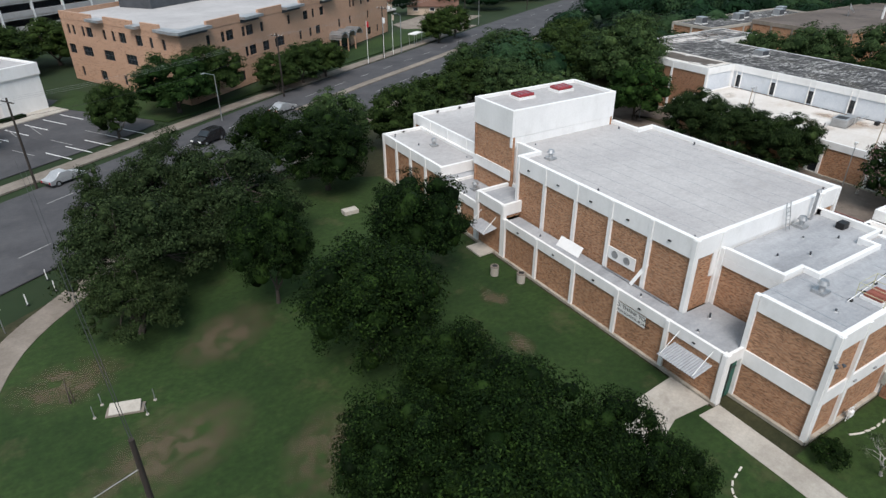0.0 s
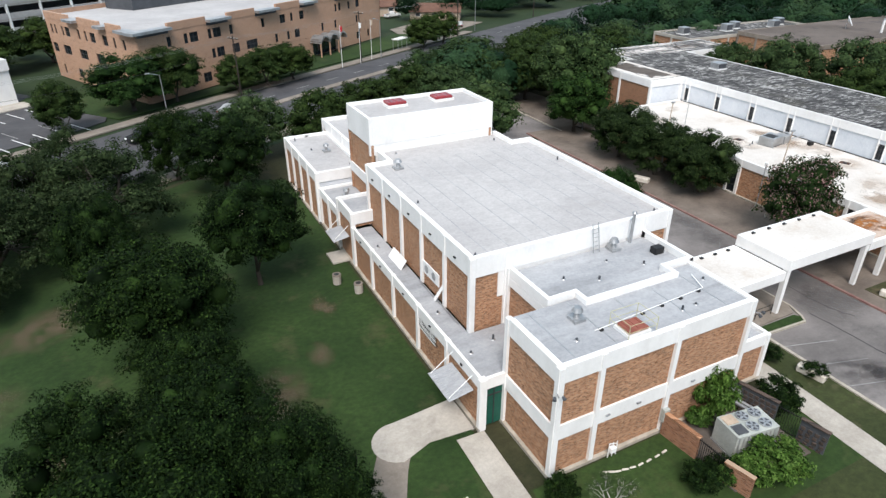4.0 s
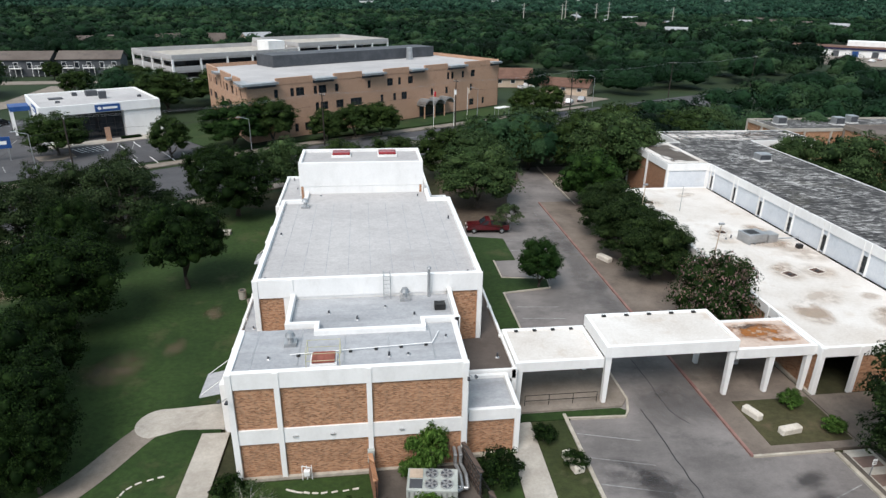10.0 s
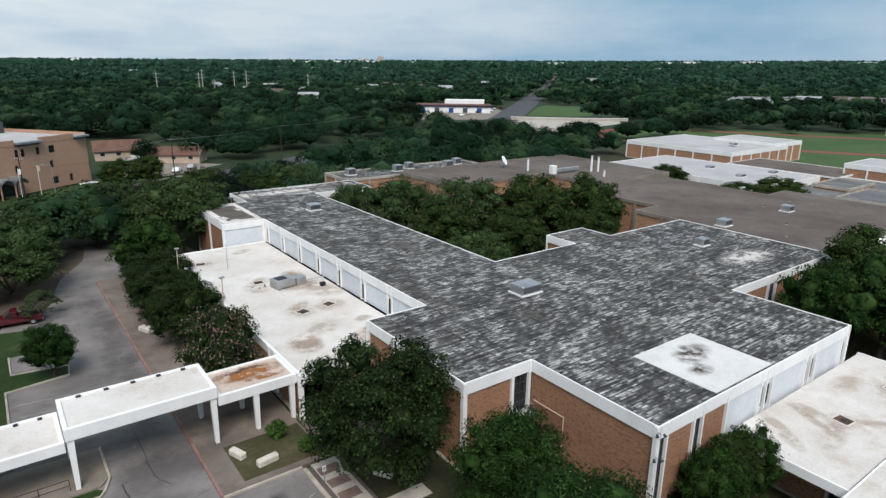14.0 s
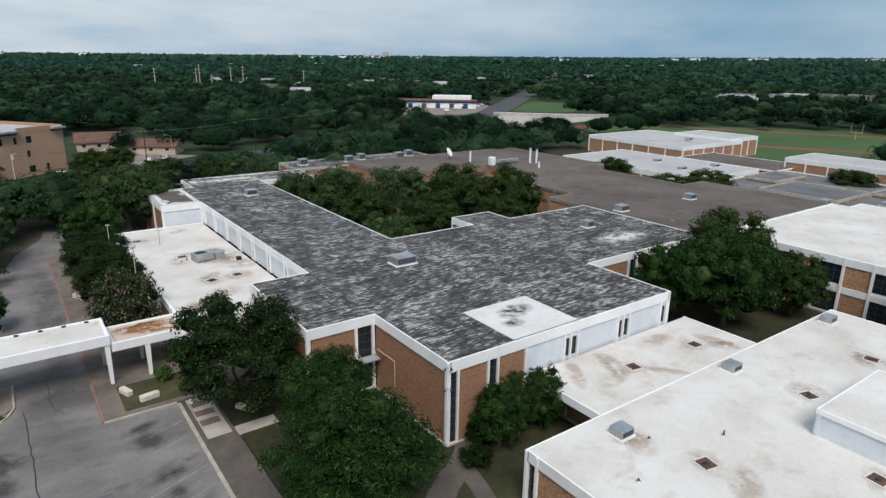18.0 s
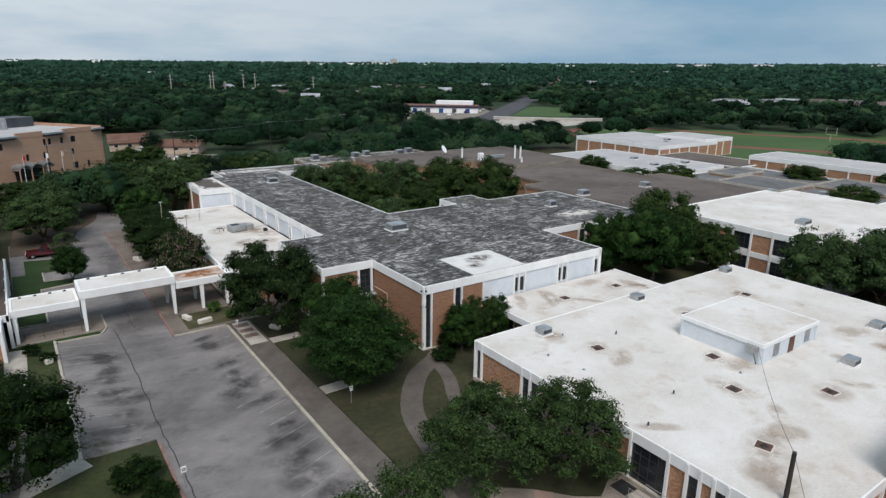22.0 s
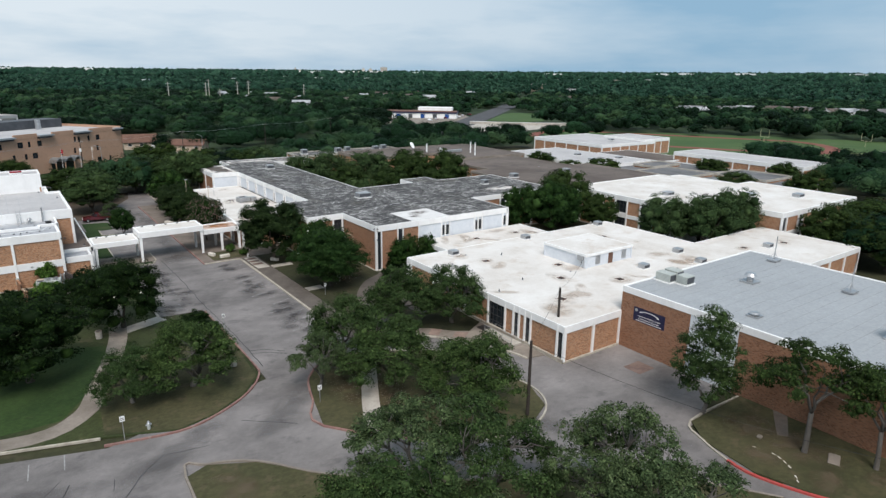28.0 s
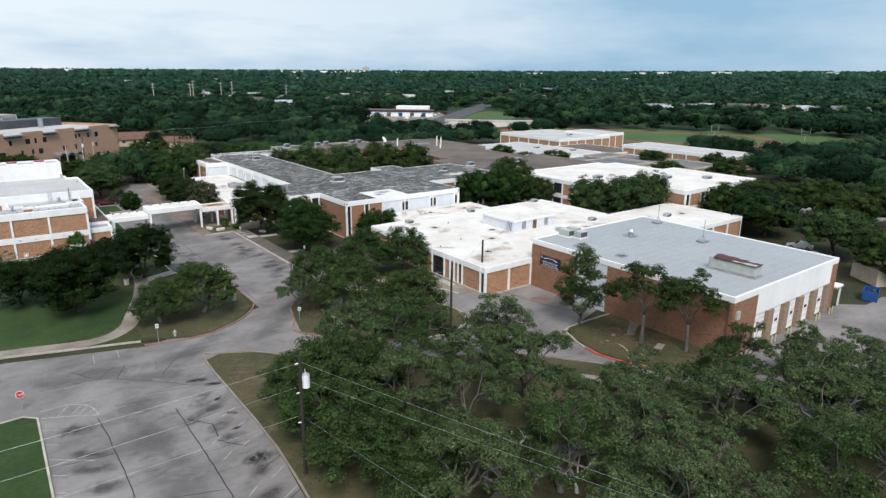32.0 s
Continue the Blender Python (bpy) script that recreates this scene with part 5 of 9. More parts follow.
# ---- workshop with standing-seam roof ----
shop = thing("brick_workshop", pose(0, 0, 0), "tall brown brick workshop with grey metal roof and garage doors", "building")
X0, X1, Y0, Y1 = 100.4, 128.3, -83.4, -51.0
roof(shop, rect(X0, Y0, X1, Y1), 7.5, 0.12, 0.75, ROOF_METAL, thick=0.25)
for i in range(21):
    y = Y0 + 0.8 + 1.5 * i
    part("seam", box(B(), X0 + 0.3, y, 7.38, X1 - 0.3, y + 0.03, 7.40), ROOF_METAL, shop)
S = Side((X0, Y1), (X0, Y0))
part("brick_panel", S.box(B(), 0, 9.0, -0.35, -0.05, 0, 6.75), RED_BRICK, shop)
part("painted_panel", S.box(B(), 9.0, 14.4, -0.35, -0.06, 0, 6.75), PALE_BLUE, shop)
part("brick_panel", S.box(B(), 14.4, S.length, -0.35, -0.05, 0, 6.75), RED_BRICK, shop)
S = Side((X0, Y0), (X1, Y0))
part("brick_panel", S.box(B(), 0.0, 5.6, -0.35, -0.05, 0, 6.75), RED_BRICK, shop)
part("painted_panel", S.box(B(), 5.6, 26.1, -0.35, -0.02, 4.1, 6.75), WHITE, shop)
part("brick_panel", S.box(B(), 26.1, S.length, -0.35, -0.05, 0, 6.75), RED_BRICK, shop)
for k in range(5):
    u = 5.6 + 4.1 * k
    gd = part("garage_door", S.box(B(), u, u + 2.7, -0.3, -0.22, 0.0, 4.1), WHITE, shop, "white sectional garage door with small panes")
    for j in range(4):
        part("groove", S.box(B(), u, u + 2.7, -0.22, -0.205, 0.82 * j + 0.78, 0.82 * j + 0.83), METAL, gd)
    for j in range(2):
        part("pane", S.box(B(), u + 0.45 + j * 1.1, u + 1.15 + j * 1.1, -0.22, -0.20, 1.85, 2.25), GLASS, gd)
    part("brick_pier", S.box(B(), u + 2.7, u + 4.1, -0.35, 0.25, 0.0, 4.1), DULL_BRICK, shop)
part("wall_cabinet", S.box(B(), 0.7, 1.4, -0.05, 0.18, 4.6, 5.6), HVAC, shop, "pale grey cabinet on the brick wall")
part("downpipe", rod(B(), (X0 - 0.07, Y0 + 0.5, 0.0), (X0 - 0.07, Y0 + 0.5, 6.75), 0.07, 0.07, 8), TERRACOTTA, shop, "brown downpipe at the corner")
part("porch_roof", box(B(), X1 + 0.1, Y0 - 0.4, 3.0, X1 + 2.2, Y0 + 3.0, 3.25), WHITE, shop, "small white porch roof")
part("porch_post", box(B(), X1 + 1.9, Y0 - 0.2, 0.0, X1 + 2.1, Y0, 3.0), WHITE, shop)
S = Side((X1, Y0), (X1, Y1))
part("brick_panel", S.box(B(), 0.0, S.length, -0.35, -0.05, 0, 6.75), RED_BRICK, shop)
S = Side((X1, Y1), (X0, Y1))
part("brick_panel", S.box(B(), 0.0, S.length, -0.35, -0.05, 0, 6.75), RED_BRICK, shop)

# ---- buildings behind ----
rear = thing("rear_wing", pose(0, 0, 0), "two-storey brick wing with cream roof and tall windows", "building")
P = [(146.5, -28.5), (158.0, -28.5), (158.0, -41.0), (188.5, -41.0), (188.5, -18.0), (183.0, -18.0), (183.0, -2.5), (178.6, -2.5), (178.6, 0.3), (146.5, 0.3)]
roof(rear, P, 7.5, 0.15, 1.0, ROOF_CREAM, thick=0.3)
facade(rear, P[9], P[0], 7.5, 1.0, [("w", 2.4), ("b", 2.6)] * 4 + [("p", 3)], mid=(3.0, 3.8), pil=0.3)
facade(rear, P[0], P[1], 7.5, 1.0, [("p", 3), ("w", 1.2), ("p", 3)], mid=(3.0, 3.8), pil=0.3)
facade(rear, P[1], P[2], 7.5, 1.0, [("p", 3), ("w", 1.2), ("b", 3)], mid=(3.0, 3.8), pil=0.3)
facade(rear, P[2], P[3], 7.5, 1.0, [("w", 1.2), ("b", 3)] * 5, mid=(3.0, 3.8), pil=0.3)
for a, b in ((3, 4), (4, 5), (5, 6), (6, 7), (7, 8), (8, 9)):
    facade(rear, P[a], P[b], 7.5, 1.0, [("b", 1)] * 2, pil=0.3)


def plain_building(name, pts, ztop, drop, fascia, roof_mat, label, bays=5.0, wall=None, kind="b", edge=None):
    g = thing(name, pose(0, 0, 0), label, "building")
    roof(g, pts, ztop, drop, fascia, roof_mat, edge, thick=0.14)
    for i in range(len(pts)):
        a, b = pts[i], pts[(i + 1) % len(pts)]
        k = max(1, round((Vector(b) - Vector(a)).length / bays))
        facade(g, a, b, ztop, fascia, [(kind, 1)] * k, pil=0.35, brick=wall or BRICK, edge=edge)
    return g


plain_building("brown_roof_wing", [(141.2, 0.4), (178.5, 0.4), (178.5, 24.4), (172.0, 24.4), (172.0, 47.9), (147.0, 47.9), (147.0, 30.0), (141.2, 30.0)], 7.5, 0.1, 0.6, ROOF_BROWN, "school wing with flat brown gravel roof", edge=OLD_CONCRETE)
plain_building("brown_roof_hall", [(153.0, 48.0), (176.5, 48.0), (176.5, 80.0), (128.5, 80.0), (128.5, 62.0), (153.0, 62.0)], 7.9, 0.1, 0.8, ROOF_BROWN, "school hall with flat brown gravel roof", edge=OLD_CONCRETE)
plain_building("grey_roof_wing", rect(116.0, 80.2, 152.5, 90.0), 7.3, 0.3, 0.6, FELT, "school wing with worn grey roof and parapet", edge=CONCRETE)
plain_building("gymnasium", rect(234.6, 66.5, 268.0, 104.0), 5.7, 0.1, 1.3, ROOF_LIGHT, "large brick gymnasium with bright white roof", 6.0)
plain_building("small_gymnasium", rect(241.0, -6.0, 258.0, 39.0), 5.6, 0.1, 1.3, ROOF_LIGHT, "brick gymnasium with stained white roof", 6.0)
plain_building("locker_building", rect(201.0, 39.0, 228.0, 84.0), 3.4, 0.1, 1.4, ROOF_LIGHT, "low building with white roof beside the gymnasium", 6.0)
plain_building("gymnasium_stage", rect(262.0, 67.4, 279.0, 89.0), 6.4, 0.1, 1.3, ROOF_LIGHT, "raised white stage block on the gymnasium", 6.0)
plain_building("low_grey_building", rect(189.0, -14.0, 234.0, 36.0), 3.2, 0.3, 0.5, ROOF_WORN, "low school building with patched grey roof", 6.0)
plain_building("low_brown_building", rect(231.5, 36.5, 250.0, 66.0), 3.0, 0.1, 0.4, ROOF_BROWN, "low link building with brown gravel roof", 6.0)
for x0, y0, x1, y1 in ((200.0, 8.0, 216.0, 24.0), (212.0, 26.0, 226.0, 34.0), (216.0, -8.0, 231.0, 8.0)):
    plain_building("raised_roof", rect(x0, y0, x1, y1), 4.0, 0.35, 0.7, ROOF_WORN, "raised roof light box with pale parapet", 6.0, edge=CONCRETE)


# ---- neighbouring buildings ----
def turned(origin, degrees, u, v):
    a = radians(degrees)
    return (origin[0] + u * math.cos(a) - v * math.sin(a), origin[1] + u * math.sin(a) + v * math.cos(a))


office = thing("office_building", pose(0, 0, 0), "three-storey peach brick office with stepped parapets and grey roof", "building")
OO, OA, OL, OD = (20.0, 106.0), 37.0, 75.0, 34.0
OC = [turned(OO, OA, *q) for q in ((0, 0), (OL, 0), (OL, OD), (7.8, OD))]
top3 = [(0.088, 0.9), (0.138, 0.9), (0.163, 2.0), (0.213, 0.9), (0.237, 2.0), (0.286, 0.9), (0.405, 0.9), (0.487, 1.8), (0.526, 0.9), (0.572, 1.6), (0.742, 0.9), (0.762, 0.9), (0.813, 0.9), (0.863, 1.6)]
top2 = [(0.086, 2.2), (0.217, 0.9), (0.241, 2.0), (0.295, 2.0), (0.355, 3.2), (0.454, 0.9), (0.505, 0.9), (0.545, 1.8), (0.667, 0.9), (0.735, 0.9), (0.855, 0.9)]
top1 = [(0.145, 0.9), (0.185, 2.0), (0.26, 2.0), (0.34, 0.9), (0.42, 2.0), (0.50, 2.0), (0.86, 1.8), (0.92, 0.9)]


def holes(spec, length):
    return [(f * length - w / 2, f * length + w / 2) for f, w in spec]


S = Side(OC[0], OC[1])
punched_wall(office, S, 0, 11.3, [(8.4, 10.1, holes(top3, OL)), (4.9, 6.6, holes(top2, OL)), (1.0, 2.7, holes(top1, OL))], PEACH_BRICK)
for f0, f1 in ((0.09, 0.205), (0.278, 0.378), (0.463, 0.565), (0.634, 0.738), (0.823, 0.95)):
    part("stepped_parapet", S.box(B(), f0 * OL, f1 * OL, -0.4, 0.06, 11.0, 12.3), PEACH_BRICK, office)
for f0, f1 in ((0.0, 0.09), (0.205, 0.278), (0.378, 0.463), (0.565, 0.634), (0.738, 0.823), (0.95, 1.0)):
    part("roof_overhang", S.box(B(), f0 * OL - (1.2 if f0 == 0 else 0), f1 * OL, -1.0, 1.2, 11.3, 11.75), METAL, office)
    # Slate strip on the wall stands in for the shade under the overhang.
    part("shade_strip", S.box(B(), f0 * OL, f1 * OL, -0.02, 0.03, 10.7, 11.28), SLATE, office)
S = Side(OC[3], OC[0])
side_w = [(0.06, 0.9), (0.11, 0.9), (0.2, 0.9), (0.26, 2.0), (0.4, 0.9), (0.48, 0.9), (0.56, 2.0), (0.7, 1.8), (0.8, 0.9), (0.9, 0.9)]
punched_wall(office, S, 0, 11.3, [(8.4, 10.1, holes(side_w, OD)), (4.9, 6.6, holes([(0.05, 2.2), (0.2, 3.2), (0.4, 3.2), (0.6, 3.2), (0.85, 2.2)], OD)), (1.0, 2.7, holes([(0.1, 0.9), (0.3, 2), (0.5, 0.9), (0.62, 0.9), (0.74, 0.9), (0.9, 0.9)], OD))], PEACH_BRICK)
for f0, f1 in ((0.0, 0.3), (0.42, 0.66), (0.74, 0.88)):
    part("stepped_parapet", S.box(B(), f0 * OD, f1 * OD, -0.4, 0.06, 11.0, 12.3), PEACH_BRICK, office)
for f0, f1 in ((0.3, 0.42), (0.66, 0.74), (0.88, 1.0)):
    part("roof_overhang", S.box(B(), f0 * OD, f1 * OD, -1.0, 1.1, 11.3, 11.74), METAL, office)
S = Side(OC[1], OC[2])
punched_wall(office, S, 0, 12.2, [(8.4, 10.1, holes([(0.1, 1.8), (0.3, 1.8), (0.5, 1.8)], OD)), (4.9, 6.6, holes([(0.1, 1.8), (0.3, 1.8)], OD))], PEACH_BRICK)
S = Side(OC[2], OC[3])
part("wall", S.box(B(), 0, S.length, -0.3, 0, 0, 12.2), PEACH_BRICK, office)
part("roof", prism(B(), [turned(OO, OA, *q) for q in ((0.45, 0.35), (OL - 0.35, 0.35), (OL - 0.35, OD - 0.35), (8.2, OD - 0.35))], 11.0, 11.4), ROOF_LIGHT, office)
part("plant_screen", prism(B(), [turned(OO, OA, *q) for q in ((20, 24), (72, 23), (72, 31), (20, 32))], 11.4, 14.2), SLATE, office, "dark grey rooftop plant screen")
part("roof_duct", rod(B(), (*turned(OO, OA, 60, 20), 11.4), (*turned(OO, OA, 60, 20), 14.6), 0.9, 0.8, 10), METAL, office, "silver rooftop duct stack")
S = Side(OC[0], OC[1])
for f in (0.62, 0.665, 0.71):
    bm = B()
    c, hw, st = f * OL, 1.65, 10
    for k in range(st):
        a0, a1 = math.pi * k / st, math.pi * (k + 1) / st
        u0, u1 = c - hw * math.cos(a0), c - hw * math.cos(a1)
        s0, s1 = 3.0 + 1.3 * math.sin(a0), 3.0 + 1.3 * math.sin(a1)
        S.box(bm, u0, u1, 0.0, 3.2, min(s0, s1), min(s0, s1) + 0.30)
    part("arched_canopy", bm, METAL, office, "curved grey metal entrance canopy")
    part("canopy_post", S.box(B(), c - hw - 0.12, c - hw + 0.12, 2.8, 3.05, 0, 3.0), PEACH_BRICK, office)
part("entrance", S.box(B(), 0.61 * OL, 0.725 * OL, 0.01, 0.06, 0.1, 3.1), GLASS, office, "dark glazed office entrance")

BANK = pose(-18.6, 105.7, 0, 0, 0, 31)
bank = thing("bank_building", BANK, "white one-storey bank with deep fascia and dark glass front", "building")
BW, BD = 22.0, 20.5
roof(bank, rect(0, 0, BW, BD), 7.4, 0.3, 1.8, ROOF_LIGHT, thick=0.4)
part("wall", box(B(), 14.8, 0.3, 0, BW - 0.1, 0.6, 5.6), WHITE, bank)
part("wall", box(B(), BW - 0.4, 0.6, 0, BW - 0.1, BD - 0.1, 5.6), WHITE, bank)
part("wall", box(B(), 0.1, 0.3, 0, 2.6, 0.6, 5.6), WHITE, bank)
part("wall", box(B(), 0.1, BD - 0.4, 0, BW - 0.4, BD - 0.1, 5.6), WHITE, bank)
part("wall", box(B(), 0.1, 0.6, 0, 0.4, BD - 0.4, 5.6), WHITE, bank)
window(bank, Side((2.6, 2.6), (14.8, 2.6)), 0, 12.2, 0.1, 5.6, 8, 2)
part("wall_return", box(B(), 14.8, 0.6, 0, 15.1, 2.9, 5.6), WHITE, bank)
part("wall_return", box(B(), 2.3, 0.6, 0, 2.6, 2.9, 5.6), WHITE, bank)
sg = part("fascia_sign", box(B(), 9.6, -0.16, 5.75, 14.2, -0.01, 7.1), BLUE_PAINT, bank, "blue fascia sign with pale lettering bars")
part("lettering_bar", box(B(), 11.0, -0.2, 6.2, 13.7, -0.161, 6.65), WHITE, sg)
part("emblem", rod(B(), (10.4, -0.16, 6.42), (10.4, -0.2, 6.42), 0.34, 0.34, 12), WHITE, sg)
sg = part("side_sign", box(B(), -0.16, 4.0, 5.8, -0.01, 9.0, 7.0), BLUE_PAINT, bank, "blue sign on the side fascia")
part("lettering_bar", box(B(), -0.2, 4.6, 6.2, -0.161, 8.4, 6.6), WHITE, sg)
part("drive_canopy", box(B(), -3.6, 14.5, 4.9, -0.05, 19.5, 5.8), BLUE_PAINT, bank, "blue canopy over the drive-through lane")
for x, y in ((-3.3, 14.8), (-3.3, 19.2)):
    part("canopy_post", box(B(), x - 0.2, y - 0.2, 0, x + 0.2, y + 0.2, 4.9), WHITE, bank)
for x, y, w, h in ((11.6, 13.5, 1.1, 1.1), (12.8, 8.2, 0.7, 1.5), (19.6, 6.5, 0.35, 0.5), (4.2, 6.6, 0.4, 0.4), (4.6, 12.0, 1.3, 0.25), (8.6, 15.0, 0.5, 0.7)):
    part("roof_unit", box(B(), x - w, y - w * 0.8, 7.1, x + w, y + w * 0.8, 7.1 + h), SLATE, bank, bevel=0.05)
part("walkway", box(B(), 0.2, -3.6, 0.0, BW + 0.6, 0.28, 0.15), CONCRETE, bank, "pale concrete walk before the glass front")
part("hedge", box(B(), 13.2, -1.6, 0.151, 17.0, -0.6, 0.6), LEAF_OAK, bank, "low clipped hedge by the wall")
part("notice", box(B(), 10.3, -2.0, 0.151, 11.3, -1.9, 2.9), PEACH_BRICK, bank, "upright orange notice board by the entrance")

garage = thing("parking_garage", pose(0, 0, 0), "white concrete parking garage with open dark decks", "building")
GO, GA, GD = turned((-8.5, 173.0), 38.0, -3.5, 0.0), 38.0, 30.0
for u0, u1, lift in ((0.0, 42.0, 0.0), (42.3, 81.0, 1.65)):
    GC = [turned(GO, GA, *q) for q in ((u0, 0), (u1, 0), (u1, GD), (u0, GD))]
    for k in range(4):
        z = 3.3 * k + (lift if k else 0)
        if k:
            part("deck", prism(B(), GC, z - 0.3, z), CONCRETE, garage)
        for i in range(4):
            s = Side(GC[i], GC[(i + 1) % 4])
            part("deck_parapet", s.box(B(), 0.0, s.length - 0.3, -0.3, 0.0, z - 0.5 if k else 0, z + 1.25), ROOF_LIGHT, garage)
    for i in (0, 3):
        s = Side(GC[i], GC[(i + 1) % 4])
        nn = int(s.length / 7)
        for k in range(nn + 1):
            u = min(s.length - 0.5, k * s.length / nn)
            part("column", s.box(B(), u, u + 0.5, -0.45, 0.05, 0, 9.9 + lift), WHITE, garage)
    # Added slate block stands in for the shaded depth of the decks.
    part("deck_shade_block", prism(B(), [turned(GO, GA, *q) for q in ((u0 + 7, 7), (u1 - 7, 7), (u1 - 7, GD - 7), (u0 + 7, GD - 7))], 0, 9.5 + lift), SLATE, garage)
part("stair_tower", prism(B(), [turned(GO, GA, *q) for q in ((33, 3), (39, 3), (39, 10), (33, 10))], 9.9, 13.5), WHITE, garage)


def gable_house(name, x, y, w, d, h, rise, angle, wall, top, label, windows=3, group=""):
    """A house with a pitched roof, eaves and windows in its long side."""
    g = thing(name, pose(x, y, 0, 0, 0, angle), label, "house", group)
    bm = B()
    box(bm, -w / 2, -d / 2, 0, w / 2, d / 2, h)
    for sx in (-1, 1):
        a = [bm.verts.new((sx * w / 2, -d / 2, h)), bm.verts.new((sx * w / 2, d / 2, h)), bm.verts.new((sx * w / 2, 0, h + rise))]
        bm.faces.new(a if sx > 0 else a[::-1])
    part("wall", bm, wall, g)
    bm = B()
    e = 0.5
    for sy in (-1, 1):
        y0, y1 = sy * (d / 2 + e), 0
        zlow = h - rise * e / (d / 2)
        v = [bm.verts.new(p) for p in ((-w / 2 - e, y0, zlow), (w / 2 + e, y0, zlow), (w / 2 + e, y1, h + rise), (-w / 2 - e, y1, h + rise),
                                       (-w / 2 - e, y0, zlow + 0.2), (w / 2 + e, y0, zlow + 0.2), (w / 2 + e, y1, h + rise + 0.2), (-w / 2 - e, y1, h + rise + 0.2))]
        for f in ((0, 1, 2, 3), (4, 5, 6, 7), (0, 1, 5, 4), (1, 2, 6, 5), (2, 3, 7, 6), (3, 0, 4, 7)):
            bm.faces.new([v[i] for i in f])
    part("roof", bm, top, g)
    for k in range(windows):
        u = -w / 2 + w * (k + 0.5) / windows
        wn_ = part("window", box(B(), u - 0.75, -d / 2 - 0.05, h * 0.45, u + 0.75, -d / 2 - 0.005, h * 0.85), WHITE, g)
        part("pane", box(B(), u - 0.65, -d / 2 - 0.07, h * 0.48, u + 0.65, -d / 2 - 0.051, h * 0.82), GLASS, wn_)
    return g


gable_house("clinic", 92.5, 189.5, 13, 10, 3.0, 2.6, -6, TAN, TERRACOTTA, "low tan building with brown hipped shingle roof")
gable_house("clinic_annex", 106.5, 172.5, 15, 8, 2.6, 1.8, -32, TAN, TERRACOTTA, "low annex with brown shingle roof")
for x, y, w in ((-75, 219, 21), (-52.5, 222, 20)):
    ap = gable_house("apartment_block", x, y, w, 11, 5.6, 2.2, 6, SLATE, ROOF_BROWN, "dark slate two-storey apartment block with brown roof", 5)
    for k in range(3):
        u = -w / 2 + w * (k + 0.5) / 3
        bal = part("balcony", box(B(), u - 1.8, -7.0, 2.6, u + 1.8, -5.52, 2.85), WHITE, ap, "white timber balcony")
        part("balcony_rail", box(B(), u - 1.8, -7.0, 3.6, u + 1.8, -6.92, 3.7), WHITE, bal)
        for q in (-1.75, 0, 1.75):
            part("post", box(B(), u + q - 0.06, -7.0, 0, u + q + 0.06, -6.88, 3.6), WHITE, bal)
slab("side_street", [(-110, 186), (-84, 191), (-36, 198), (-14, 201), (-14, 207), (-36, 205), (-84, 199), (-110, 195)], -0.1, 0.015, OLD_CONCRETE, "pale concrete side street behind the bank", "road")
slab("bank_side_street", [(-75, 110), (-52, 135), (-44, 160), (-46, 190), (-54, 190), (-53, 160), (-60, 138), (-82, 114)], -0.1, 0.0, OLD_CONCRETE, "pale concrete street beside the bank", "road")
for x, y in ((-80, 300), (-52, 318), (-34, 324), (-12, 333), (7, 321), (46, 300), (-105, 330)):
    gable_house("suburban_house", x, y, 15, 11, 4.5, 3.4, (x * 7) % 60, TAN, ROOF_BROWN if x % 3 else ROOF_GREY, "suburban house with pitched roof among trees", 3, "suburban houses")
rh = random.Random(8)
ROW = curve([(522, 228), (546, 208), (572, 190), (596, 172), (617, 134), (636, 92)], 8)
for i, (x, y) in enumerate(ROW):
    if i in (17, 18):
        continue
    for back in (0, 17):
        if rh.random() < 0.15:
            continue
        gable_house("town_house", x + back * 0.82 + rh.uniform(-6, 6), y + back * 0.57 + rh.uniform(-6, 6), rh.uniform(7, 13), 9.5, 5.2, rh.uniform(2.4, 3.4), rh.choice((-55, 35, -48, 30)), (WHITE, PALE_BLUE, CONCRETE, TAN)[rh.randrange(4)] if i < 17 else (TAN, CONCRETE, WHITE)[rh.randrange(3)], (ROOF_WORN, ROOF_GREY, ROOF_BROWN)[rh.choice((0, 0, 1) if i < 17 else (0, 1, 2))], "pale two-storey house with grey pitched roof", 3, "row of pale houses")
for i in range(26):
    x, y = rh.uniform(230, 620), rh.uniform(380, 760)
    if abs(x - y - 75) < 60:
        continue
    gable_house("distant_house", x, y, 14, 10, 6.0, 3.2, rh.uniform(0, 180), WHITE if i % 3 else TAN, ROOF_GREY if i % 2 else ROOF_BROWN, "pale house showing between distant trees", 2, "distant houses")

store = thing("tyre_store", pose(306.6, 302.6, 0, 0, 0, -40), "white service store with blue fascia and brown roof", "building")
part("wall", box(B(), -28, -9, 0, 28, 9, 3.6), WHITE, store)
part("fascia", box(B(), -28.6, -9.6, 3.6, 28.6, 9.6, 4.5), NAVY, store)
part("roof", box(B(), -28, -9, 4.5, 28, 9, 4.9), TERRACOTTA, store)
part("upper_block", box(B(), -2, 4, 4.9, 24, 18, 7.2), WHITE, store)
for k in range(6):
    part("bay_door", box(B(), -25.5 + 9 * k, -9.12, 0.1, -22.5 + 9 * k, -9.02, 3.0), BLUE_PAINT if k % 2 else SLATE, store)
    part("pier", box(B(), -28 + 9 * k, -9.5, 0, -27.2 + 9 * k, -9.0, 3.6), WHITE, store)

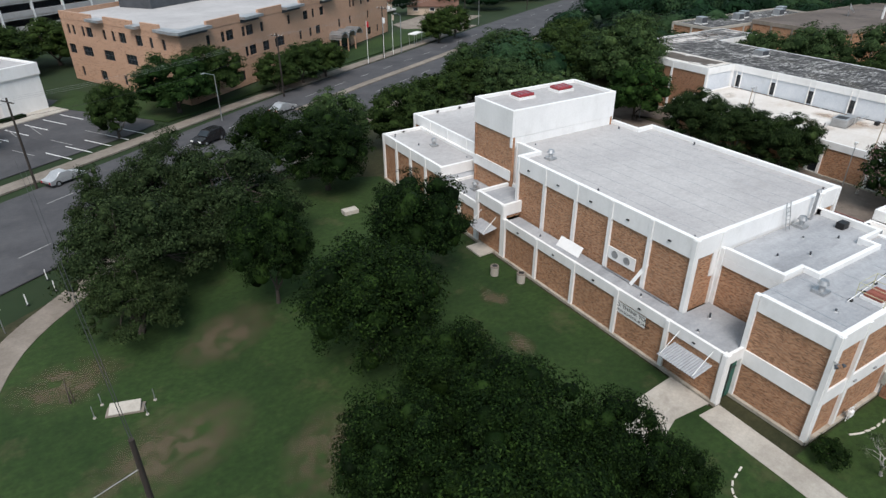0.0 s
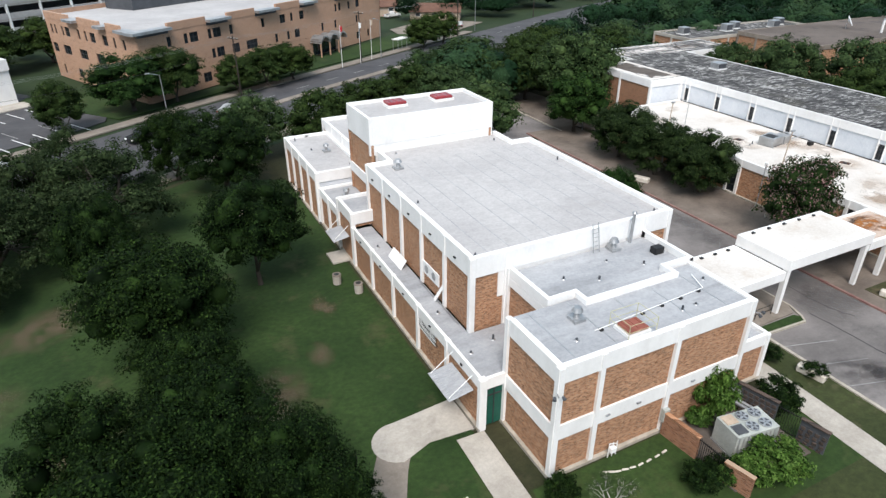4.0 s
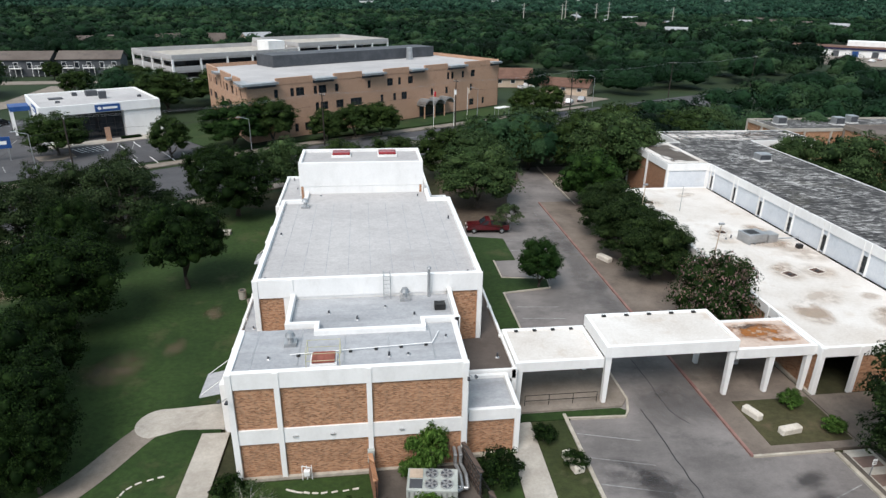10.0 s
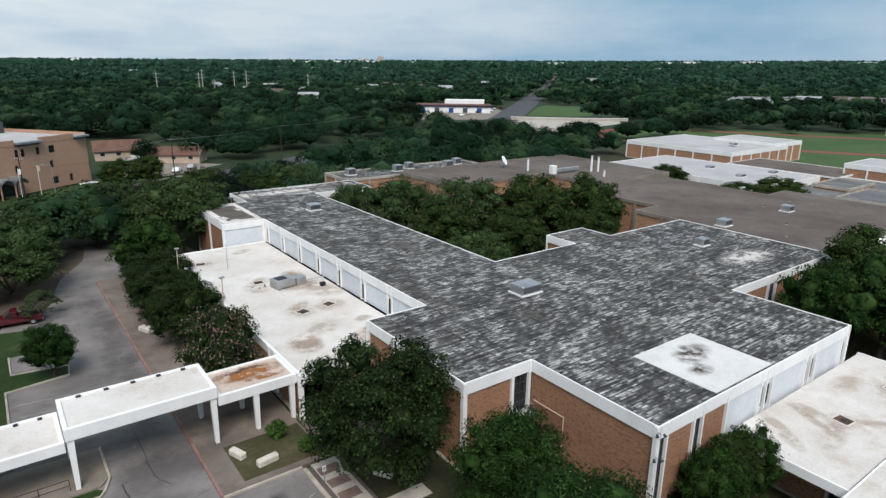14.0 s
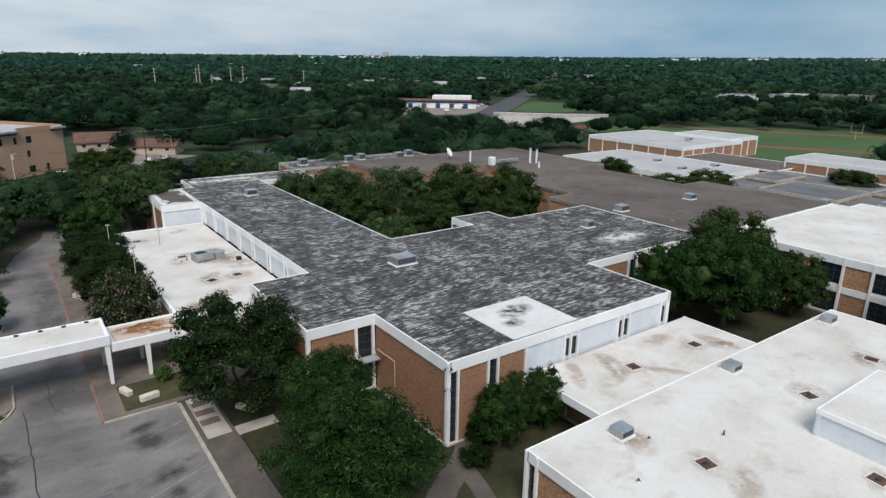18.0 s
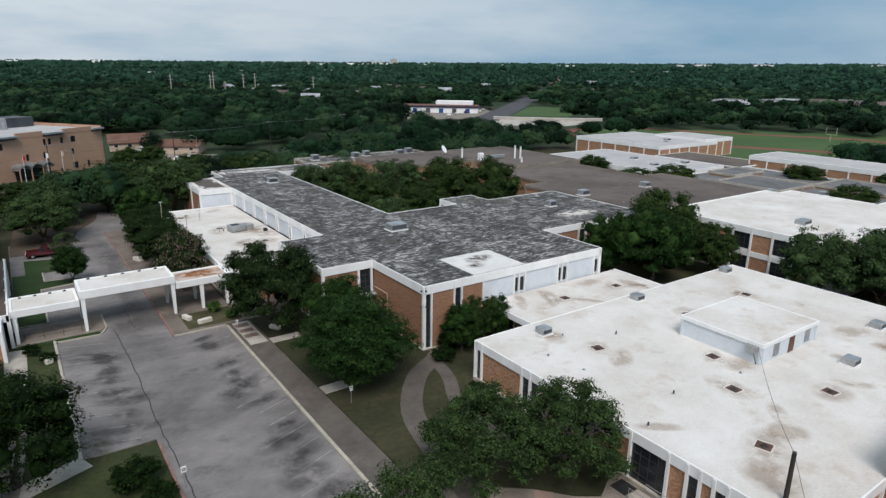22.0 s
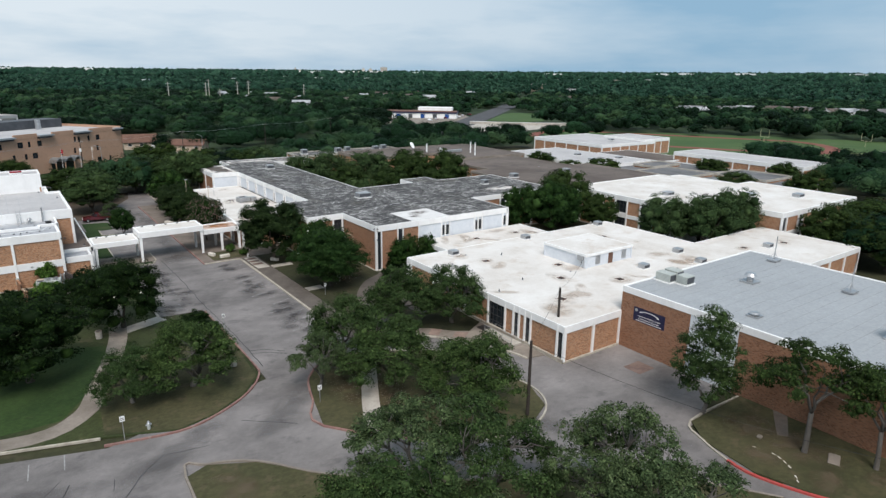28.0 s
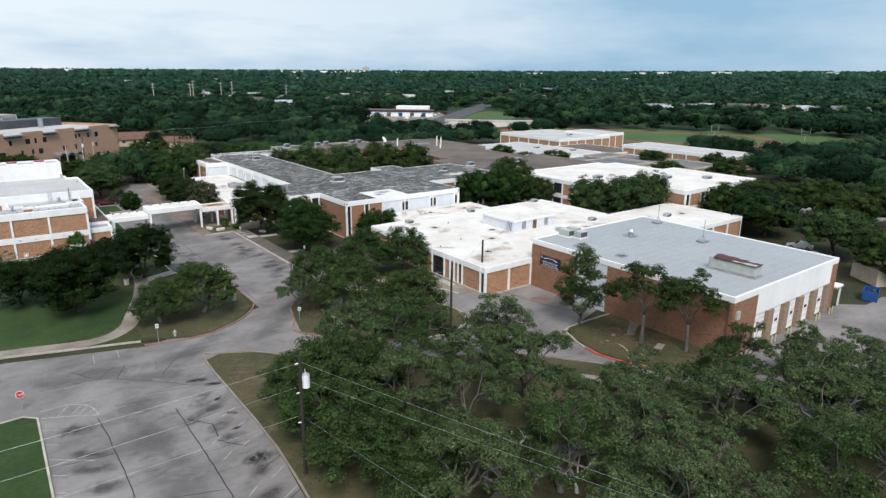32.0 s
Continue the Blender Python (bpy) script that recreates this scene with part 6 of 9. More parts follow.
# skyline
rk = random.Random(41)
SKY_LINE = [(59.47, 30, 60, 1), (61.29, 13, 53, 1), (60.65, 16, 53, 1), (67.23, 6, 52, 1), (66.85, 9, 45, 1), (69.7, 6, 43, 1), (83.33, 30, 39, 0), (81.8, 40, 33, 0), (89.15, 70, 36, 0), (33.3, 90, 50, 0), (35.0, 60, 47, 0), (44.3, 110, 43, 0), (28.7, 80, 53, 0), (20.9, 60, 54, 0)]
SKY_LINE += [(rk.uniform(49, 68.5), rk.uniform(8, 60), rk.uniform(36, 43), rk.random() < 0.25) for _ in range(34)]
for az, w, h, grey in SKY_LINE:
    d = 2900 + rk.uniform(-60, 60)
    x, y = 60 + d * math.cos(radians(az)), -52 + d * math.sin(radians(az))
    tb = thing("distant_building", pose(x, y, 0, 0, 0, az), "pale distant building on the skyline", "building", "skyline buildings")
    part("block", box(B(), -15, -w / 2, 0, 15, w / 2, h), CONCRETE if grey else WHITE, tb)
    if h > 45:
        part("roof_plant", box(B(), -8, -w / 5, h, 8, w / 5, h + 3), METAL, tb)
for bx, by, h in ((0.2008, 0.9795, 21), (0.2535, 0.9665, 21), (0.258, 0.9661, 24), (0.2732, 0.9616, 15), (0.2989, 0.9542, 22), (0.315, 0.949, 23), (0.3958, 0.9182, 20)):
    x, y = 61.4 + bx * 620, -53.6 + by * 620
    pl = thing("transmission_pole", pose(x, y, 0), "tall pale steel transmission pole above the trees", "power pole", "transmission poles")
    part("shaft", rod(B(), (0, 0, 0), (0, 0, h), 0.45, 0.3, 8), CONCRETE, pl)
    for k in range(3):
        part("arm", rod(B(), (-2.2, 0, h - 1.5 - 3 * k), (2.2, 0, h - 1.5 - 3 * k), 0.14, 0.14, 5), METAL, pl)
# pale roofs and sheds showing between the distant trees
rb = random.Random(17)
for k in range(26):
    az, d = rb.uniform(18, 100), rb.uniform(900, 2700)
    slope = math.tan(radians(min(0.5, max(0, 0.44 - (az - 20) * 0.0063))))
    top = min(1, max(0, (d - 700) / 3600)) * (20 + 4300 * slope) + rb.uniform(8.5, 11)
    x, y = 50 + d * math.cos(radians(az)), -30 + d * math.sin(radians(az))
    tb = thing("distant_shed", pose(x, y, 0, 0, 0, az + rb.uniform(-30, 30)), "pale low building among distant woods", "building", "distant pale buildings")
    ww = rb.uniform(6, 28)
    part("block", box(B(), -10, -ww / 2, 0, 10, ww / 2, top), WHITE if k % 3 else TAN, tb)
    part("roof", box(B(), -10.4, -ww / 2 - 0.4, top, 10.4, ww / 2 + 0.4, top + 0.5), ROOF_LIGHT if k % 2 else ROOF_GREY, tb)


# ---- trees ----
def unit(v):
    return v / (np.linalg.norm(v, axis=-1, keepdims=True) + 1e-9)


def leaf_cloud(rng, centres, radii, count, size, flat=0.8, clumps=9, tight=0.38, aspect=1.0, fill=0.3):
    """Small leaves gathered in clumps on the upper side of a set of lobes: returns the corners of all leaves."""
    n = len(radii)
    k = np.arange(clumps)
    up = 1 - (k + 0.5) / clumps * 1.45
    turn_ = k * 2.39996 + rng.uniform(0, 6.3, (n, 1))
    ring = np.sqrt(np.clip(1 - up ** 2, 0, 1))
    cd = unit(np.stack([ring * np.cos(turn_), ring * np.sin(turn_), np.broadcast_to(up, (n, clumps))], 2) + rng.normal(scale=0.22, size=(n, clumps, 3)))
    cc = (centres[:, None] + cd * (radii[:, None] * rng.uniform(0.62, 0.92, (n, clumps)))[:, :, None] * np.array([1, 1, flat])).reshape(-1, 3)
    cr = (radii[:, None] * tight * rng.uniform(0.62, 1.35, (n, clumps))).reshape(-1)
    pick = rng.choice(len(cr), count, p=cr ** 2 / (cr ** 2).sum())
    d = unit(rng.normal(size=(count, 3)))
    d[:, 2] = np.where(d[:, 2] < -0.35, -d[:, 2], d[:, 2])
    deep = rng.random(count)
    r = cr[pick] * np.where(deep < fill, deep / fill * 0.8, 0.82 + 0.30 * rng.random(count) ** 2)
    p = cc[pick] + d * r[:, None] * np.array([1.12, 1.12, 0.70])
    nrm = unit(d * 0.7 + cd.reshape(-1, 3)[pick] * 0.45 + rng.normal(scale=0.34, size=(count, 3)) + np.array([0, 0, 0.35]))
    a = unit(np.cross(nrm, rng.normal(size=(count, 3))))
    b = np.cross(nrm, a)
    s = size * (0.6 + 0.8 * rng.random(count))[:, None]
    w, h = 0.62 / math.sqrt(aspect), math.sqrt(aspect)
    return np.stack([p - a * s * w - b * s * 0.55 * h, p + a * s * w - b * s * 0.5 * h, p + b * s * 1.15 * h], 1).reshape(-1, 3)


def dome_mesh(name, v, f, material, smooth=True):
    me = bpy.data.meshes.new(name)
    me.vertices.add(len(v))
    me.vertices.foreach_set("co", v.astype(np.float32).ravel())
    me.loops.add(f.size)
    me.loops.foreach_set("vertex_index", f.astype(np.int32).ravel())
    me.polygons.add(len(f))
    me.polygons.foreach_set("loop_start", np.arange(0, f.size, 3, dtype=np.int32))
    me.polygons.foreach_set("loop_total", np.full(len(f), 3, dtype=np.int32))
    me.update(calc_edges=True)
    if smooth:
        me.shade_smooth()
    me.materials.append(material)
    return me


def ball_of(levels):
    """Corners and triangles of a round clump, coarser or finer."""
    bm = B()
    bmesh.ops.create_icosphere(bm, subdivisions=levels, radius=1.0)
    bm.verts.ensure_lookup_table()
    out = np.array([q.co[:] for q in bm.verts]), np.array([[q.index for q in fc.verts] for fc in bm.faces])
    bm.free()
    return out


CLUMP = ball_of(1)
BALL = ball_of(2)


def lobe_cores(rng, centres, radii, flat, scale):
    """The dense inner foliage of each lobe, uneven and closed."""
    ball, faces = BALL
    n = len(radii)
    bumps = rng.uniform(0.85, 1.12, (n, len(ball)))
    v = centres[:, None] + ball[None] * (radii[:, None] * scale * bumps)[:, :, None] * np.array([1, 1, flat])
    f = faces[None] + (np.arange(n) * len(ball))[:, None, None]
    return v.reshape(-1, 3), f.reshape(-1, 3)


def crown_mesh(rng, centres, radii, count, size, leaf, flat, clumps, tight, core, aspect, fill):
    v = leaf_cloud(rng, centres, radii, count, size, flat, clumps, tight, aspect, fill)
    f = np.arange(len(v)).reshape(-1, 3)
    if core:
        cv, cf = lobe_cores(rng, centres, radii, flat, core)
        v, f = np.concatenate([v, cv]), np.concatenate([f, cf + len(v)])
    return dome_mesh("crown", v, f, leaf)


def dome_crown(rng, R, H, base, lobes, fat=1.0, rough=0.16, shape=0.0):
    """Lobes set over a closed rounded crown; shape narrows the top."""
    cs, rs = [], []
    mid, half = (base + H) / 2, (H - base) / 2
    for i in range(lobes):
        a = i * 2.39996 + rng.uniform(-0.3, 0.3)
        h = 0.97 - 1.72 * (i + 0.5) / lobes
        wide = math.sqrt(max(0.05, 1 - h * h)) * (1 - shape * max(0.0, h))
        r = R * fat * rng.uniform(0.23, 0.37)
        out = (R - r * 0.9) * wide * rng.uniform(1 - rough, 1 + rough * 0.5)
        cs.append((out * math.cos(a), out * math.sin(a), mid + (half - r * 0.7) * h + rng.uniform(-0.12, 0.12) * half))
        rs.append(r)
    for i in range(max(3, lobes // 5)):
        a = rng.uniform(0, 6.28)
        cs.append((R * 0.3 * math.cos(a), R * 0.3 * math.sin(a), mid + half * rng.uniform(-0.4, 0.45)))
        rs.append(R * fat * 0.42)
    return np.array(cs), np.array(rs)


def open_crown(rng, R, H, base, pads, fat=1.0, gaps=0.25):
    """Flat pads of leaves borne on spreading limbs, with gaps between them."""
    cs, rs = [], []
    hole = [(rng.uniform(0, 6.28), rng.uniform(0.35, 0.95)) for _ in range(4)]
    for i in range(pads):
        u = (i + 0.5) / pads
        a = i * 2.39996 + rng.uniform(-0.35, 0.35)
        rr = R * (0.10 + 0.80 * math.sqrt(u)) * rng.uniform(0.88, 1.08)
        x, y = rr * math.cos(a), rr * math.sin(a)
        if any(math.hypot(x - R * q * math.cos(g), y - R * q * math.sin(g)) < R * gaps for g, q in hole):
            if rng.random() < 0.8:
                continue
        dome = 1 - (rr / R) ** 2 * 0.85
        z = base + (H - base) * (0.08 + 0.82 * dome * rng.uniform(0.62, 1.06)) - (0.24 * (H - base) * dome if rng.random() < 0.35 else 0.0)
        cs.append((x, y, z))
        rs.append(R * fat * rng.uniform(0.13, 0.235))
    return np.array(cs), np.array(rs)


def tube(bm, pts, radii, n=6, root=None):
    """A bent, tapering branch in one piece, grown on a root vertex if given."""
    rings = []
    for i, (p, r) in enumerate(zip(pts, radii)):
        d = Vector(pts[min(i + 1, len(pts) - 1)]) - Vector(pts[max(i - 1, 0)])
        q = d.to_track_quat("Z", "Y")
        rings.append([bm.verts.new(Vector(p) + q @ Vector((r * math.cos(2 * math.pi * k / n), r * math.sin(2 * math.pi * k / n), 0))) for k in range(n)])
    for a, b in zip(rings, rings[1:]):
        for k in range(n):
            bm.faces.new((a[k], a[(k + 1) % n], b[(k + 1) % n], b[k]))
    bm.faces.new(rings[0][::-1])
    bm.faces.new(rings[-1])
    if root:
        bm.faces.new((root, rings[0][0], rings[0][1]))
    return bm


def wander(rng, a, b, steps, sway, sag=0.0):
    """A crooked way from a to b."""
    a, b = Vector(a), Vector(b)
    out = [a]
    for k in range(1, steps):
        t = k / steps
        out.append(a.lerp(b, t) + Vector((rng.uniform(-sway, sway), rng.uniform(-sway, sway), rng.uniform(-sway, sway) * 0.6 + sag * 4 * t * (1 - t))))
    return out + [b]


def trunk_meshes(rng, centres, base, r, lean, material, mains, twigs):
    """A trunk, its main limbs, and on each limb the branches that reach the leaf masses near it."""
    fork = Vector((lean * 0.4, lean * 0.2, max(0.9, base * 0.8)))
    trunk = finish("trunk", tube(B(), [(0, 0, -0.15), (0, 0, 0.15), (lean * 0.15, 0.05, fork.z * 0.5), tuple(fork)], [r * 1.5, r * 1.15, r, r * 0.9], 10), material, smooth=True)
    ring = sorted(range(len(centres)), key=lambda i: abs(np.hypot(*centres[i][:2]) - 0.6 * max(np.hypot(*c[:2]) for c in centres)))
    heads = []
    for i in ring:
        if all(np.linalg.norm(centres[i][:2] - centres[j][:2]) > 1.7 for j in heads):
            heads.append(i)
        if len(heads) == mains:
            break
    ways = [wander(rng, fork, Vector(centres[i]) + Vector((0, 0, 0.3)), 6, 0.30, 0.25) for i in heads]
    bms = [tube(B(), [tuple(p) for p in w], [r * f for f in (0.62, 0.50, 0.40, 0.30, 0.20, 0.12, 0.04)], 7) for w in ways]
    rings = [list(bm.verts) for bm in bms]
    for j in range(len(centres) if twigs else 0):
        c = Vector(centres[j])
        k, m = min(((k, m) for k, w in enumerate(ways) for m in range(1, 5)), key=lambda km: (ways[km[0]][km[1]] - c).length + 0.6 * max(0, ways[km[0]][km[1]].z - c.z))
        q = ways[k][m]
        if (c - q).length > 0.3:
            w = wander(rng, q, c + Vector((0, 0, 0.15)), 4, 0.18, 0.1)
            at = len(bms[k].verts)
            tube(bms[k], [tuple(p) for p in w], [r * f for f in (0.24, 0.18, 0.12, 0.08, 0.03)], 5, rings[k][7 * m])
            bms[k].verts.ensure_lookup_table()
            root = bms[k].verts[at + 15]
            for _ in range(twigs):
                e = c + Vector((rng.uniform(-0.8, 0.8), rng.uniform(-0.8, 0.8), rng.uniform(0.0, 0.6)))
                tube(bms[k], [tuple(p) for p in wander(rng, w[3], e, 2, 0.1)], [r * 0.09, r * 0.06, r * 0.02], 3, root)
    return trunk, [finish("limb", bm, material, smooth=True) for bm in bms]


TREES = {}
OPEN = ("live", "old", "spreading", "thin", "bare")


def tree_kind(kind, seed, R, H, base, lobes, count, size, leaf, r=0.28, lean=0.3, bark=None, flat=0.8, fat=1.0, clumps=9, tight=0.38, core=0.5, aspect=1.0, fill=0.3, gaps=0.2, mains=6, shape=0.0):
    rng = np.random.default_rng(seed)
    cs, rs = open_crown(rng, R, H, base, lobes, fat, gaps) if kind in OPEN else dome_crown(rng, R, H, base, lobes, fat, shape=shape)
    t, limbs = trunk_meshes(rng, cs, base, r, lean, bark or BARK, mains if kind in OPEN else 3, {"bare": 4, "live": 3, "thin": 2}.get(kind, 1) if kind in OPEN else 0)
    c = crown_mesh(rng, cs, rs, count, size, leaf, flat, clumps, tight, core, aspect, fill)
    TREES.setdefault(kind, []).append((t, limbs, c, R, H))


for k in range(3):
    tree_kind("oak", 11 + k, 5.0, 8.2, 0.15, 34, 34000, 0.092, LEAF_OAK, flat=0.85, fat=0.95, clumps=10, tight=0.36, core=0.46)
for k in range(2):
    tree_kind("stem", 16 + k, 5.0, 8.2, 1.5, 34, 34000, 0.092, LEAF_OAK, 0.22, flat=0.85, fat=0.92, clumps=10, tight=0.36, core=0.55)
for k in range(4):
    tree_kind("live", 31 + k, 5.0, 7.6, 1.0, 56, 27000, 0.084, LEAF_SPREAD if k == 2 else LEAF_LIVE, 0.27, 0.9, GREY_BARK, 0.62, 1.0, 9, 0.40, 0, 1.2, 0.45, 0.30)
for k in range(2):
    tree_kind("old", 36 + k, 5.0, 7.6, 0.5, 64, 30000, 0.095, LEAF_GREY, 0.34, 0.9, BARK, 0.75, 1.25, 9, 0.42, 0.35, 1.1, 0.35, 0.10)
for k in range(2):
    tree_kind("spreading", 41 + k, 5.0, 7.6, 0.4, 66, 32000, 0.092, LEAF_SPREAD, 0.30, 0.9, GREY_BARK if k % 2 else BARK, 0.72, 1.2, 9, 0.42, 0.35, 1.1, 0.35, 0.13)
for k in range(2):
    tree_kind("elm", 51 + k, 5.0, 8.6, 0.4, 40, 36000, 0.098, LEAF_BRIGHT, 0.25, flat=0.62, fat=0.95, clumps=11, tight=0.36, core=0.4, aspect=2.4, shape=0.35)
for k in range(2):
    tree_kind("myrtle", 61 + k, 4.0, 6.2, 0.3, 26, 18000, 0.105, LEAF_MYRTLE, 0.14, clumps=10, core=0.42)
for k in range(2):
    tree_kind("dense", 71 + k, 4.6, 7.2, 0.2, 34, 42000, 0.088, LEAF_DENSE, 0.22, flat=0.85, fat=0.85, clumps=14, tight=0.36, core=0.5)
for k in range(3):
    tree_kind("wood", 81 + k, 5.5, 9.0, 0.4, 32, 19000, 0.14, LEAF_WOOD, fat=0.95, clumps=9, tight=0.38, core=0.55)
for k in range(2):
    tree_kind("grey", 85 + k, 5.5, 9.0, 0.6, 34, 19000, 0.135, LEAF_GREYER, fat=0.9, clumps=9, tight=0.40, core=0.5)
for k in range(2):
    tree_kind("green", 88 + k, 5.5, 9.0, 0.5, 32, 19000, 0.135, LEAF_BRIGHT, fat=0.95, clumps=9, tight=0.38, core=0.55)
for k in range(2):
    tree_kind("thin", 91 + k, 4.0, 8.8, 3.6, 30, 11000, 0.10, LEAF_WOOD, 0.19, 0.7, GREY_BARK, 0.7, 1.15, 8, 0.42, 0.25, 1.1, 0.4, 0.22, 5)
tree_kind("bare", 95, 4.2, 6.6, 1.6, 26, 2400, 0.10, LEAF_LIVE, 0.22, 0.8, PALE_WOOD, 0.8, 0.9, 7, 0.42, 0, 1.1, 0.5, 0.2)
tree_kind("grove", 96, 3.6, 9.0, 0.5, 44, 22000, 0.095, LEAF_SPREAD, 0.2, 0.5, GREY_BARK, flat=0.6, fat=0.8, clumps=9, tight=0.42, core=0.25, aspect=1.8, fill=0.4, shape=0.6)
tree_kind("bush", 97, 1.6, 2.2, 0.1, 18, 5200, 0.085, LEAF_BUSH, 0.05, core=0.5)
tree_kind("shrub", 99, 1.6, 2.2, 0.1, 16, 4200, 0.075, LEAF_OAK, 0.05, core=0.5)

LABELS = {"old": "old dark grey-green live oak with heavy limbs", "oak": "broad dark green oak tree on the lawn", "live": "grey-green live oak with twisting limbs", "spreading": "broad grey-green live oak beside the driveway", "elm": "bright green elm tree beside the school",
          "myrtle": "crepe myrtle with faded pink blossom", "dense": "dense round dark evergreen tree", "wood": "mature dark green tree with a full crown", "grey": "spreading grey-green live oak", "green": "bright green tree with a rounded crown",
          "stem": "dark green oak with a clear pale trunk", "thin": "slender live oak with an open crown", "bare": "half-dead live oak with bare grey limbs", "grove": "tall pale green elm with feathery layered branches", "bush": "fresh green leafy bush on bare soil", "shrub": "low rounded green shrub beside a path"}
tree_count = 0


def tree(kind, x, y, R, H=None, label="", z=0.0):
    global tree_count
    tree_count += 1
    rr = random.Random(tree_count * 7 + 3)
    t, limbs, c, R0, H0 = TREES[kind][tree_count % len(TREES[kind])]
    grow = {"shrub": 1.0, "bush": 1.0, "thin": 1.0, "oak": 0.98, "live": 1.14, "spreading": 1.08, "old": 1.02}.get(kind, 1.02)
    R, H = R * grow, (H * grow if H else None)
    s = R / R0
    sz = (H / H0) if H else s * rr.uniform(0.92, 1.08)
    ob = thing("shrub" if kind in ("shrub", "bush") else {"stem": "oak_tree", "live": "live_oak", "old": "live_oak", "spreading": "live_oak", "grey": "live_oak", "myrtle": "crepe_myrtle", "dense": "evergreen_tree", "wood": "oak_tree", "green": "elm_tree", "thin": "live_oak", "bare": "live_oak", "grove": "elm_tree"}.get(kind, kind + "_tree"), pose(x, y, z, 0, 0, rr.uniform(0, 360)) @ Matrix.Diagonal((s, s, sz, 1)), label or LABELS[kind], "shrub" if kind in ("shrub", "bush") else "tree", "shrubs" if kind in ("shrub", "bush") else "trees")
    for nm, me in (("trunk", t), ("crown", c), *(("limb", m) for m in limbs)):
        o = new(nm, me)
        o.parent = ob
    return ob


# lawn beside the auditorium
for kind, x, y, R, H in (("oak", 16.2, 31.4, 5.6, 9.8), ("stem", 24.2, 38.9, 4.6, 9.6), ("stem", 12.6, 41.9, 3.6, 9.2), ("old", 12.5, 54.5, 6.8, 10.0), ("old", 3.8, 49.0, 5.6, 9.5),
                         ("old", 9.6, 65.0, 4.2, 9), ("old", 2.4, 43.5, 3.6, 6.5), ("oak", 17.4, 22.8, 3.7, 7.4), ("oak", 11.5, 19.0, 3.9, 8), ("oak", 17.6, 17.0, 4.4, 8.6),
                         ("oak", 20.8, 13.0, 3.6, 7.6), ("oak", 22.4, 10.4, 2.4, 6.2), ("oak", 14.0, 12.0, 5.3, 8.8), ("oak", 17.0, 6.4, 3.9, 7.8), ("oak", 25.3, 61.6, 5.8, 10), ("oak", 20.6, 68.5, 4.2, 9), ("old", 6.5, 58.5, 5.0, 9), ("old", 3.0, 58.0, 3.6, 9)):
    tree(kind, x, y, R, H)
# behind the auditorium and along the driveway
for kind, x, y, R, H in (("wood", 39.5, 69.5, 5.0, 8.5), ("grey", 31.0, 71.5, 4.5, 8.5), ("wood", 47.0, 73.5, 5.0, 8.5), ("grey", 58.8, 62.9, 6.5, 8.8), ("grey", 60.5, 75.0, 5.6, 8.8), ("wood", 56.0, 79.0, 5.2, 8.6), ("grey", 64.0, 88.0, 5.5, 8.8), ("wood", 71.3, 82.5, 5.6, 9.2), ("green", 74.9, 61.4, 4.9, 8.6), ("grey", 82.0, 70.8, 7.2, 12.3),
                         ("wood", 84.0, 89.0, 6.0, 9.5), ("wood", 78.5, 80.0, 5.6, 9.2), ("grey", 90.6, 85.5, 5.6, 9), ("wood", 92.0, 95.5, 6.4, 9.5), ("wood", 100.0, 86.0, 6.2, 9.5), ("grey", 108.0, 92.0, 6.0, 9.5), ("grey", 75.0, 94.0, 6.0, 9.2),
                         ("dense", 73.6, 50.0, 4.5, 7.2), ("dense", 73.2, 43.0, 4.3, 7.2), ("dense", 73.4, 36.6, 4.2, 7.2), ("myrtle", 73.1, 24.2, 3.8, 8.6), ("green", 60.7, 35.8, 2.45, 5.7), ("live", 61.2, 53.0, 1.9, 3.7)):
    tree(kind, x, y, R, H)
# school front
for kind, x, y, R, H in (("dense", 79.0, 5.0, 5.9, 10.6), ("elm", 82.4, -5.4, 4.2, 9.2), ("elm", 81.0, -12.8, 6.0, 9.0), ("green", 93.9, -12.6, 2.5, 5.6), ("thin", 96.2, -12.4, 2.0, 6.4), ("green", 98.6, -12.6, 2.2, 5.6),
                         ("spreading", 81.7, -31.6, 4.6, 7.8), ("spreading", 87.6, -34.6, 4.4, 7.8), ("oak", 52.6, -13.0, 5.5, 9.2), ("spreading", 55.7, -33.4, 4.4, 7.4), ("oak", 42.2, -23.2, 6.4, 9.6), ("spreading", 50.0, -33.6, 3.2, 5.8), ("oak", 36.0, -16.0, 4.4, 7), ("oak", 48.5, -6.5, 3.0, 6.0)):
    tree(kind, x, y, R, H)
tree("bare", 35.7, 6.4, 1.7, 3.0, "small half-bare grey shrub tree on the lawn")
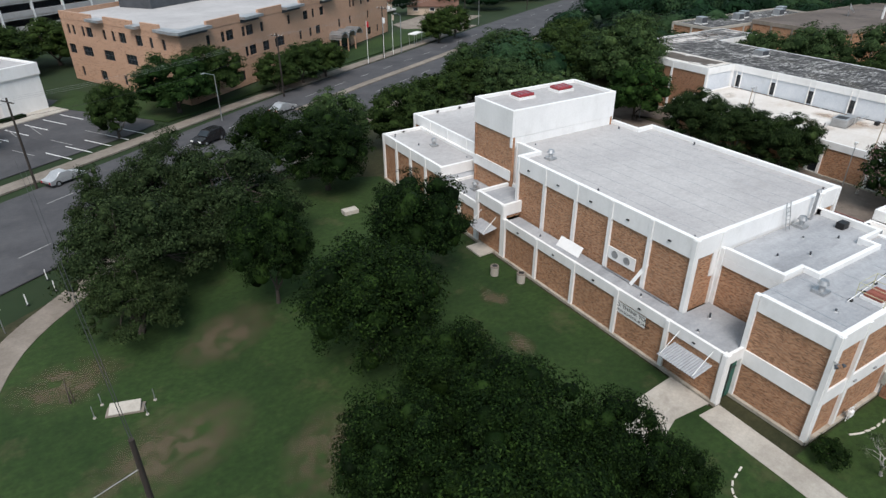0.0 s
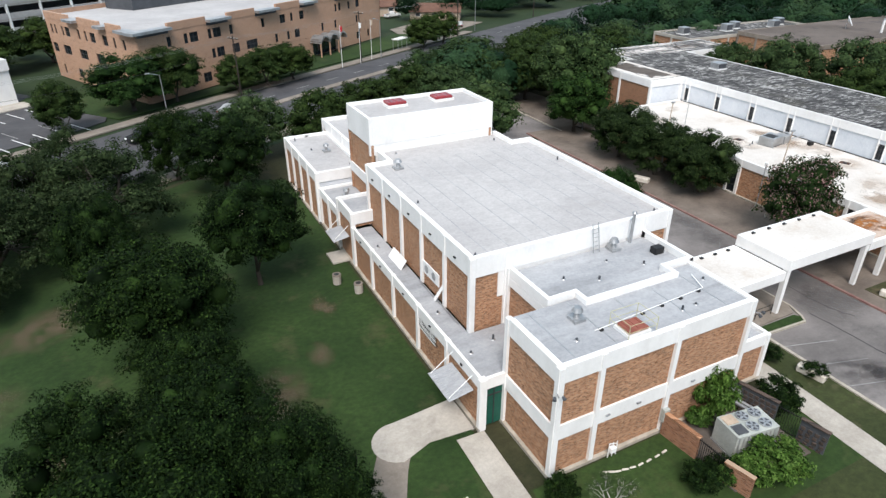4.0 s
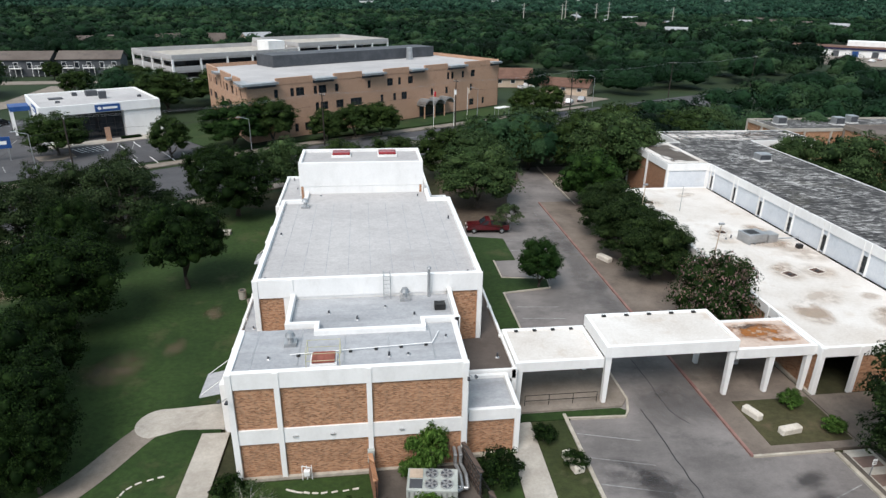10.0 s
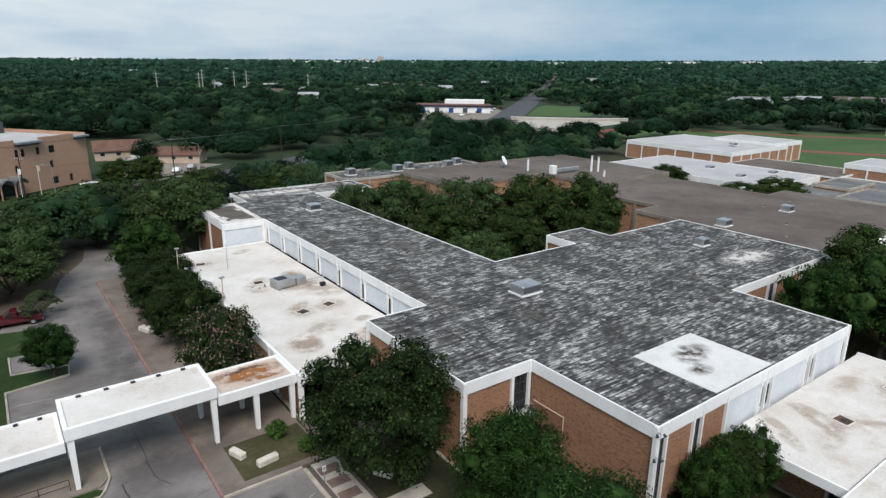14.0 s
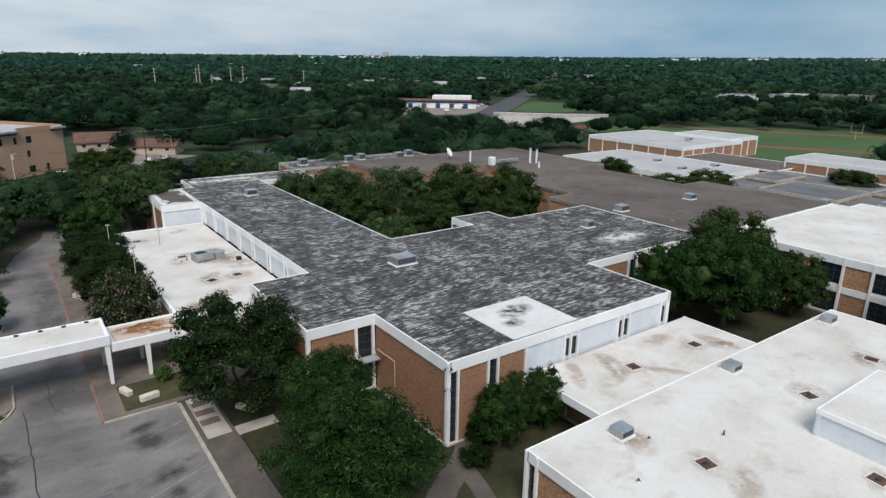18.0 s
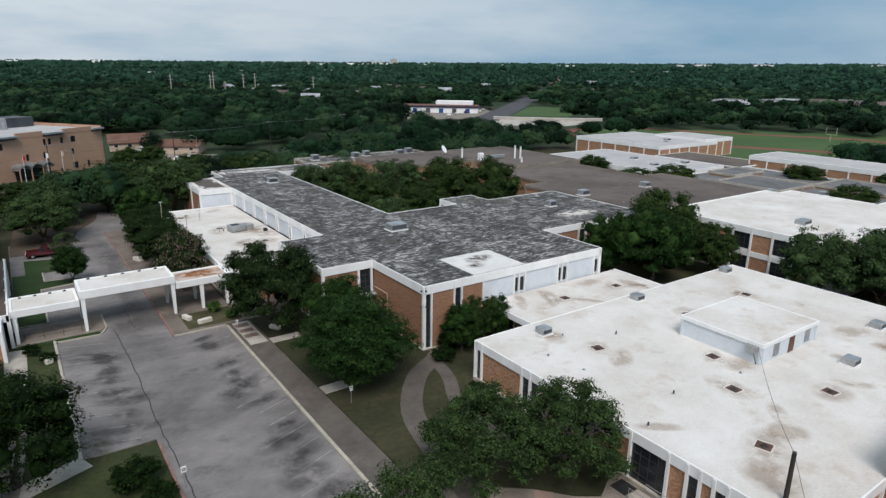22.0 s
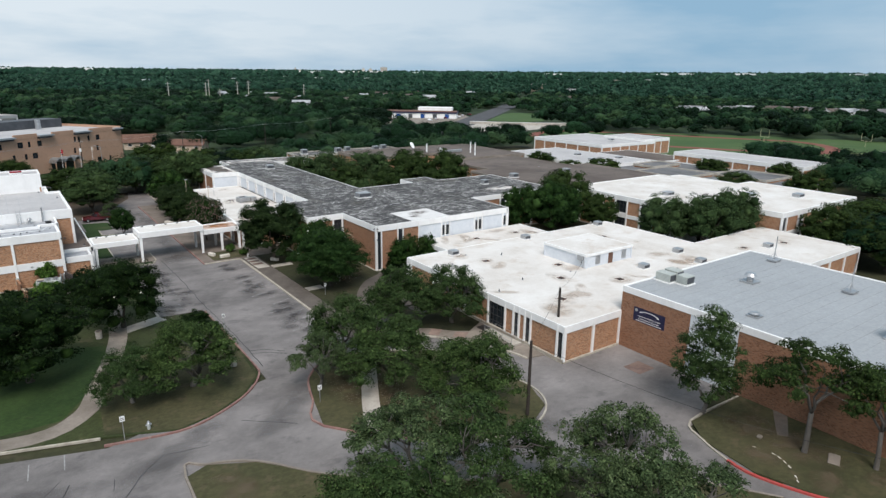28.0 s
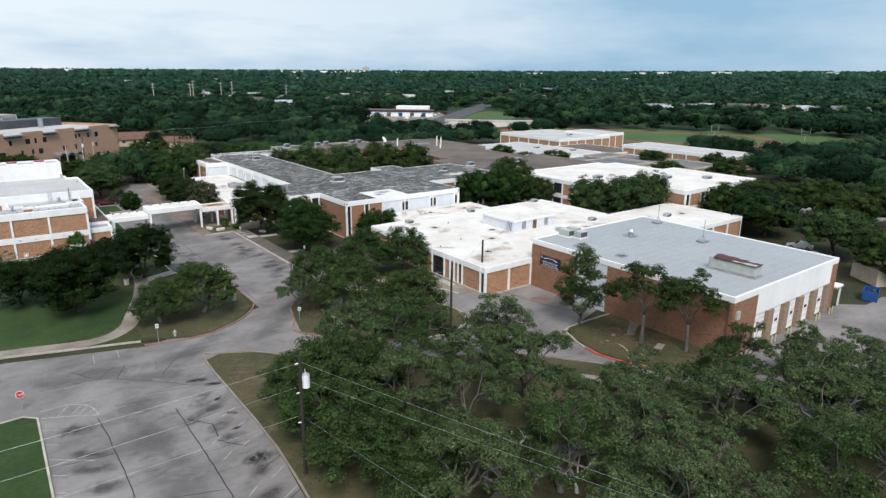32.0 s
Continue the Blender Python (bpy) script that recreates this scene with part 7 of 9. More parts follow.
# courtyard and rear
for kind, x, y, R, H in (("grey", 109.4, 65.0, 4.5, 9.8), ("grey", 114.6, 58.0, 6.4, 11.0), ("grey", 122.5, 49.5, 6.8, 11.8), ("wood", 131.0, 42.5, 7.2, 12.2), ("wood", 139.6, 38.0, 6.0, 11.8), ("wood", 113.0, 44.0, 5.2, 9.2), ("wood", 121.0, 36.0, 5.6, 9.0), ("grey", 111.0, 33.0, 5.2, 7.8), ("wood", 131.5, 31.0, 5.2, 8.8),
                         ("wood", 139.0, -4.6, 6.4, 12.2), ("green", 132.0, -9.0, 5.8, 11.0), ("green", 127.0, -4.5, 4.6, 10.2), ("wood", 142.0, -12.0, 4.0, 8),
                         ("grey", 142.6, -27.0, 5.2, 10.2), ("grey", 147.5, -33.0, 6.0, 11.0), ("grey", 155.0, -33.0, 5.6, 11.2), ("wood", 165.0, -47.0, 6.0, 9.2), ("wood", 176.0, -49.5, 8.2, 9.8), ("wood", 162.7, -57.0, 6.6, 9.2), ("grey", 157.7, -72.0, 6.8, 9),
                         ("wood", 192.0, -66.0, 6.0, 9.0), ("wood", 188.0, -56.0, 7.0, 9.5), ("wood", 209.6, -22.0, 6.0, 9), ("wood", 203.7, -6.0, 5.6, 7), ("wood", 184.0, 36.0, 5.6, 6.6), ("wood", 198.5, 63.0, 5.2, 5.6), ("wood", 197.0, 34.0, 6.2, 6.6), ("wood", 230.0, 17.0, 5.6, 6.4), ("wood", 237.5, -2.0, 5.0, 6.6), ("wood", 176.0, -66.0, 7.0, 9.5), ("wood", 148.0, -84.0, 6.0, 9), ("wood", 166.0, -86.0, 7.0, 9)):
    tree(kind, x, y, R, H)
# oak island and grove by the car park
for kind, x, y, R, H in (("spreading", 71.2, -36.8, 4.2, 7.6), ("spreading", 72.4, -44.8, 4.6, 7.8), ("spreading", 76.6, -52.8, 4.6, 7.8), ("live", 66.2, -41.0, 2.6, 6.2), ("live", 64.5, -61.0, 5.0, 8.2), ("live", 68.6, -64.6, 5.2, 8.0), ("live", 74.4, -71.8, 4.8, 9.0), ("live", 74.6, -76.6, 4.8, 8.6),
                         ("spreading", 55.6, -71.5, 4.5, 7.4), ("spreading", 60.4, -67.0, 4.4, 8.0), ("spreading", 56.0, -65.8, 4.2, 7.6), ("spreading", 55.4, -77.6, 4.2, 7.2), ("live", 62.4, -72.8, 4.3, 7.6), ("spreading", 57.4, -81.6, 3.8, 6.6), ("live", 94.5, -95.5, 4.4, 7.4), ("live", 71.5, -84.0, 3.6, 7.0), ("bare", 62.6, -85.2, 3.8, 6.2), ("bare", 67.4, -89.4, 3.0, 5.0), ("bare", 75.2, -88.6, 3.4, 5.6), ("live", 65.5, -78.0, 3.8, 7.4), ("live", 59.0, -86.0, 4.4, 7.4), ("live", 66.5, -88.5, 4.4, 7.4), ("live", 73.0, -90.5, 4.6, 7.6), ("live", 73.0, -97.0, 4.6, 7.6), ("live", 83.0, -93.0, 4.6, 7.6),
                         ("live", 97.6, -86.6, 2.8, 6.0), ("live", 101.0, -91.0, 2.5, 6.2), ("live", 88.8, -98.0, 4.9, 7.6), ("live", 102.7, -96.0, 4.0, 6.8), ("live", 82.0, -103.0, 4.9, 7.8), ("live", 92.0, -106.0, 5.2, 8), ("live", 112.0, -103.0, 5.2, 8), ("live", 79.0, -86.5, 4.2, 7.4), ("live", 88.5, -89.5, 4.2, 6.4), ("live", 67.0, -97.0, 4.6, 7.6), ("live", 106.0, -104.0, 4.6, 7.6), ("live", 96.0, -100.5, 4.4, 7.4), ("live", 80.0, -112.0, 5.0, 8), ("live", 102.0, -112.0, 5.0, 8),
                         ("grove", 94.3, -66.2, 3.5, 10.6), ("thin", 95.6, -75.0, 4.7, 11.4), ("thin", 98.0, -79.6, 3.9, 10.4)):
    tree(kind, x, y, R, H)
# office and bank
for kind, x, y, R, H in (("green", 17.5, 103.0, 6.6, 9.0), ("wood", 24.5, 106.0, 5.2, 9.5), ("wood", 35.2, 107.5, 4.2, 6.5), ("wood", 41.0, 110.5, 4.8, 7.2), ("wood", 46.5, 113.0, 4.6, 7.0), ("wood", 7.6, 95.0, 3.7, 7.6), ("wood", -13.0, 98.0, 6.0, 8.0), ("wood", -15.0, 160.0, 7.0, 9), ("wood", 83.0, 131.0, 4.6, 7.5), ("wood", 90.0, 134.5, 4.4, 7.5), ("wood", -6.5, 144.5, 8.0, 10), ("wood", 4.0, 153.0, 7.0, 9), ("wood", -37.0, 168.0, 5.0, 7.5), ("wood", -66.0, 172.0, 6.0, 8), ("wood", -77.0, 203.0, 4.6, 7), ("green", -62.0, 152.0, 5.0, 7.5), ("wood", -88.0, 190.0, 6.0, 8), ("wood", -72.0, 140.0, 6.0, 8), ("wood", -26.0, 176.0, 6.0, 8), ("wood", -60.0, 207.0, 3.4, 6), ("wood", -95.0, 165.0, 6.5, 8.5), ("wood", -80.0, 158.0, 6.0, 8)):
    tree(kind, x, y, R, H)
# shrubs
for x, y, R, H in ((60.0, -18.0, 2.1, 2.2), (61.0, -20.6, 1.4, 1.6), (56.0, 9.2, 1.0, 1.1), (50.6, 8.2, 1.7, 2.4), (43.1, 5.7, 1.2, 1.4), (41.4, 5.8, 1.2, 1.6), (28.4, 8.0, 0.7, 0.8), (34.0, 8.6, 1.2, 1.6), (54.6, 11.8, 1.0, 1.4),
                   (92.8, -11.4, 1.4, 1.8), (89.8, -20.6, 0.9, 1.0), (88.6, -25.0, 0.9, 0.9), (91.0, -13.4, 1.6, 1.4)):
    tree("shrub", x, y, R, H)
for x, y, R, H in ((46.2, 9.5, 1.5, 3.9), (45.2, 9.4, 0.9, 1.3), (46.0, 4.6, 1.9, 2.4), (44.6, 4.9, 1.3, 1.5), (42.9, 5.4, 0.7, 1.3), (74.2, 13.6, 0.9, 1.6), (75.6, 10.6, 0.9, 1.3)):
    tree("bush", x, y, R, H)


def far_woods(name, seed, near, far_, spacing, per, size, lift, label, clear, domes=None, leaf=None):
    """A belt of woods between two distances ahead, made of leaf sprays on rounded crowns."""
    rng, leaf = np.random.default_rng(seed), leaf or LEAF_FAR
    eye = np.array([50.0, -30.0])
    n = int((far_ ** 2 - near ** 2) * radians(140) / 2 / spacing ** 2)
    r = np.sqrt(rng.uniform(near ** 2, far_ ** 2, n))
    a = rng.uniform(radians(-14), radians(126), n)
    c = eye + np.stack([r * np.cos(a), r * np.sin(a)], 1)
    keep = np.ones(n, bool)
    for x0, y0, x1, y1 in clear:
        keep &= ~((c[:, 0] > x0) & (c[:, 0] < x1) & (c[:, 1] > y0) & (c[:, 1] < y1))
    rd = np.array(ROAD)
    for i in range(len(rd) - 1):
        d = rd[i + 1] - rd[i]
        t = np.clip(((c - rd[i]) @ d) / (d @ d), 0, 1)
        keep &= np.linalg.norm(c - (rd[i] + t[:, None] * d), axis=1) > 13 + spacing * 0.3 - 9 * (rd[i][0] > 425) + 20 * ((c[:, 0] > 285) & (c[:, 0] < 420) & ((d[0] * (c[:, 1] - rd[i][1]) - d[1] * (c[:, 0] - rd[i][0])) < 0))
    for hx, hy in ROW:
        keep &= np.hypot(c[:, 0] - hx, c[:, 1] - hy) > 23
    c = c[keep]
    n = len(c)
    R = spacing * rng.uniform(0.36, 0.86, n)
    H = lift * np.clip(0.35 + R / spacing + rng.uniform(-0.12, 0.25, n), 0.6, 1.35)
    away = c - eye
    far_off = np.linalg.norm(away, axis=1)
    slope = np.tan(np.radians(np.clip(0.44 - (np.degrees(np.arctan2(away[:, 1], away[:, 0])) - 20) * 0.0063, 0, 0.5)))
    rise = np.clip((far_off - 700) / 3600, 0, 1) * (20 + 4300 * slope)
    if domes:
        ball, faces = domes[1]
        k = domes[0]
        ang = rng.uniform(0, 6.283, (n, k))
        out = R[:, None] * rng.uniform(0.25, 0.62, (n, k))
        up = rng.uniform(0.42, 0.80, (n, k))
        out[:, 0], up[:, 0] = R * 0.08, 0.80
        centre = np.stack([c[:, None, 0] + out * np.cos(ang), c[:, None, 1] + out * np.sin(ang), rise[:, None] + H[:, None] * up * 0.92], 2).reshape(-1, 3)
        rad = (R[:, None] * rng.uniform(0.40, 0.62, (n, k)) * (0.72 if per else 1.0)).reshape(-1)
        rough = rng.uniform(0.78, 1.22, (len(rad), len(ball)))
        v = centre[:, None] + ball[None] * (rad[:, None] * rough)[:, :, None] * np.array([1, 1, 0.74])
        f = faces[None] + (np.arange(len(rad)) * len(ball))[:, None, None]
        core_v, core_f = v.reshape(-1, 3), f.reshape(-1, 3)
        if not per:
            return tagged(new(name, dome_mesh(name, core_v, core_f, leaf)), label, "woods", kind="stuff")
    d = rng.normal(size=(n, per, 3))
    d /= np.linalg.norm(d, axis=2)[:, :, None]
    d[:, :, 2] = np.abs(d[:, :, 2]) * 1.15 - 0.25
    lump = 0.8 + 0.35 * rng.random((n, per))
    p = np.empty((n, per, 3))
    p[:, :, :2] = c[:, None] + d[:, :, :2] * (R[:, None] * lump)[:, :, None]
    p[:, :, 2] = rise[:, None] + H[:, None] * 0.52 + d[:, :, 2] * (H[:, None] * 0.46 * lump)
    p = p.reshape(-1, 3)
    nrm = d.reshape(-1, 3) + rng.normal(scale=0.15, size=(n * per, 3)) + np.array([0, 0, 0.2])
    nrm /= np.linalg.norm(nrm, axis=1)[:, None]
    u = np.cross(nrm, rng.normal(size=(n * per, 3)))
    u /= np.linalg.norm(u, axis=1)[:, None] + 1e-9
    w = np.cross(nrm, u)
    s = size * rng.uniform(0.6, 1.4, (n * per, 1))
    v = np.stack([p - u * s - w * s * 0.6, p + u * s - w * s * 0.6, p + w * s * 1.2], 1).reshape(-1, 3)
    return tagged(new(name, dome_mesh(name, np.concatenate([v, core_v]), np.concatenate([np.arange(len(v)).reshape(-1, 3), core_f + len(v)]), leaf)), label, "woods", kind="stuff")


OCTA = (np.array([(1, 0, 0), (-1, 0, 0), (0, 1, 0), (0, -1, 0), (0, 0, 1), (0, 0, -1)], float), np.array([(0, 2, 4), (2, 1, 4), (1, 3, 4), (3, 0, 4), (2, 0, 5), (1, 2, 5), (3, 1, 5), (0, 3, 5)]))
CLEAR = [(-60, 20, 62, 100), (62, 20, 186, 80), (60, -140, 150, 66), (150, -56, 226, 66), (-60, 60, 30, 150), (0, 100, 95, 215), (196, -66, 222, -46), (226, -8, 262, 112), (186, 66, 240, 112), (240, 24, 362, 132), (296, -8, 362, 30), (360, -24, 388, 100), (386, -34, 416, 62), (252, 236, 345, 345), (245, 140, 345, 262), (80, 128, 124, 172), (80, 176, 124, 226), (-50, 160, 80, 250), (186, -20, 240, 70), (-110, 180, -30, 232), (-60, 150, -25, 200), (262, 176, 352, 262), (340, 225, 425, 315)]
far_woods("near_woods", 1, 85, 330, 8.4, 620, 0.27, 7.8, "belt of mixed green trees beyond the school", CLEAR, (7, CLUMP))
far_woods("middle_woods", 2, 330, 800, 11.0, 110, 0.62, 9.0, "green woods and tree-filled suburbs", CLEAR, (5, CLUMP))
# The two farthest belts use the leaf colour with haze painted in.
far_woods("distant_woods", 3, 800, 1900, 17.0, 34, 1.25, 10.0, "distant green woods", [], (3, OCTA), LEAF_HAZED)
far_woods("horizon_woods", 4, 1900, 4300, 38.0, 0, 9.0, 13.0, "woods on the horizon", [], (2, OCTA), LEAF_HAZED)


# ---- roof equipment ----
def roof_hatch(x, y, z, w, d, h, material, label):
    g = thing("roof_hatch", pose(x, y, z), label, "roof hatch", "roof hatches")
    part("curb", box(B(), -w / 2 - 0.1, -d / 2 - 0.1, 0, w / 2 + 0.1, d / 2 + 0.1, h * 0.45), WHITE, g)
    part("lid", box(B(), -w / 2, -d / 2, h * 0.45, w / 2, d / 2, h), material, g, bevel=0.06)
    for k in (-1, 0, 1):
        part("rib", box(B(), k * w / 3 - 0.03, -d / 2 + 0.08, h, k * w / 3 + 0.03, d / 2 - 0.08, h + 0.03), material, g)
    return g


roof_hatch(40.3, 45.9, 12.1, 1.9, 1.4, 0.5, RED_HATCH, "dark red acrylic roof hatch on the stage tower")
roof_hatch(45.3, 45.9, 12.1, 1.9, 1.4, 0.5, RED_HATCH, "dark red acrylic roof hatch on the stage tower")
roof_hatch(40.0, 11.2, 7.88, 1.4, 1.1, 0.4, ORANGE_HATCH, "faded orange roof hatch inside a yellow guard rail")
cage = thing("guard_rail", pose(40.0, 11.2, 7.88), "pale yellow guard rail round the roof hatch", "guard rail")
for sx in (-1, 1):
    for sy in (-1, 1):
        part("post", rod(B(), (sx * 1.0, sy * 0.8, 0), (sx * 1.0, sy * 0.8, 1.05), 0.02, 0.02, 6), PALE_YELLOW, cage)
for z in (0.55, 1.05):
    for a, b in (((-1, -0.8), (1, -0.8)), ((-1, 0.8), (1, 0.8)), ((-1, -0.8), (-1, 0.8)), ((1, -0.8), (1, 0.8))):
        part("rail", rod(B(), (*a, z), (*b, z), 0.018, 0.018, 6), PALE_YELLOW, cage)


def roof_vent(x, y, z, r=0.28, h=0.9, label="galvanised mushroom vent on a flat roof"):
    g = thing("roof_vent", pose(x, y, z), label, "roof vent", "roof vents")
    part("base", box(B(), -r * 1.4, -r * 1.4, 0, r * 1.4, r * 1.4, 0.2), METAL, g)
    part("neck", rod(B(), (0, 0, 0.2), (0, 0, h * 0.7), r * 0.65, r * 0.65, 12), METAL, g)
    part("cap", rod(B(), (0, 0, h * 0.7), (0, 0, h), r * 1.25, r * 0.8, 12), METAL, g)
    return g


for x, y, z in ((37.8, 13.4, 7.88), (36.9, 37.4, 9.05), (35.6, 55.0, 5.3), (34.6, 45.5, 3.75), (41.5, 52, 6.3), (45.5, 19.3, 7.75)):
    roof_vent(x, y, z)


def roof_box(x, y, z, w=1.3, d=1.2, h=0.75, label="grey sheet-metal exhaust box on the flat roof", material=None):
    g = thing("exhaust_box", pose(x, y, z), label, "roof unit", "roof exhaust boxes")
    part("curb", box(B(), -w / 2 - 0.12, -d / 2 - 0.12, 0, w / 2 + 0.12, d / 2 + 0.12, 0.12), WHITE, g)
    part("hood", box(B(), -w / 2, -d / 2, 0.12, w / 2, d / 2, h), material or METAL, g, bevel=0.05)
    part("louvre", box(B(), -w / 2 + 0.1, -d / 2 - 0.02, 0.25, w / 2 - 0.1, -d / 2 - 0.005, h - 0.15), SLATE, g)
    return g


for x, y in ((132.0, -20.1), (126.2, -45.0), (97.7, -21.3), (113.6, -20.3), (116.6, -42.0), (128.2, -39.7), (143.7, -46.0)):
    roof_box(x, y, 4.4)
for x, y, w, d in ((100.4, 12.4, 2.6, 1.9), (98.6, 58.0, 1.8, 1.5), (143.7, 16.4, 1.8, 1.5), (161.1, 15.8, 1.6, 1.5), (131, 12, 1.4, 1.2)):
    roof_box(x, y, 7.55 if x < 140 else 7.4, w, d, 1.0)
for x, y, z in ((156, -18, 7.35), (170, -28, 7.35), (178, -34, 7.35), (250, 75, 5.9), (210, 50, 3.3), (216, 62, 3.3), (222, 48, 3.3), (200, 10, 3.1), (208, 2, 3.1)):
    roof_box(x, y, z, 2.2, 1.6, 0.8)


rr_s = random.Random(33)


def sump(x, y, z, s=1.1):
    """A sunken roof drain: rusty stained pan inside a low rim."""
    g = thing("roof_drain", pose(x, y, z, 0, 0, (x * 37) % 40 - 20), "sunken rusty roof drain with dark stained rim", "roof drain", "roof drains")
    stain("stain", rr_s.uniform(-0.5, 0.5), rr_s.uniform(-0.5, 0.5), 0.006, s * rr_s.uniform(3, 6), s * rr_s.uniform(2.2, 4), rr_s.uniform(0, 90), BEIGE_STAIN, g)
    stain("dark_stain", 0.1, 0, 0.016, s * 1.5, s * 1.2, 10, BROWN_STAIN, g)
    part("pan", box(B(), -s / 2, -s / 2, 0.0, s / 2, s / 2, 0.014), TERRACOTTA, g)
    part("strainer", rod(B(), (0, 0, 0.014), (0, 0, 0.10), 0.22, 0.14, 10), DARK, g)
    for sx, sy, w, d in ((-1, 0, 0.12, s), (1, 0, 0.12, s), (0, -1, s, 0.12), (0, 1, s, 0.12)):
        part("rim", box(B(), sx * (s / 2 + 0.06) - w / 2, sy * (s / 2 + 0.06) - d / 2, 0, sx * (s / 2 + 0.06) + w / 2, sy * (s / 2 + 0.06) + d / 2, 0.06), ROOF_CREAM, g)
    return g


for x, y in ((126.2, -26.4), (114.7, -26.3), (103.2, -38.6), (109.6, -43.4), (120.4, -46.3), (99.7, -26.7), (97.2, -44.5), (107.4, -34.0), (140, -44), (149, -46)):
    sump(x, y, 4.402)
for x, y in ((107.4, -14.8), (116.0, -15.2)):
    sump(x, y, 4.152)
for x, y in ((82.6, 39.5), (83.2, 28.0), (86.4, 28.5), (79.0, 50.5)):
    sump(x, y, 4.182)
rr = random.Random(12)
DRAINS = [(35.3, 20.9, 9.05), (50.4, 20.8, 9.05), (35.4, 30, 9.05), (50.5, 33, 9.05), (38.2, 41, 9.05), (48.2, 40.2, 9.05), (36.6, 11.8, 7.88), (44.0, 11.4, 7.88), (45.2, 11.5, 7.88), (47.8, 13.4, 7.88), (40, 17.6, 7.75), (42, 16.5, 7.75), (44, 18.2, 7.75), (46, 16.8, 7.75),
          (33.5, 18, 3.8), (33.6, 23, 3.8), (33.4, 34, 3.8), (35.5, 18.6, 3.8), (34.2, 56, 5.3), (33.4, 60, 5.3), (36.6, 50, 5.3), (52.2, 17, 3.75)]
DRAINS += [(rr.uniform(92, 135), rr.uniform(-49, -20), 4.4) for _ in range(12)] + [(rr.uniform(85, 117), rr.uniform(2, 15), 7.55) for _ in range(6)] + [(rr.uniform(92, 104), rr.uniform(22, 66), 7.55) for _ in range(4)] + [(rr.uniform(142, 170), rr.uniform(2, 28), 7.4) for _ in range(6)] + [(rr.uniform(78, 89), rr.uniform(20, 54), 4.18) for _ in range(4)]
for x, y, z in DRAINS:
    g = thing("vent_pipe", pose(x, y, z), "short dark vent pipe standing on the flat roof", "vent pipe", "roof vent pipes")
    h = rr.uniform(0.1, 0.4)
    part("flange", rod(B(), (0, 0, 0), (0, 0, 0.05), 0.18, 0.12, 10), METAL, g)
    part("pipe", rod(B(), (0, 0, 0.05), (0, 0, h), 0.07, 0.07, 8), SLATE, g)


def ladder(x, y, z0, z1, angle, label):
    g = thing("roof_ladder", pose(x, y, z0, -12, 0, angle), label, "ladder")
    h = z1 - z0
    for s in (-0.25, 0.25):
        part("rail", rod(B(), (s, 0, 0), (s, 0, h), 0.03, 0.03, 6), METAL, g)
    for k in range(int(h / 0.3)):
        part("rung", rod(B(), (-0.25, 0, 0.2 + 0.3 * k), (0.25, 0, 0.2 + 0.3 * k), 0.02, 0.02, 5), METAL, g)
    return g


ladder(44.2, 19.5, 7.75, 9.9, 0, "grey metal roof ladder leaning on the white parapet")
ladder(38.5, 49.5, 6.3, 8.3, 90, "grey metal ladder on the rear roof")
stack = thing("flue_pipe", pose(47.3, 19.6, 7.75), "tall grey flue pipe with a rain cap", "flue")
part("pipe", rod(B(), (0, 0, 0), (0, 0, 2.3), 0.11, 0.11, 10), METAL, stack)
part("cap", rod(B(), (0, 0, 2.3), (0, 0, 2.45), 0.2, 0.1, 10), METAL, stack)
whole("black_crate", box(B(), 47.5, 17.3, 7.75, 48.3, 17.9, 8.25), DARK, "black plastic crate lying on the roof", "crate", bevel=0.04)
gas = thing("roof_pipe_run", pose(0, 0, 0), "white gas pipe run on small black supports over the roof", "pipe")
part("pipe", rod(B(), (37.9, 11.9, 8.04), (46.8, 12.5, 8.04), 0.03, 0.03, 6), WHITE, gas)
part("pipe", rod(B(), (46.8, 12.5, 8.04), (47.4, 14.0, 8.04), 0.03, 0.03, 6), WHITE, gas)
for k in range(6):
    part("support", box(B(), 38.3 + 1.6 * k, 11.82 + 0.108 * k, 7.88, 38.5 + 1.6 * k, 12.05 + 0.108 * k, 8.0), DARK, gas)
ac = thing("condenser_unit", pose(40.8, 51.0, 6.3), "grey rooftop condenser with a round fan grille", "air conditioner")
part("cabinet", box(B(), -0.9, -0.9, 0.15, 0.9, 0.9, 1.7), HVAC, ac, bevel=0.05)
part("fan_ring", rod(B(), (0, 0, 1.7), (0, 0, 1.82), 0.7, 0.7, 20), SLATE, ac)
for s in (-0.8, 0.7):
    part("skid", box(B(), s, -0.9, 0, s + 0.1, 0.9, 0.15), METAL, ac)

# scuppers and floodlights on the auditorium
for k in range(5):
    # Solid black blocks stand in for the shade inside the fascia slots.
    sc = whole("scupper", box(B(), 34.38, 22.0 + 3.8 * k, 8.45, 34.49, 22.25 + 3.8 * k, 8.55), DARK, "small black block standing in for a shaded scupper slot", "scupper", "scuppers", bevel=0.01)
    sc = whole("scupper", box(B(), 32.5, 17.4 + 4.62 * k, 3.5, 32.59, 17.62 + 4.62 * k, 3.6), DARK, "small black block standing in for a shaded scupper slot", "scupper", "scuppers", bevel=0.01)
for x in (37.9, 40.2, 44.5):
    whole("scupper", box(B(), x, 10.0, 3.25, x + 0.3, 10.09, 3.35), METAL, "small metal vent plate in the white floor band", "scupper", "scuppers", bevel=0.01)


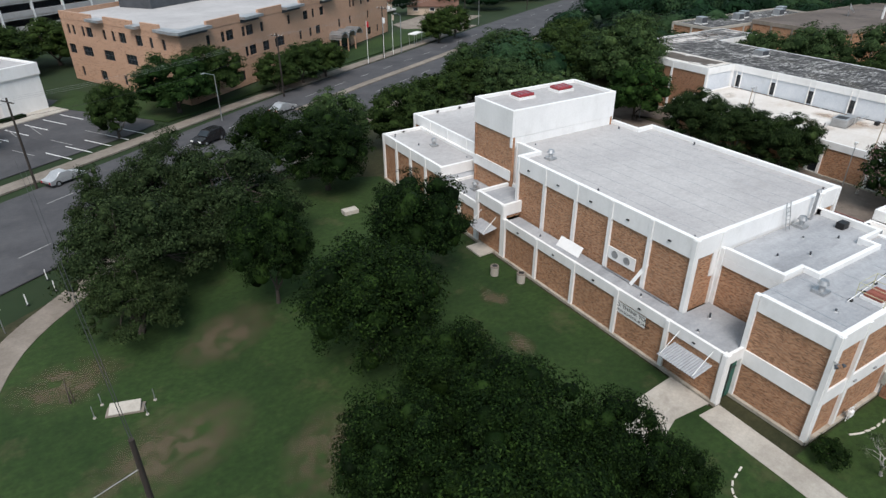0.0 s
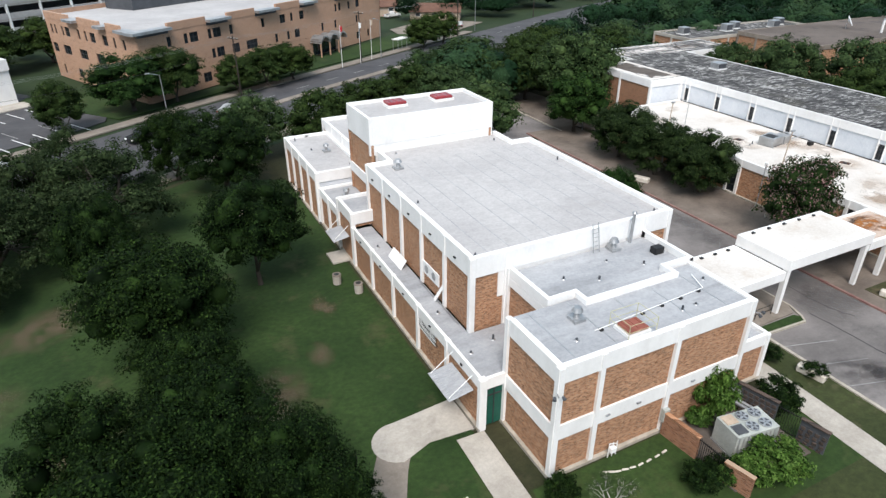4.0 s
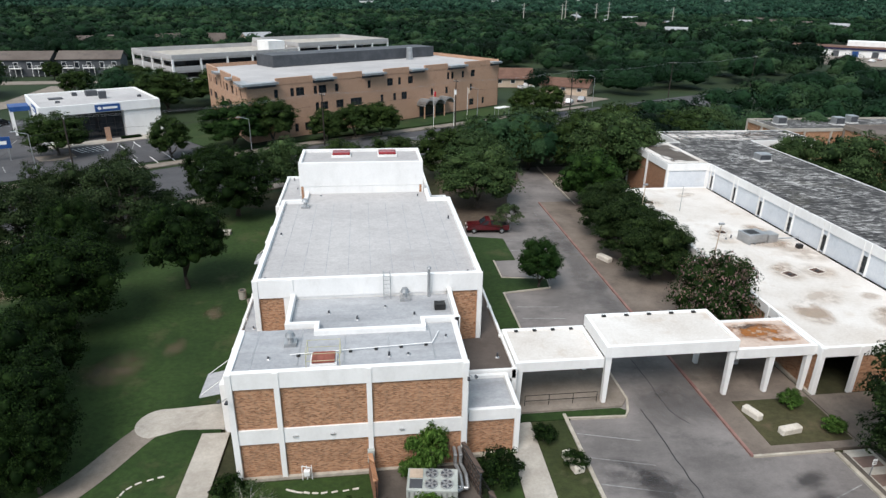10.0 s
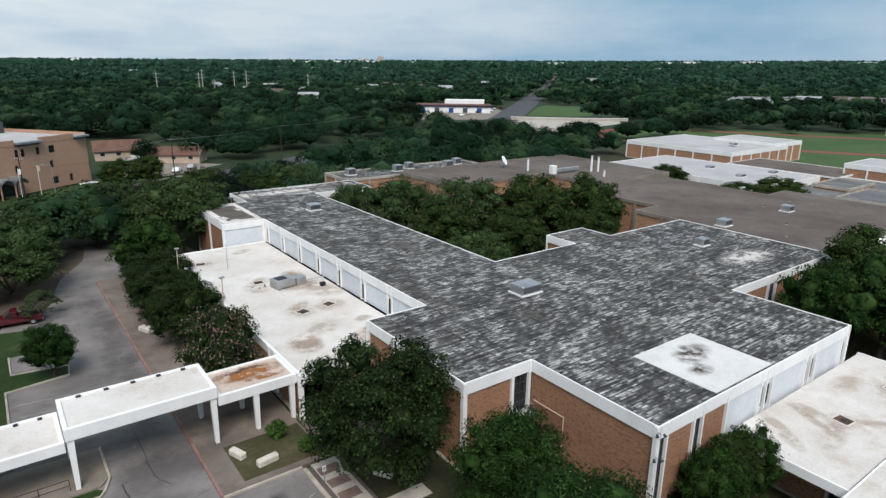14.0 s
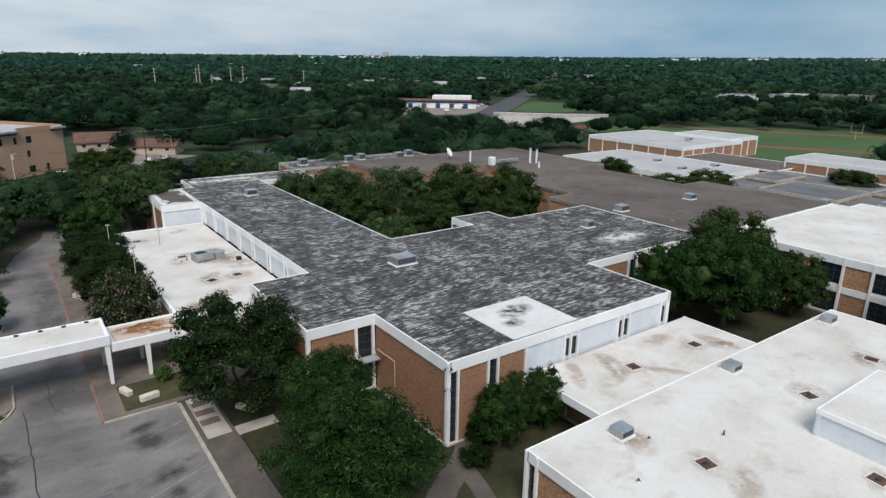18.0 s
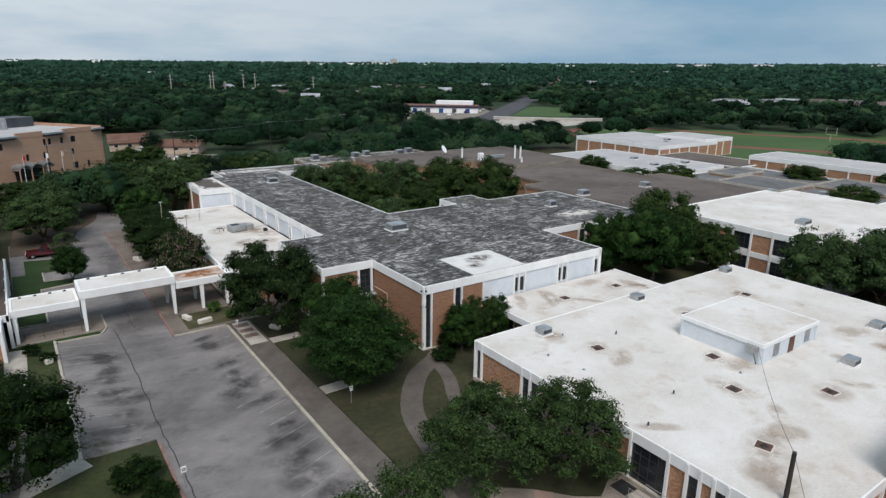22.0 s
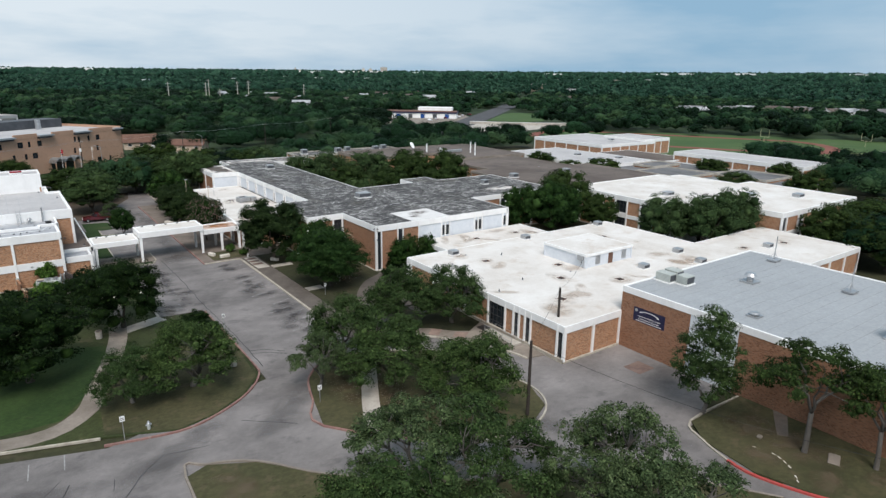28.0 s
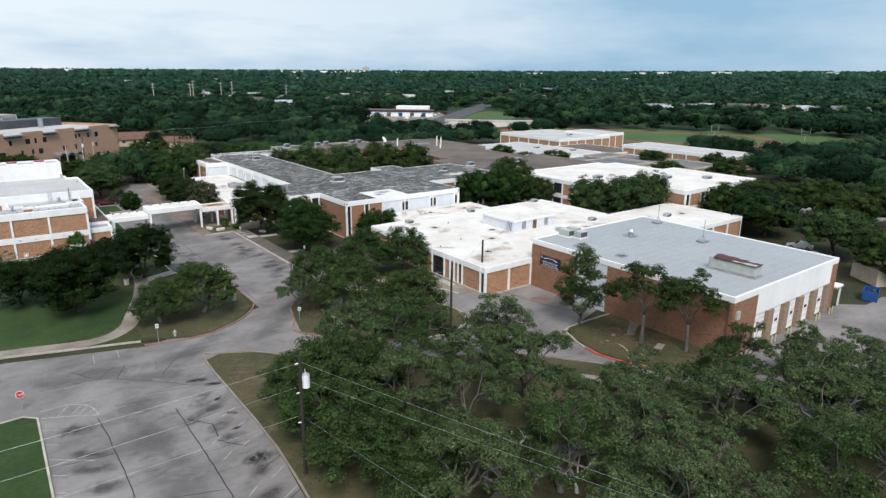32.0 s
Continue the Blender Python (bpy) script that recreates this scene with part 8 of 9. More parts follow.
def floodlight(x, y, z, angle):
    g = thing("floodlight", pose(x, y, z, 0, 0, angle), "twin floodlight on a bracket at the wall corner", "floodlight", "wall floodlights")
    part("bracket", rod(B(), (0, 0.3, 0), (0, -0.25, 0.1), 0.03, 0.03, 6), METAL, g)
    for s in (-0.28, 0.28):
        part("lamp_head", rod(B(), (s * 0.8, -0.2, 0.12), (s, -0.38, 0.02), 0.07, 0.11, 10), SLATE, g)
    return g


floodlight(34.2, 10.0, 6.3, -20)
floodlight(48.9, 10.0, 7.0, 20)
floodlight(90.2, -10.5, 7.2, -30)
floodlight(90.2, -10.5, 5.4, -30)


def awning(x, y0, y1, z, out, label):
    g = thing("metal_awning", pose(0, 0, 0), label, "awning", "metal awnings")
    n = 2 * int((y1 - y0) / 0.18)
    bm = B()
    rows = []
    for k in range(n + 1):
        y, dz = y0 + (y1 - y0) * k / n, 0.06 * (k % 2)
        rows.append([bm.verts.new(t) for t in ((x, y, z + dz), (x - out, y, z - 0.28 + dz), (x - out, y, z - 0.31 + dz), (x, y, z - 0.03 + dz))])
    for p, q in zip(rows, rows[1:]):
        for i in range(4):
            bm.faces.new((p[i], p[(i + 1) % 4], q[(i + 1) % 4], q[i]))
    bm.faces.new(rows[0][::-1])
    bm.faces.new(rows[-1])
    part("sheet", bm, ROOF_GREY, g, "corrugated grey sheet")
    for y in (y0 + 0.2, y1 - 0.2):
        part("hanger", rod(B(), (x, y, z + 1.0), (x - out + 0.1, y, z - 0.2), 0.03, 0.03, 6), WHITE, g)
    return g


awning(32.55, 15.9, 18.9, 2.75, 1.7, "corrugated grey metal awning over the side entrance")
awning(32.55, 39.0, 41.6, 2.75, 1.5, "corrugated grey metal awning over a rear entrance")
for y0 in (39.3,):
    whole("concrete_stoop", box(B(), 30.9, y0, 0.05, 32.5, y0 + 2.2, 0.22), CONCRETE, "small concrete stoop below a rear entrance", "step", bevel=0.02)


def lettering(text, size, m, material, parent, depth=0.008):
    cu = bpy.data.curves.new("lettering", "FONT")
    cu.body, cu.size, cu.extrude, cu.align_x, cu.align_y = text, size, depth, "CENTER", "CENTER"
    tmp = bpy.data.objects.new("lettering", cu)
    me = bpy.data.meshes.new_from_object(tmp)
    bpy.data.objects.remove(tmp)
    bpy.data.curves.remove(cu)
    me.materials.clear()
    me.materials.append(material)
    ob = new("lettering", me)
    ob.parent = parent
    ob.matrix_basis = m
    return ob


banner = thing("wall_banner", pose(32.70, 22.9, 2.62), "white vinyl banner with black lettering on the brick wall", "banner")
part("sheet", box(B(), -0.03, -1.35, -0.45, 0.02, 1.35, 0.45), WHITE, banner)
lettering("TO: THANK YOU", 0.42, Matrix.Translation((-0.035, 0, 0.2)) @ pose(0, 0, 0, 90, 0, -90), DARK, banner)
lettering("AUSTIN SCHOOL BOARD", 0.31, Matrix.Translation((-0.035, 0, -0.2)) @ pose(0, 0, 0, 90, 0, -90), DARK, banner)
whole("leaning_board", box(B(), 0, 0, 0, 0.05, 2.6, 0.9, pose(33.6, 29.6, 3.82, 0, 35, 0)), WHITE, "white board lying against the upper wall", "board", bevel=0.01)
mural = thing("wall_panel", pose(34.56, 26.2, 5.2), "pale framed panel with a worn grey emblem on brick", "wall panel")
part("sheet", box(B(), -0.06, -1.5, -0.5, 0.03, 1.5, 0.5), WHITE, mural)
for y in (-0.7, 0.5):
    part("emblem", rod(B(), (-0.061, y, 0), (-0.075, y, 0), 0.32, 0.32, 14), METAL, mural)
whole("loose_flashing", box(B(), 0, 0, 0, 0.04, 0.3, 2.2, pose(34.0, 24.3, 3.85, 20, 18, 0)), WHITE, "strip of loose white flashing hanging down", "flashing", bevel=0.008)
for y0, y1 in ((21.0, 27.5),):
    whole("roof_conduit", rod(B(), (34.2, y0, 3.95), (34.2, y1, 3.95), 0.05, 0.05, 6), METAL, "thin grey conduit along the low roof", "conduit")

# chiller yard by the south wall
yard = whole("chiller_pad", box(B(), 43.0, 4.6, 0.0, 49.4, 10.0, 0.14), TAUPE, "stained concrete pad of the chiller yard", "pad", kind="structure")
ch = thing("chiller_unit", pose(46.3, 7.0, 0.14, 0, 0, -8) @ Matrix.Diagonal((0.8, 0.8, 0.9, 1)), "large pale grey air-cooled chiller with fans on top", "chiller")
part("cabinet", box(B(), -1.9, -1.15, 0.1, 1.9, 1.15, 1.95), HVAC, ch, bevel=0.04)
part("base_frame", box(B(), -1.95, -1.2, 0, 1.95, 1.2, 0.1), METAL, ch)
for i in range(2):
    for j in range(2):
        fx, fy = -0.1 + 1.15 * i, -0.55 + 1.1 * j
        fr = part("fan_ring", rod(B(), (fx, fy, 1.95), (fx, fy, 2.05), 0.48, 0.48, 18), METAL, ch)
        part("fan_well", rod(B(), (fx, fy, 2.05), (fx, fy, 2.055), 0.42, 0.42, 18), SLATE, fr)
        for k in range(5):
            part("fan_blade", box(B(), 0.05, -0.08, 2.057, 0.40, 0.08, 2.075, Matrix.Translation((fx, fy, 0)) @ Matrix.Rotation(k * 1.2566, 4, "Z")), METAL, fr)
part("louvre_panel", box(B(), -1.75, 0.1, 1.95, -0.75, 1.0, 2.0), TAN, ch)
part("grille", box(B(), -1.7, -0.95, 1.95, -0.75, -0.05, 1.99), SLATE, ch)
for k in range(9):
    part("coil_fin", box(B(), -1.75 + 0.4 * k, -1.17, 0.3, -1.65 + 0.4 * k, -1.152, 1.8), METAL, ch)


def yard_wall(x0, y0, x1, y1, h, lattice, label):
    s = Side((x0, y0), (x1, y1))
    g = thing("yard_wall", pose(0, 0, 0), label, "wall", "chiller yard walls")
    if not lattice:
        part("brickwork", s.box(B(), 0, s.length, -0.11, 0.11, 0, h), RED_BRICK, g)
    else:
        n = max(2, int(s.length / 0.34))
        for j in range(int(h / 0.34)):
            for i in range(n):
                u = i * s.length / n + (0.08 if j % 2 else 0)
                part("block", s.box(B(), u + 0.03, min(s.length, u + 0.27), -0.10, 0.10, j * 0.34 + 0.02, j * 0.34 + 0.25), DARK_BRICK, g)
        # Slate sheet closes the piercings and stands in for their shade.
        part("gap_shade_sheet", s.box(B(), 0, s.length, -0.05, 0.05, 0, h - 0.05), SLATE, g)
    part("coping", s.box(B(), -0.03, s.length + 0.03, -0.15, 0.15, h, h + 0.08), DARK_BRICK if lattice else BRICK, g)
    return g


yard_wall(42.6, 9.9, 42.9, 7.4, 1.7, False, "low brown brick screen wall of the chiller yard")
yard_wall(48.6, 10.0, 49.3, 7.2, 1.9, True, "pierced brick screen wall of the chiller yard")
yard_wall(49.6, 5.8, 49.9, 4.2, 1.7, True, "pierced brick screen wall by the iron gate")
yard_wall(43.0, 5.6, 43.4, 4.0, 1.5, False, "low brown brick screen wall of the chiller yard")


def iron_gate(x0, y0, x1, y1, h):
    s = Side((x0, y0), (x1, y1))
    g = thing("iron_gate", pose(0, 0, 0), "black iron bar gate of the chiller yard", "gate", "iron gates")
    for z in (0.15, h - 0.15):
        part("rail", s.box(B(), 0, s.length, -0.02, 0.02, z, z + 0.05), IRON, g)
    n = int(s.length / 0.13)
    for k in range(n + 1):
        part("bar", s.box(B(), k * s.length / n - 0.012, k * s.length / n + 0.012, -0.012, 0.012, 0.05, h), IRON, g)
    return g


iron_gate(42.9, 7.4, 43.0, 5.7, 1.7)
iron_gate(49.3, 7.1, 49.6, 5.9, 1.8)
pip = thing("chilled_water_pipes", pose(0, 0, 0), "bent silver lagged pipes from the chiller to the wall", "pipe")
for dy in (0.0, 0.35):
    path = [(48.0 + dy, 10.0, 1.6), (48.0 + dy, 9.3, 1.6), (48.0 + dy, 9.3, 0.9), (48.2 + dy, 8.3, 0.9), (48.2 + dy, 7.4, 0.6), (47.9, 7.2 + dy, 0.6)]
    for a, b in zip(path, path[1:]):
        part("lagged_pipe", rod(B(), a, b, 0.12, 0.12, 10), METAL, pip)
whole("electrical_box", box(B(), 42.45, 9.8, 1.0, 42.9, 10.1, 1.95), HVAC, "grey electrical cabinet on the brick wall", "electrical box", bevel=0.02)
hose = thing("gas_meter", pose(38.6, 9.8, 0.05), "small white gas meter with bent pipes at the wall", "gas meter")
part("meter", box(B(), -0.2, -0.15, 0.35, 0.2, 0.15, 0.75), WHITE, hose, bevel=0.03)
for s in (-0.3, 0.0, 0.3):
    part("pipe", rod(B(), (s, 0, 0), (s, 0, 1.1), 0.03, 0.03, 6), WHITE, hose)
part("pipe", rod(B(), (-0.3, 0, 1.1), (0.3, 0, 0.9), 0.03, 0.03, 6), WHITE, hose)
rs = random.Random(3)


def stone_edge(pts, label):
    g = thing("stone_edging", pose(0, 0, 0), label, "edging", "stone edgings")
    for a, b in zip(pts, pts[1:]):
        n = max(1, int((Vector(b) - Vector(a)).length / 0.42))
        for k in range(n):
            p = Vector(a).lerp(Vector(b), (k + 0.5) / n)
            ang = math.degrees(math.atan2(b[1] - a[1], b[0] - a[0])) + rs.uniform(-10, 10)
            part("stone", box(B(), -0.2, -0.06, 0, 0.2, 0.06, rs.uniform(0.06, 0.11), pose(p.x, p.y, 0.03, 0, 0, ang)), LIMESTONE, g, bevel=0.02)
    return g


stone_edge(curve([(37.4, 9.0), (38.4, 8.65), (40.0, 8.5), (41.9, 8.65)], 3), "row of pale limestone edging on the grass")
stone_edge(curve([(29.6, 11.0), (27.8, 10.4), (27.2, 9.0), (27.6, 7.2)], 3), "curved row of pale limestone edging")
stone_edge(curve([(92.1, -70.6), (92.9, -72.4), (93.1, -73.9), (92.2, -75.6), (90.8, -76.8)], 3), "row of pale limestone edging by the workshop")

# rubble on the workshop's grass
for x, y, w, d, h, a in ((96.5, -77.0, 1.7, 0.9, 0.12, 20), (99.6, -81.9, 1.0, 0.5, 0.16, -30), (94.6, -71.6, 0.5, 0.4, 0.2, 10), (98.2, -82.6, 0.6, 0.4, 0.14, 50)):
    whole("stone_slab", box(B(), -w / 2, -d / 2, 0, w / 2, d / 2, h, pose(x, y, 0.1, 0, 0, a)), OLD_CONCRETE, "flat weathered stone slab lying in thin grass", "stone slab", "stone slabs", bevel=0.05)
whole("door_path", prism(B(), [(96.3, -72.3), (96.9, -73.0), (100.4, -71.2), (100.4, -69.8)], 0.05, 0.13), STAINED_WALK, "short worn concrete path to the workshop wall", "path", kind="structure")

# limestone blocks, bins, signs
for x, y, w, d, h, a in ((55.9, 9.3, 0.75, 1.9, 0.6, 12), (70.8, 12.9, 0.6, 1.5, 0.6, 20), (72.4, 10.8, 1.7, 0.6, 0.6, 8), (70.3, 42.1, 0.8, 1.9, 0.6, 25), (78.8, 4.4, 0.6, 1.5, 0.5, 30)):
    whole("limestone_block", box(B(), -w / 2, -d / 2, 0, w / 2, d / 2, h, pose(x, y, 0.05, 0, 0, a)), LIMESTONE, "rough pale limestone block used as a barrier", "stone block", "limestone blocks", bevel=0.09)


def litter_bin(x, y):
    g = thing("litter_bin", pose(x, y, 0.05), "round pebbled concrete litter bin", "litter bin", "litter bins")
    part("drum", rod(B(), (0, 0, 0), (0, 0, 0.85), 0.36, 0.38, 14), CONCRETE, g)
    part("rim", rod(B(), (0, 0, 0.85), (0, 0, 0.95), 0.40, 0.36, 14), OLD_CONCRETE, g)
    # Black disc on the closed top paints the shade of the bin's mouth.
    part("opening", rod(B(), (0, 0, 0.95), (0, 0, 0.955), 0.24, 0.24, 12), DARK, g)
    return g


for x, y in ((60.6, -26.4), (60.5, -31.2), (49.6, -15.0), (30.2, 36.0), (31.4, 33.8)):
    litter_bin(x, y)


def sign_post(x, y, h, w, hh, material, label, text="", angle=0.0, shape="box"):
    g = thing("sign_post", pose(x, y, 0.0, 0, 0, angle), label, "sign", "signs")
    part("post", box(B(), -0.03, -0.03, 0, 0.03, 0.03, h), METAL, g)
    bm = B()
    if shape == "box":
        box(bm, -w / 2, -0.06, h - hh, w / 2, -0.035, h)
        part("plate", bm, material, g)
        part("legend_bar", box(B(), -w / 2 + 0.05, -0.064, h - hh * 0.45, w / 2 - 0.05, -0.0605, h - hh * 0.3), DARK, g)
        part("legend_bar", box(B(), -w / 2 + 0.05, -0.064, h - hh * 0.75, w / 2 - 0.05, -0.0605, h - hh * 0.6), DARK, g)
        return g
    n, turn = {"oct": (8, math.pi / 8), "tri": (3, -math.pi / 2), "dia": (4, 0)}[shape]
    for r, y0, mt, nm in ((w / 2, -0.05, WHITE if shape != "dia" else material, "border"), (w / 2 * 0.9, -0.062, material, "plate")):
        b2 = B()
        fr = [b2.verts.new((r * math.cos(turn + 2 * math.pi * k / n), y0, h + r * math.sin(turn + 2 * math.pi * k / n))) for k in range(n)]
        bk = [b2.verts.new((v.co.x, y0 + 0.012, v.co.z)) for v in fr]
        b2.faces.new(fr)
        b2.faces.new(bk[::-1])
        for k in range(n):
            b2.faces.new((fr[k], bk[k], bk[(k + 1) % n], fr[(k + 1) % n]))
        part(nm, b2, mt, g)
    if text:
        lettering(text, w * 0.34, Matrix.Translation((0, -0.066, h)) @ pose(0, 0, 0, 90, 0, 0), WHITE, g, 0.003)
    return g


sign_post(33.7, -49.1, 1.65, 0.78, 0, STOP_RED, "red octagonal stop sign on a steel post", "STOP", -5, "oct")
sign_post(-6.5, 49.1, 2.0, 0.9, 0, STOP_RED, "red and white triangular yield sign on a post", "", -25, "tri")
sign_post(35.6, 79.0, 2.1, 0.9, 0, LIME, "lime yellow crossing sign by the road", "", -40, "dia")
sign_post(48.2, -40.2, 2.4, 0.4, 0.5, WHITE, "small white parking notice on a steel post")
sign_post(64.9, -43.8, 1.95, 0.42, 0.5, WHITE, "small white parking notice on a steel post")
sign_post(62.9, -20.0, 1.9, 0.4, 0.5, WHITE, "small white parking notice on a steel post")
sign_post(78.6, -16.0, 1.9, 0.32, 0.5, WHITE, "small white parking notice on a steel post")
sign_post(74.9, 6.2, 1.5, 0.3, 0.45, WHITE, "small white accessible parking notice on a post")
hyd = thing("fire_hydrant", pose(50.3, -39.5, 0.05), "pale silver fire hydrant near the kerb", "hydrant")
part("barrel", rod(B(), (0, 0, 0), (0, 0, 0.6), 0.14, 0.13, 12), HVAC, hyd)
part("bonnet", rod(B(), (0, 0, 0.6), (0, 0, 0.82), 0.17, 0.05, 12), METAL, hyd)
for s in (-1, 1):
    part("outlet", rod(B(), (0, 0, 0.45), (s * 0.25, 0, 0.45), 0.07, 0.07, 8), METAL, hyd)
for x, y in ((-4.9, 52.7), (-2.8, 53.9), (-3.3, 56.4)):
    g = thing("lane_delineator", pose(x, y, 0), "white flexible lane post on the road", "bollard", "lane posts")
    part("post", rod(B(), (0, 0, 0.05), (0, 0, 1.0), 0.05, 0.045, 8), WHITE, g)
    part("foot", rod(B(), (0, 0, 0), (0, 0, 0.05), 0.14, 0.12, 10), DARK, g)
slabm = thing("memorial_slab", pose(0.1, 35.1, 0.06, 0, 0, -17), "low pale concrete slab between four thin posts on the lawn", "memorial")
part("slab", box(B(), -0.95, -0.45, 0.12, 0.95, 0.45, 0.24, pose(0, 0, 0.1, 18, 0, 0)), CONCRETE, slabm, bevel=0.02)
part("footing", box(B(), -1.15, -0.5, 0, 1.15, 0.4, 0.12), OLD_CONCRETE, slabm)
for x, y in ((-1.8, -0.3), (-1.6, 0.9), (1.4, -0.8), (1.7, 0.5)):
    part("marker_post", rod(B(), (x, y, 0), (x, y, 0.95), 0.035, 0.03, 6), METAL, slabm)
    part("post_foot", rod(B(), (x, y, 0), (x, y, 0.06), 0.12, 0.1, 8), CONCRETE, slabm)
stump = thing("young_tree_stake", pose(-2.9, 37.7, 0.06), "bare staked sapling on the lawn", "sapling")
part("stem", rod(B(), (0, 0, 0), (0.1, 0.05, 2.0), 0.06, 0.02, 6), BARK, stump)
part("stake", rod(B(), (0.25, 0, 0), (0.2, 0, 1.2), 0.03, 0.03, 6), POLE_WOOD, stump)
whole("ground_vault", box(B(), 24.0, 54.0, 0.02, 25.6, 55.0, 0.5), CONCRETE, "pale concrete utility vault on the lawn", "utility box", bevel=0.03)

# handrails
def handrail(pts, label, h=0.95, material=None):
    g = thing("handrail", pose(0, 0, 0), label, "handrail", "handrails")
    for a, b in zip(pts, pts[1:]):
        for z in (h, h * 0.5):
            part("rail", rod(B(), (*a, z + 0.1), (*b, z + 0.1), 0.025, 0.025, 6), material or METAL, g)
        n = max(1, int((Vector(b) - Vector(a)).length / 1.4))
        for k in range(n + 1):
            p = Vector(a).lerp(Vector(b), k / n)
            part("post", rod(B(), (p.x, p.y, 0.05), (p.x, p.y, h + 0.1), 0.025, 0.025, 6), material or METAL, g)
    return g


handrail([(54.2, 15.7), (59.8, 15.7)], "grey pipe handrail under the walkway canopy", material=IRON)
handrail([(89.2, -39.4), (89.2, -44.4)], "pale pipe handrail beside the entrance ramp")
handrail([(90.6, -39.8), (90.6, -43.6)], "pale pipe handrail beside the entrance ramp")
whole("entrance_ramp", prism(B(), [(89.3, -44.6), (90.6, -44.6), (90.6, -39.2), (89.3, -39.2)], 0.05, 0.24), CONCRETE, "low concrete ramp to the wing entrance", "ramp", kind="structure", bevel=0.02)
whole("entrance_mat", box(B(), 89.3, -39.0, 0.10, 90.7, -37.6, 0.13), DARK, "black rubber mat at the wing entrance", "mat", bevel=0.005)
for pts in ([(84.3, -34.8), (82.9, -36.1), (83.8, -37.1), (85.2, -35.8)], [(86.3, -37.3), (85.0, -38.3), (85.9, -39.5), (87.4, -38.5)]):
    whole("brick_paving_strip", prism(B(), pts, 0.0, 0.112), SALMON_PAVER, "faded salmon brick panel in the walk", "paving", kind="structure")
whole("brick_paving_strip", box(B(), 96.0, -57.6, -0.05, 98.6, -55.4, 0.012), BRICK_PAVER, "faded red brick panel in the asphalt", "paving", kind="structure")
whole("entrance_slab", box(B(), 74.9, 1.4, 0.0, 76.9, 8.6, 0.129), CONCRETE, "pale concrete slab walk with brick panels", "pavement", kind="structure")
for k in range(3):
    whole("brick_paving_strip", box(B(), 75.0, 6.9 - 1.7 * k, 0.0, 76.6, 7.9 - 1.7 * k, 0.134), BRICK_PAVER, "faded brick panel in the concrete walk", "paving", kind="structure")
whole("garden_step", box(B(), 77.2, 0.6, 0.0, 80.6, 2.0, 0.15), CONCRETE, "short concrete walk to the school wall", "path", kind="structure")
whole("garden_slab", box(B(), 77.3, -13.2, 0.0, 79.8, -11.6, 0.14), CONCRETE, "concrete landing beside the walk", "path", kind="structure")

# workshop roof and wall
nv = thing("workshop_sign", pose(100.5, -54.9, 4.6), "navy sign board with white emblem and lettering", "sign")
part("board", box(B(), -0.05, -2.1, -0.85, 0.1, 2.1, 0.85), NAVY, nv)
lettering("Automotive Collision Repair", 0.27, Matrix.Translation((-0.056, 0, -0.12)) @ pose(0, 0, 0, 90, 0, -90), WHITE, nv, 0.004)
lettering("& Refinishing Technology", 0.27, Matrix.Translation((-0.056, 0, -0.42)) @ pose(0, 0, 0, 90, 0, -90), WHITE, nv, 0.004)
part("lettering_bar", box(B(), -0.06, -1.7, -0.72, -0.051, 1.7, -0.66), WHITE, nv)
bm = B()
for k in range(12):
    a0 = math.pi * k / 12
    box(bm, -0.06, -1.2 * math.cos(a0) - 0.13, 0.22 + 0.3 * math.sin(a0), -0.051, -1.2 * math.cos(a0) + 0.13, 0.30 + 0.3 * math.sin(a0))
part("car_outline", bm, WHITE, nv)
part("emblem", rod(B(), (-0.05, 1.75, 0.5), (-0.06, 1.75, 0.5), 0.2, 0.2, 8), METAL, nv)
for x, y, w, d in ((106.3, -52.6, 1.3, 2.0), (108.2, -52.4, 1.4, 1.8), (107.3, -54.6, 1.6, 1.4)):
    roof_box(x, y, 7.38, w, d, 1.1, "pale green rooftop cooler box on the workshop", HVAC)
roof_vent(114.5, -58.6, 7.38, 0.6, 1.2, "large galvanised turbine vent on the metal roof")
roof_vent(104.0, -64.9, 7.38, 0.45, 0.5, "low galvanised vent on the metal roof")
for x, y in ((126.0, -55.6), (120.6, -67.2)):
    g = thing("roof_mast", pose(x, y, 7.38), "thin roof mast on a cluttered metal base", "mast", "roof masts")
    part("mast", rod(B(), (0, 0, 0.3), (0.3, 0.1, 3.4), 0.07, 0.05, 8), METAL, g)
    part("base", box(B(), -0.8, -0.6, 0.1, 0.8, 0.6, 0.3), METAL, g)
    for a in range(4):
        part("brace", rod(B(), (0.7 * math.cos(a * 1.57), 0.7 * math.sin(a * 1.57), 0.3), (0.05, 0, 1.2), 0.025, 0.025, 5), METAL, g)
cool = thing("air_handler", pose(109.9, -78.0, 7.38, 0, 0, -86), "pale green rooftop air handler under a brown tarpaulin", "air handler")
part("cabinet", box(B(), -3.0, -0.9, 0.2, 3.0, 0.9, 1.7), HVAC, cool, bevel=0.05)
part("curb", box(B(), -3.2, -1.1, 0, 3.2, 1.1, 0.2), METAL, cool)
bm = B()
rows = []
for k in range(18):
    x0 = -2.4 + 5.5 * k / 17
    z0 = 1.85 + 0.03 * math.sin(k * 1.3) - 0.012 * k
    rows.append([bm.verts.new(p) for p in ((x0, -1.0, 1.5), (x0, -0.93, z0 - 0.08), (x0, 0.0, z0 + 0.1), (x0, 0.93, z0 - 0.05), (x0, 1.0, 1.5))])
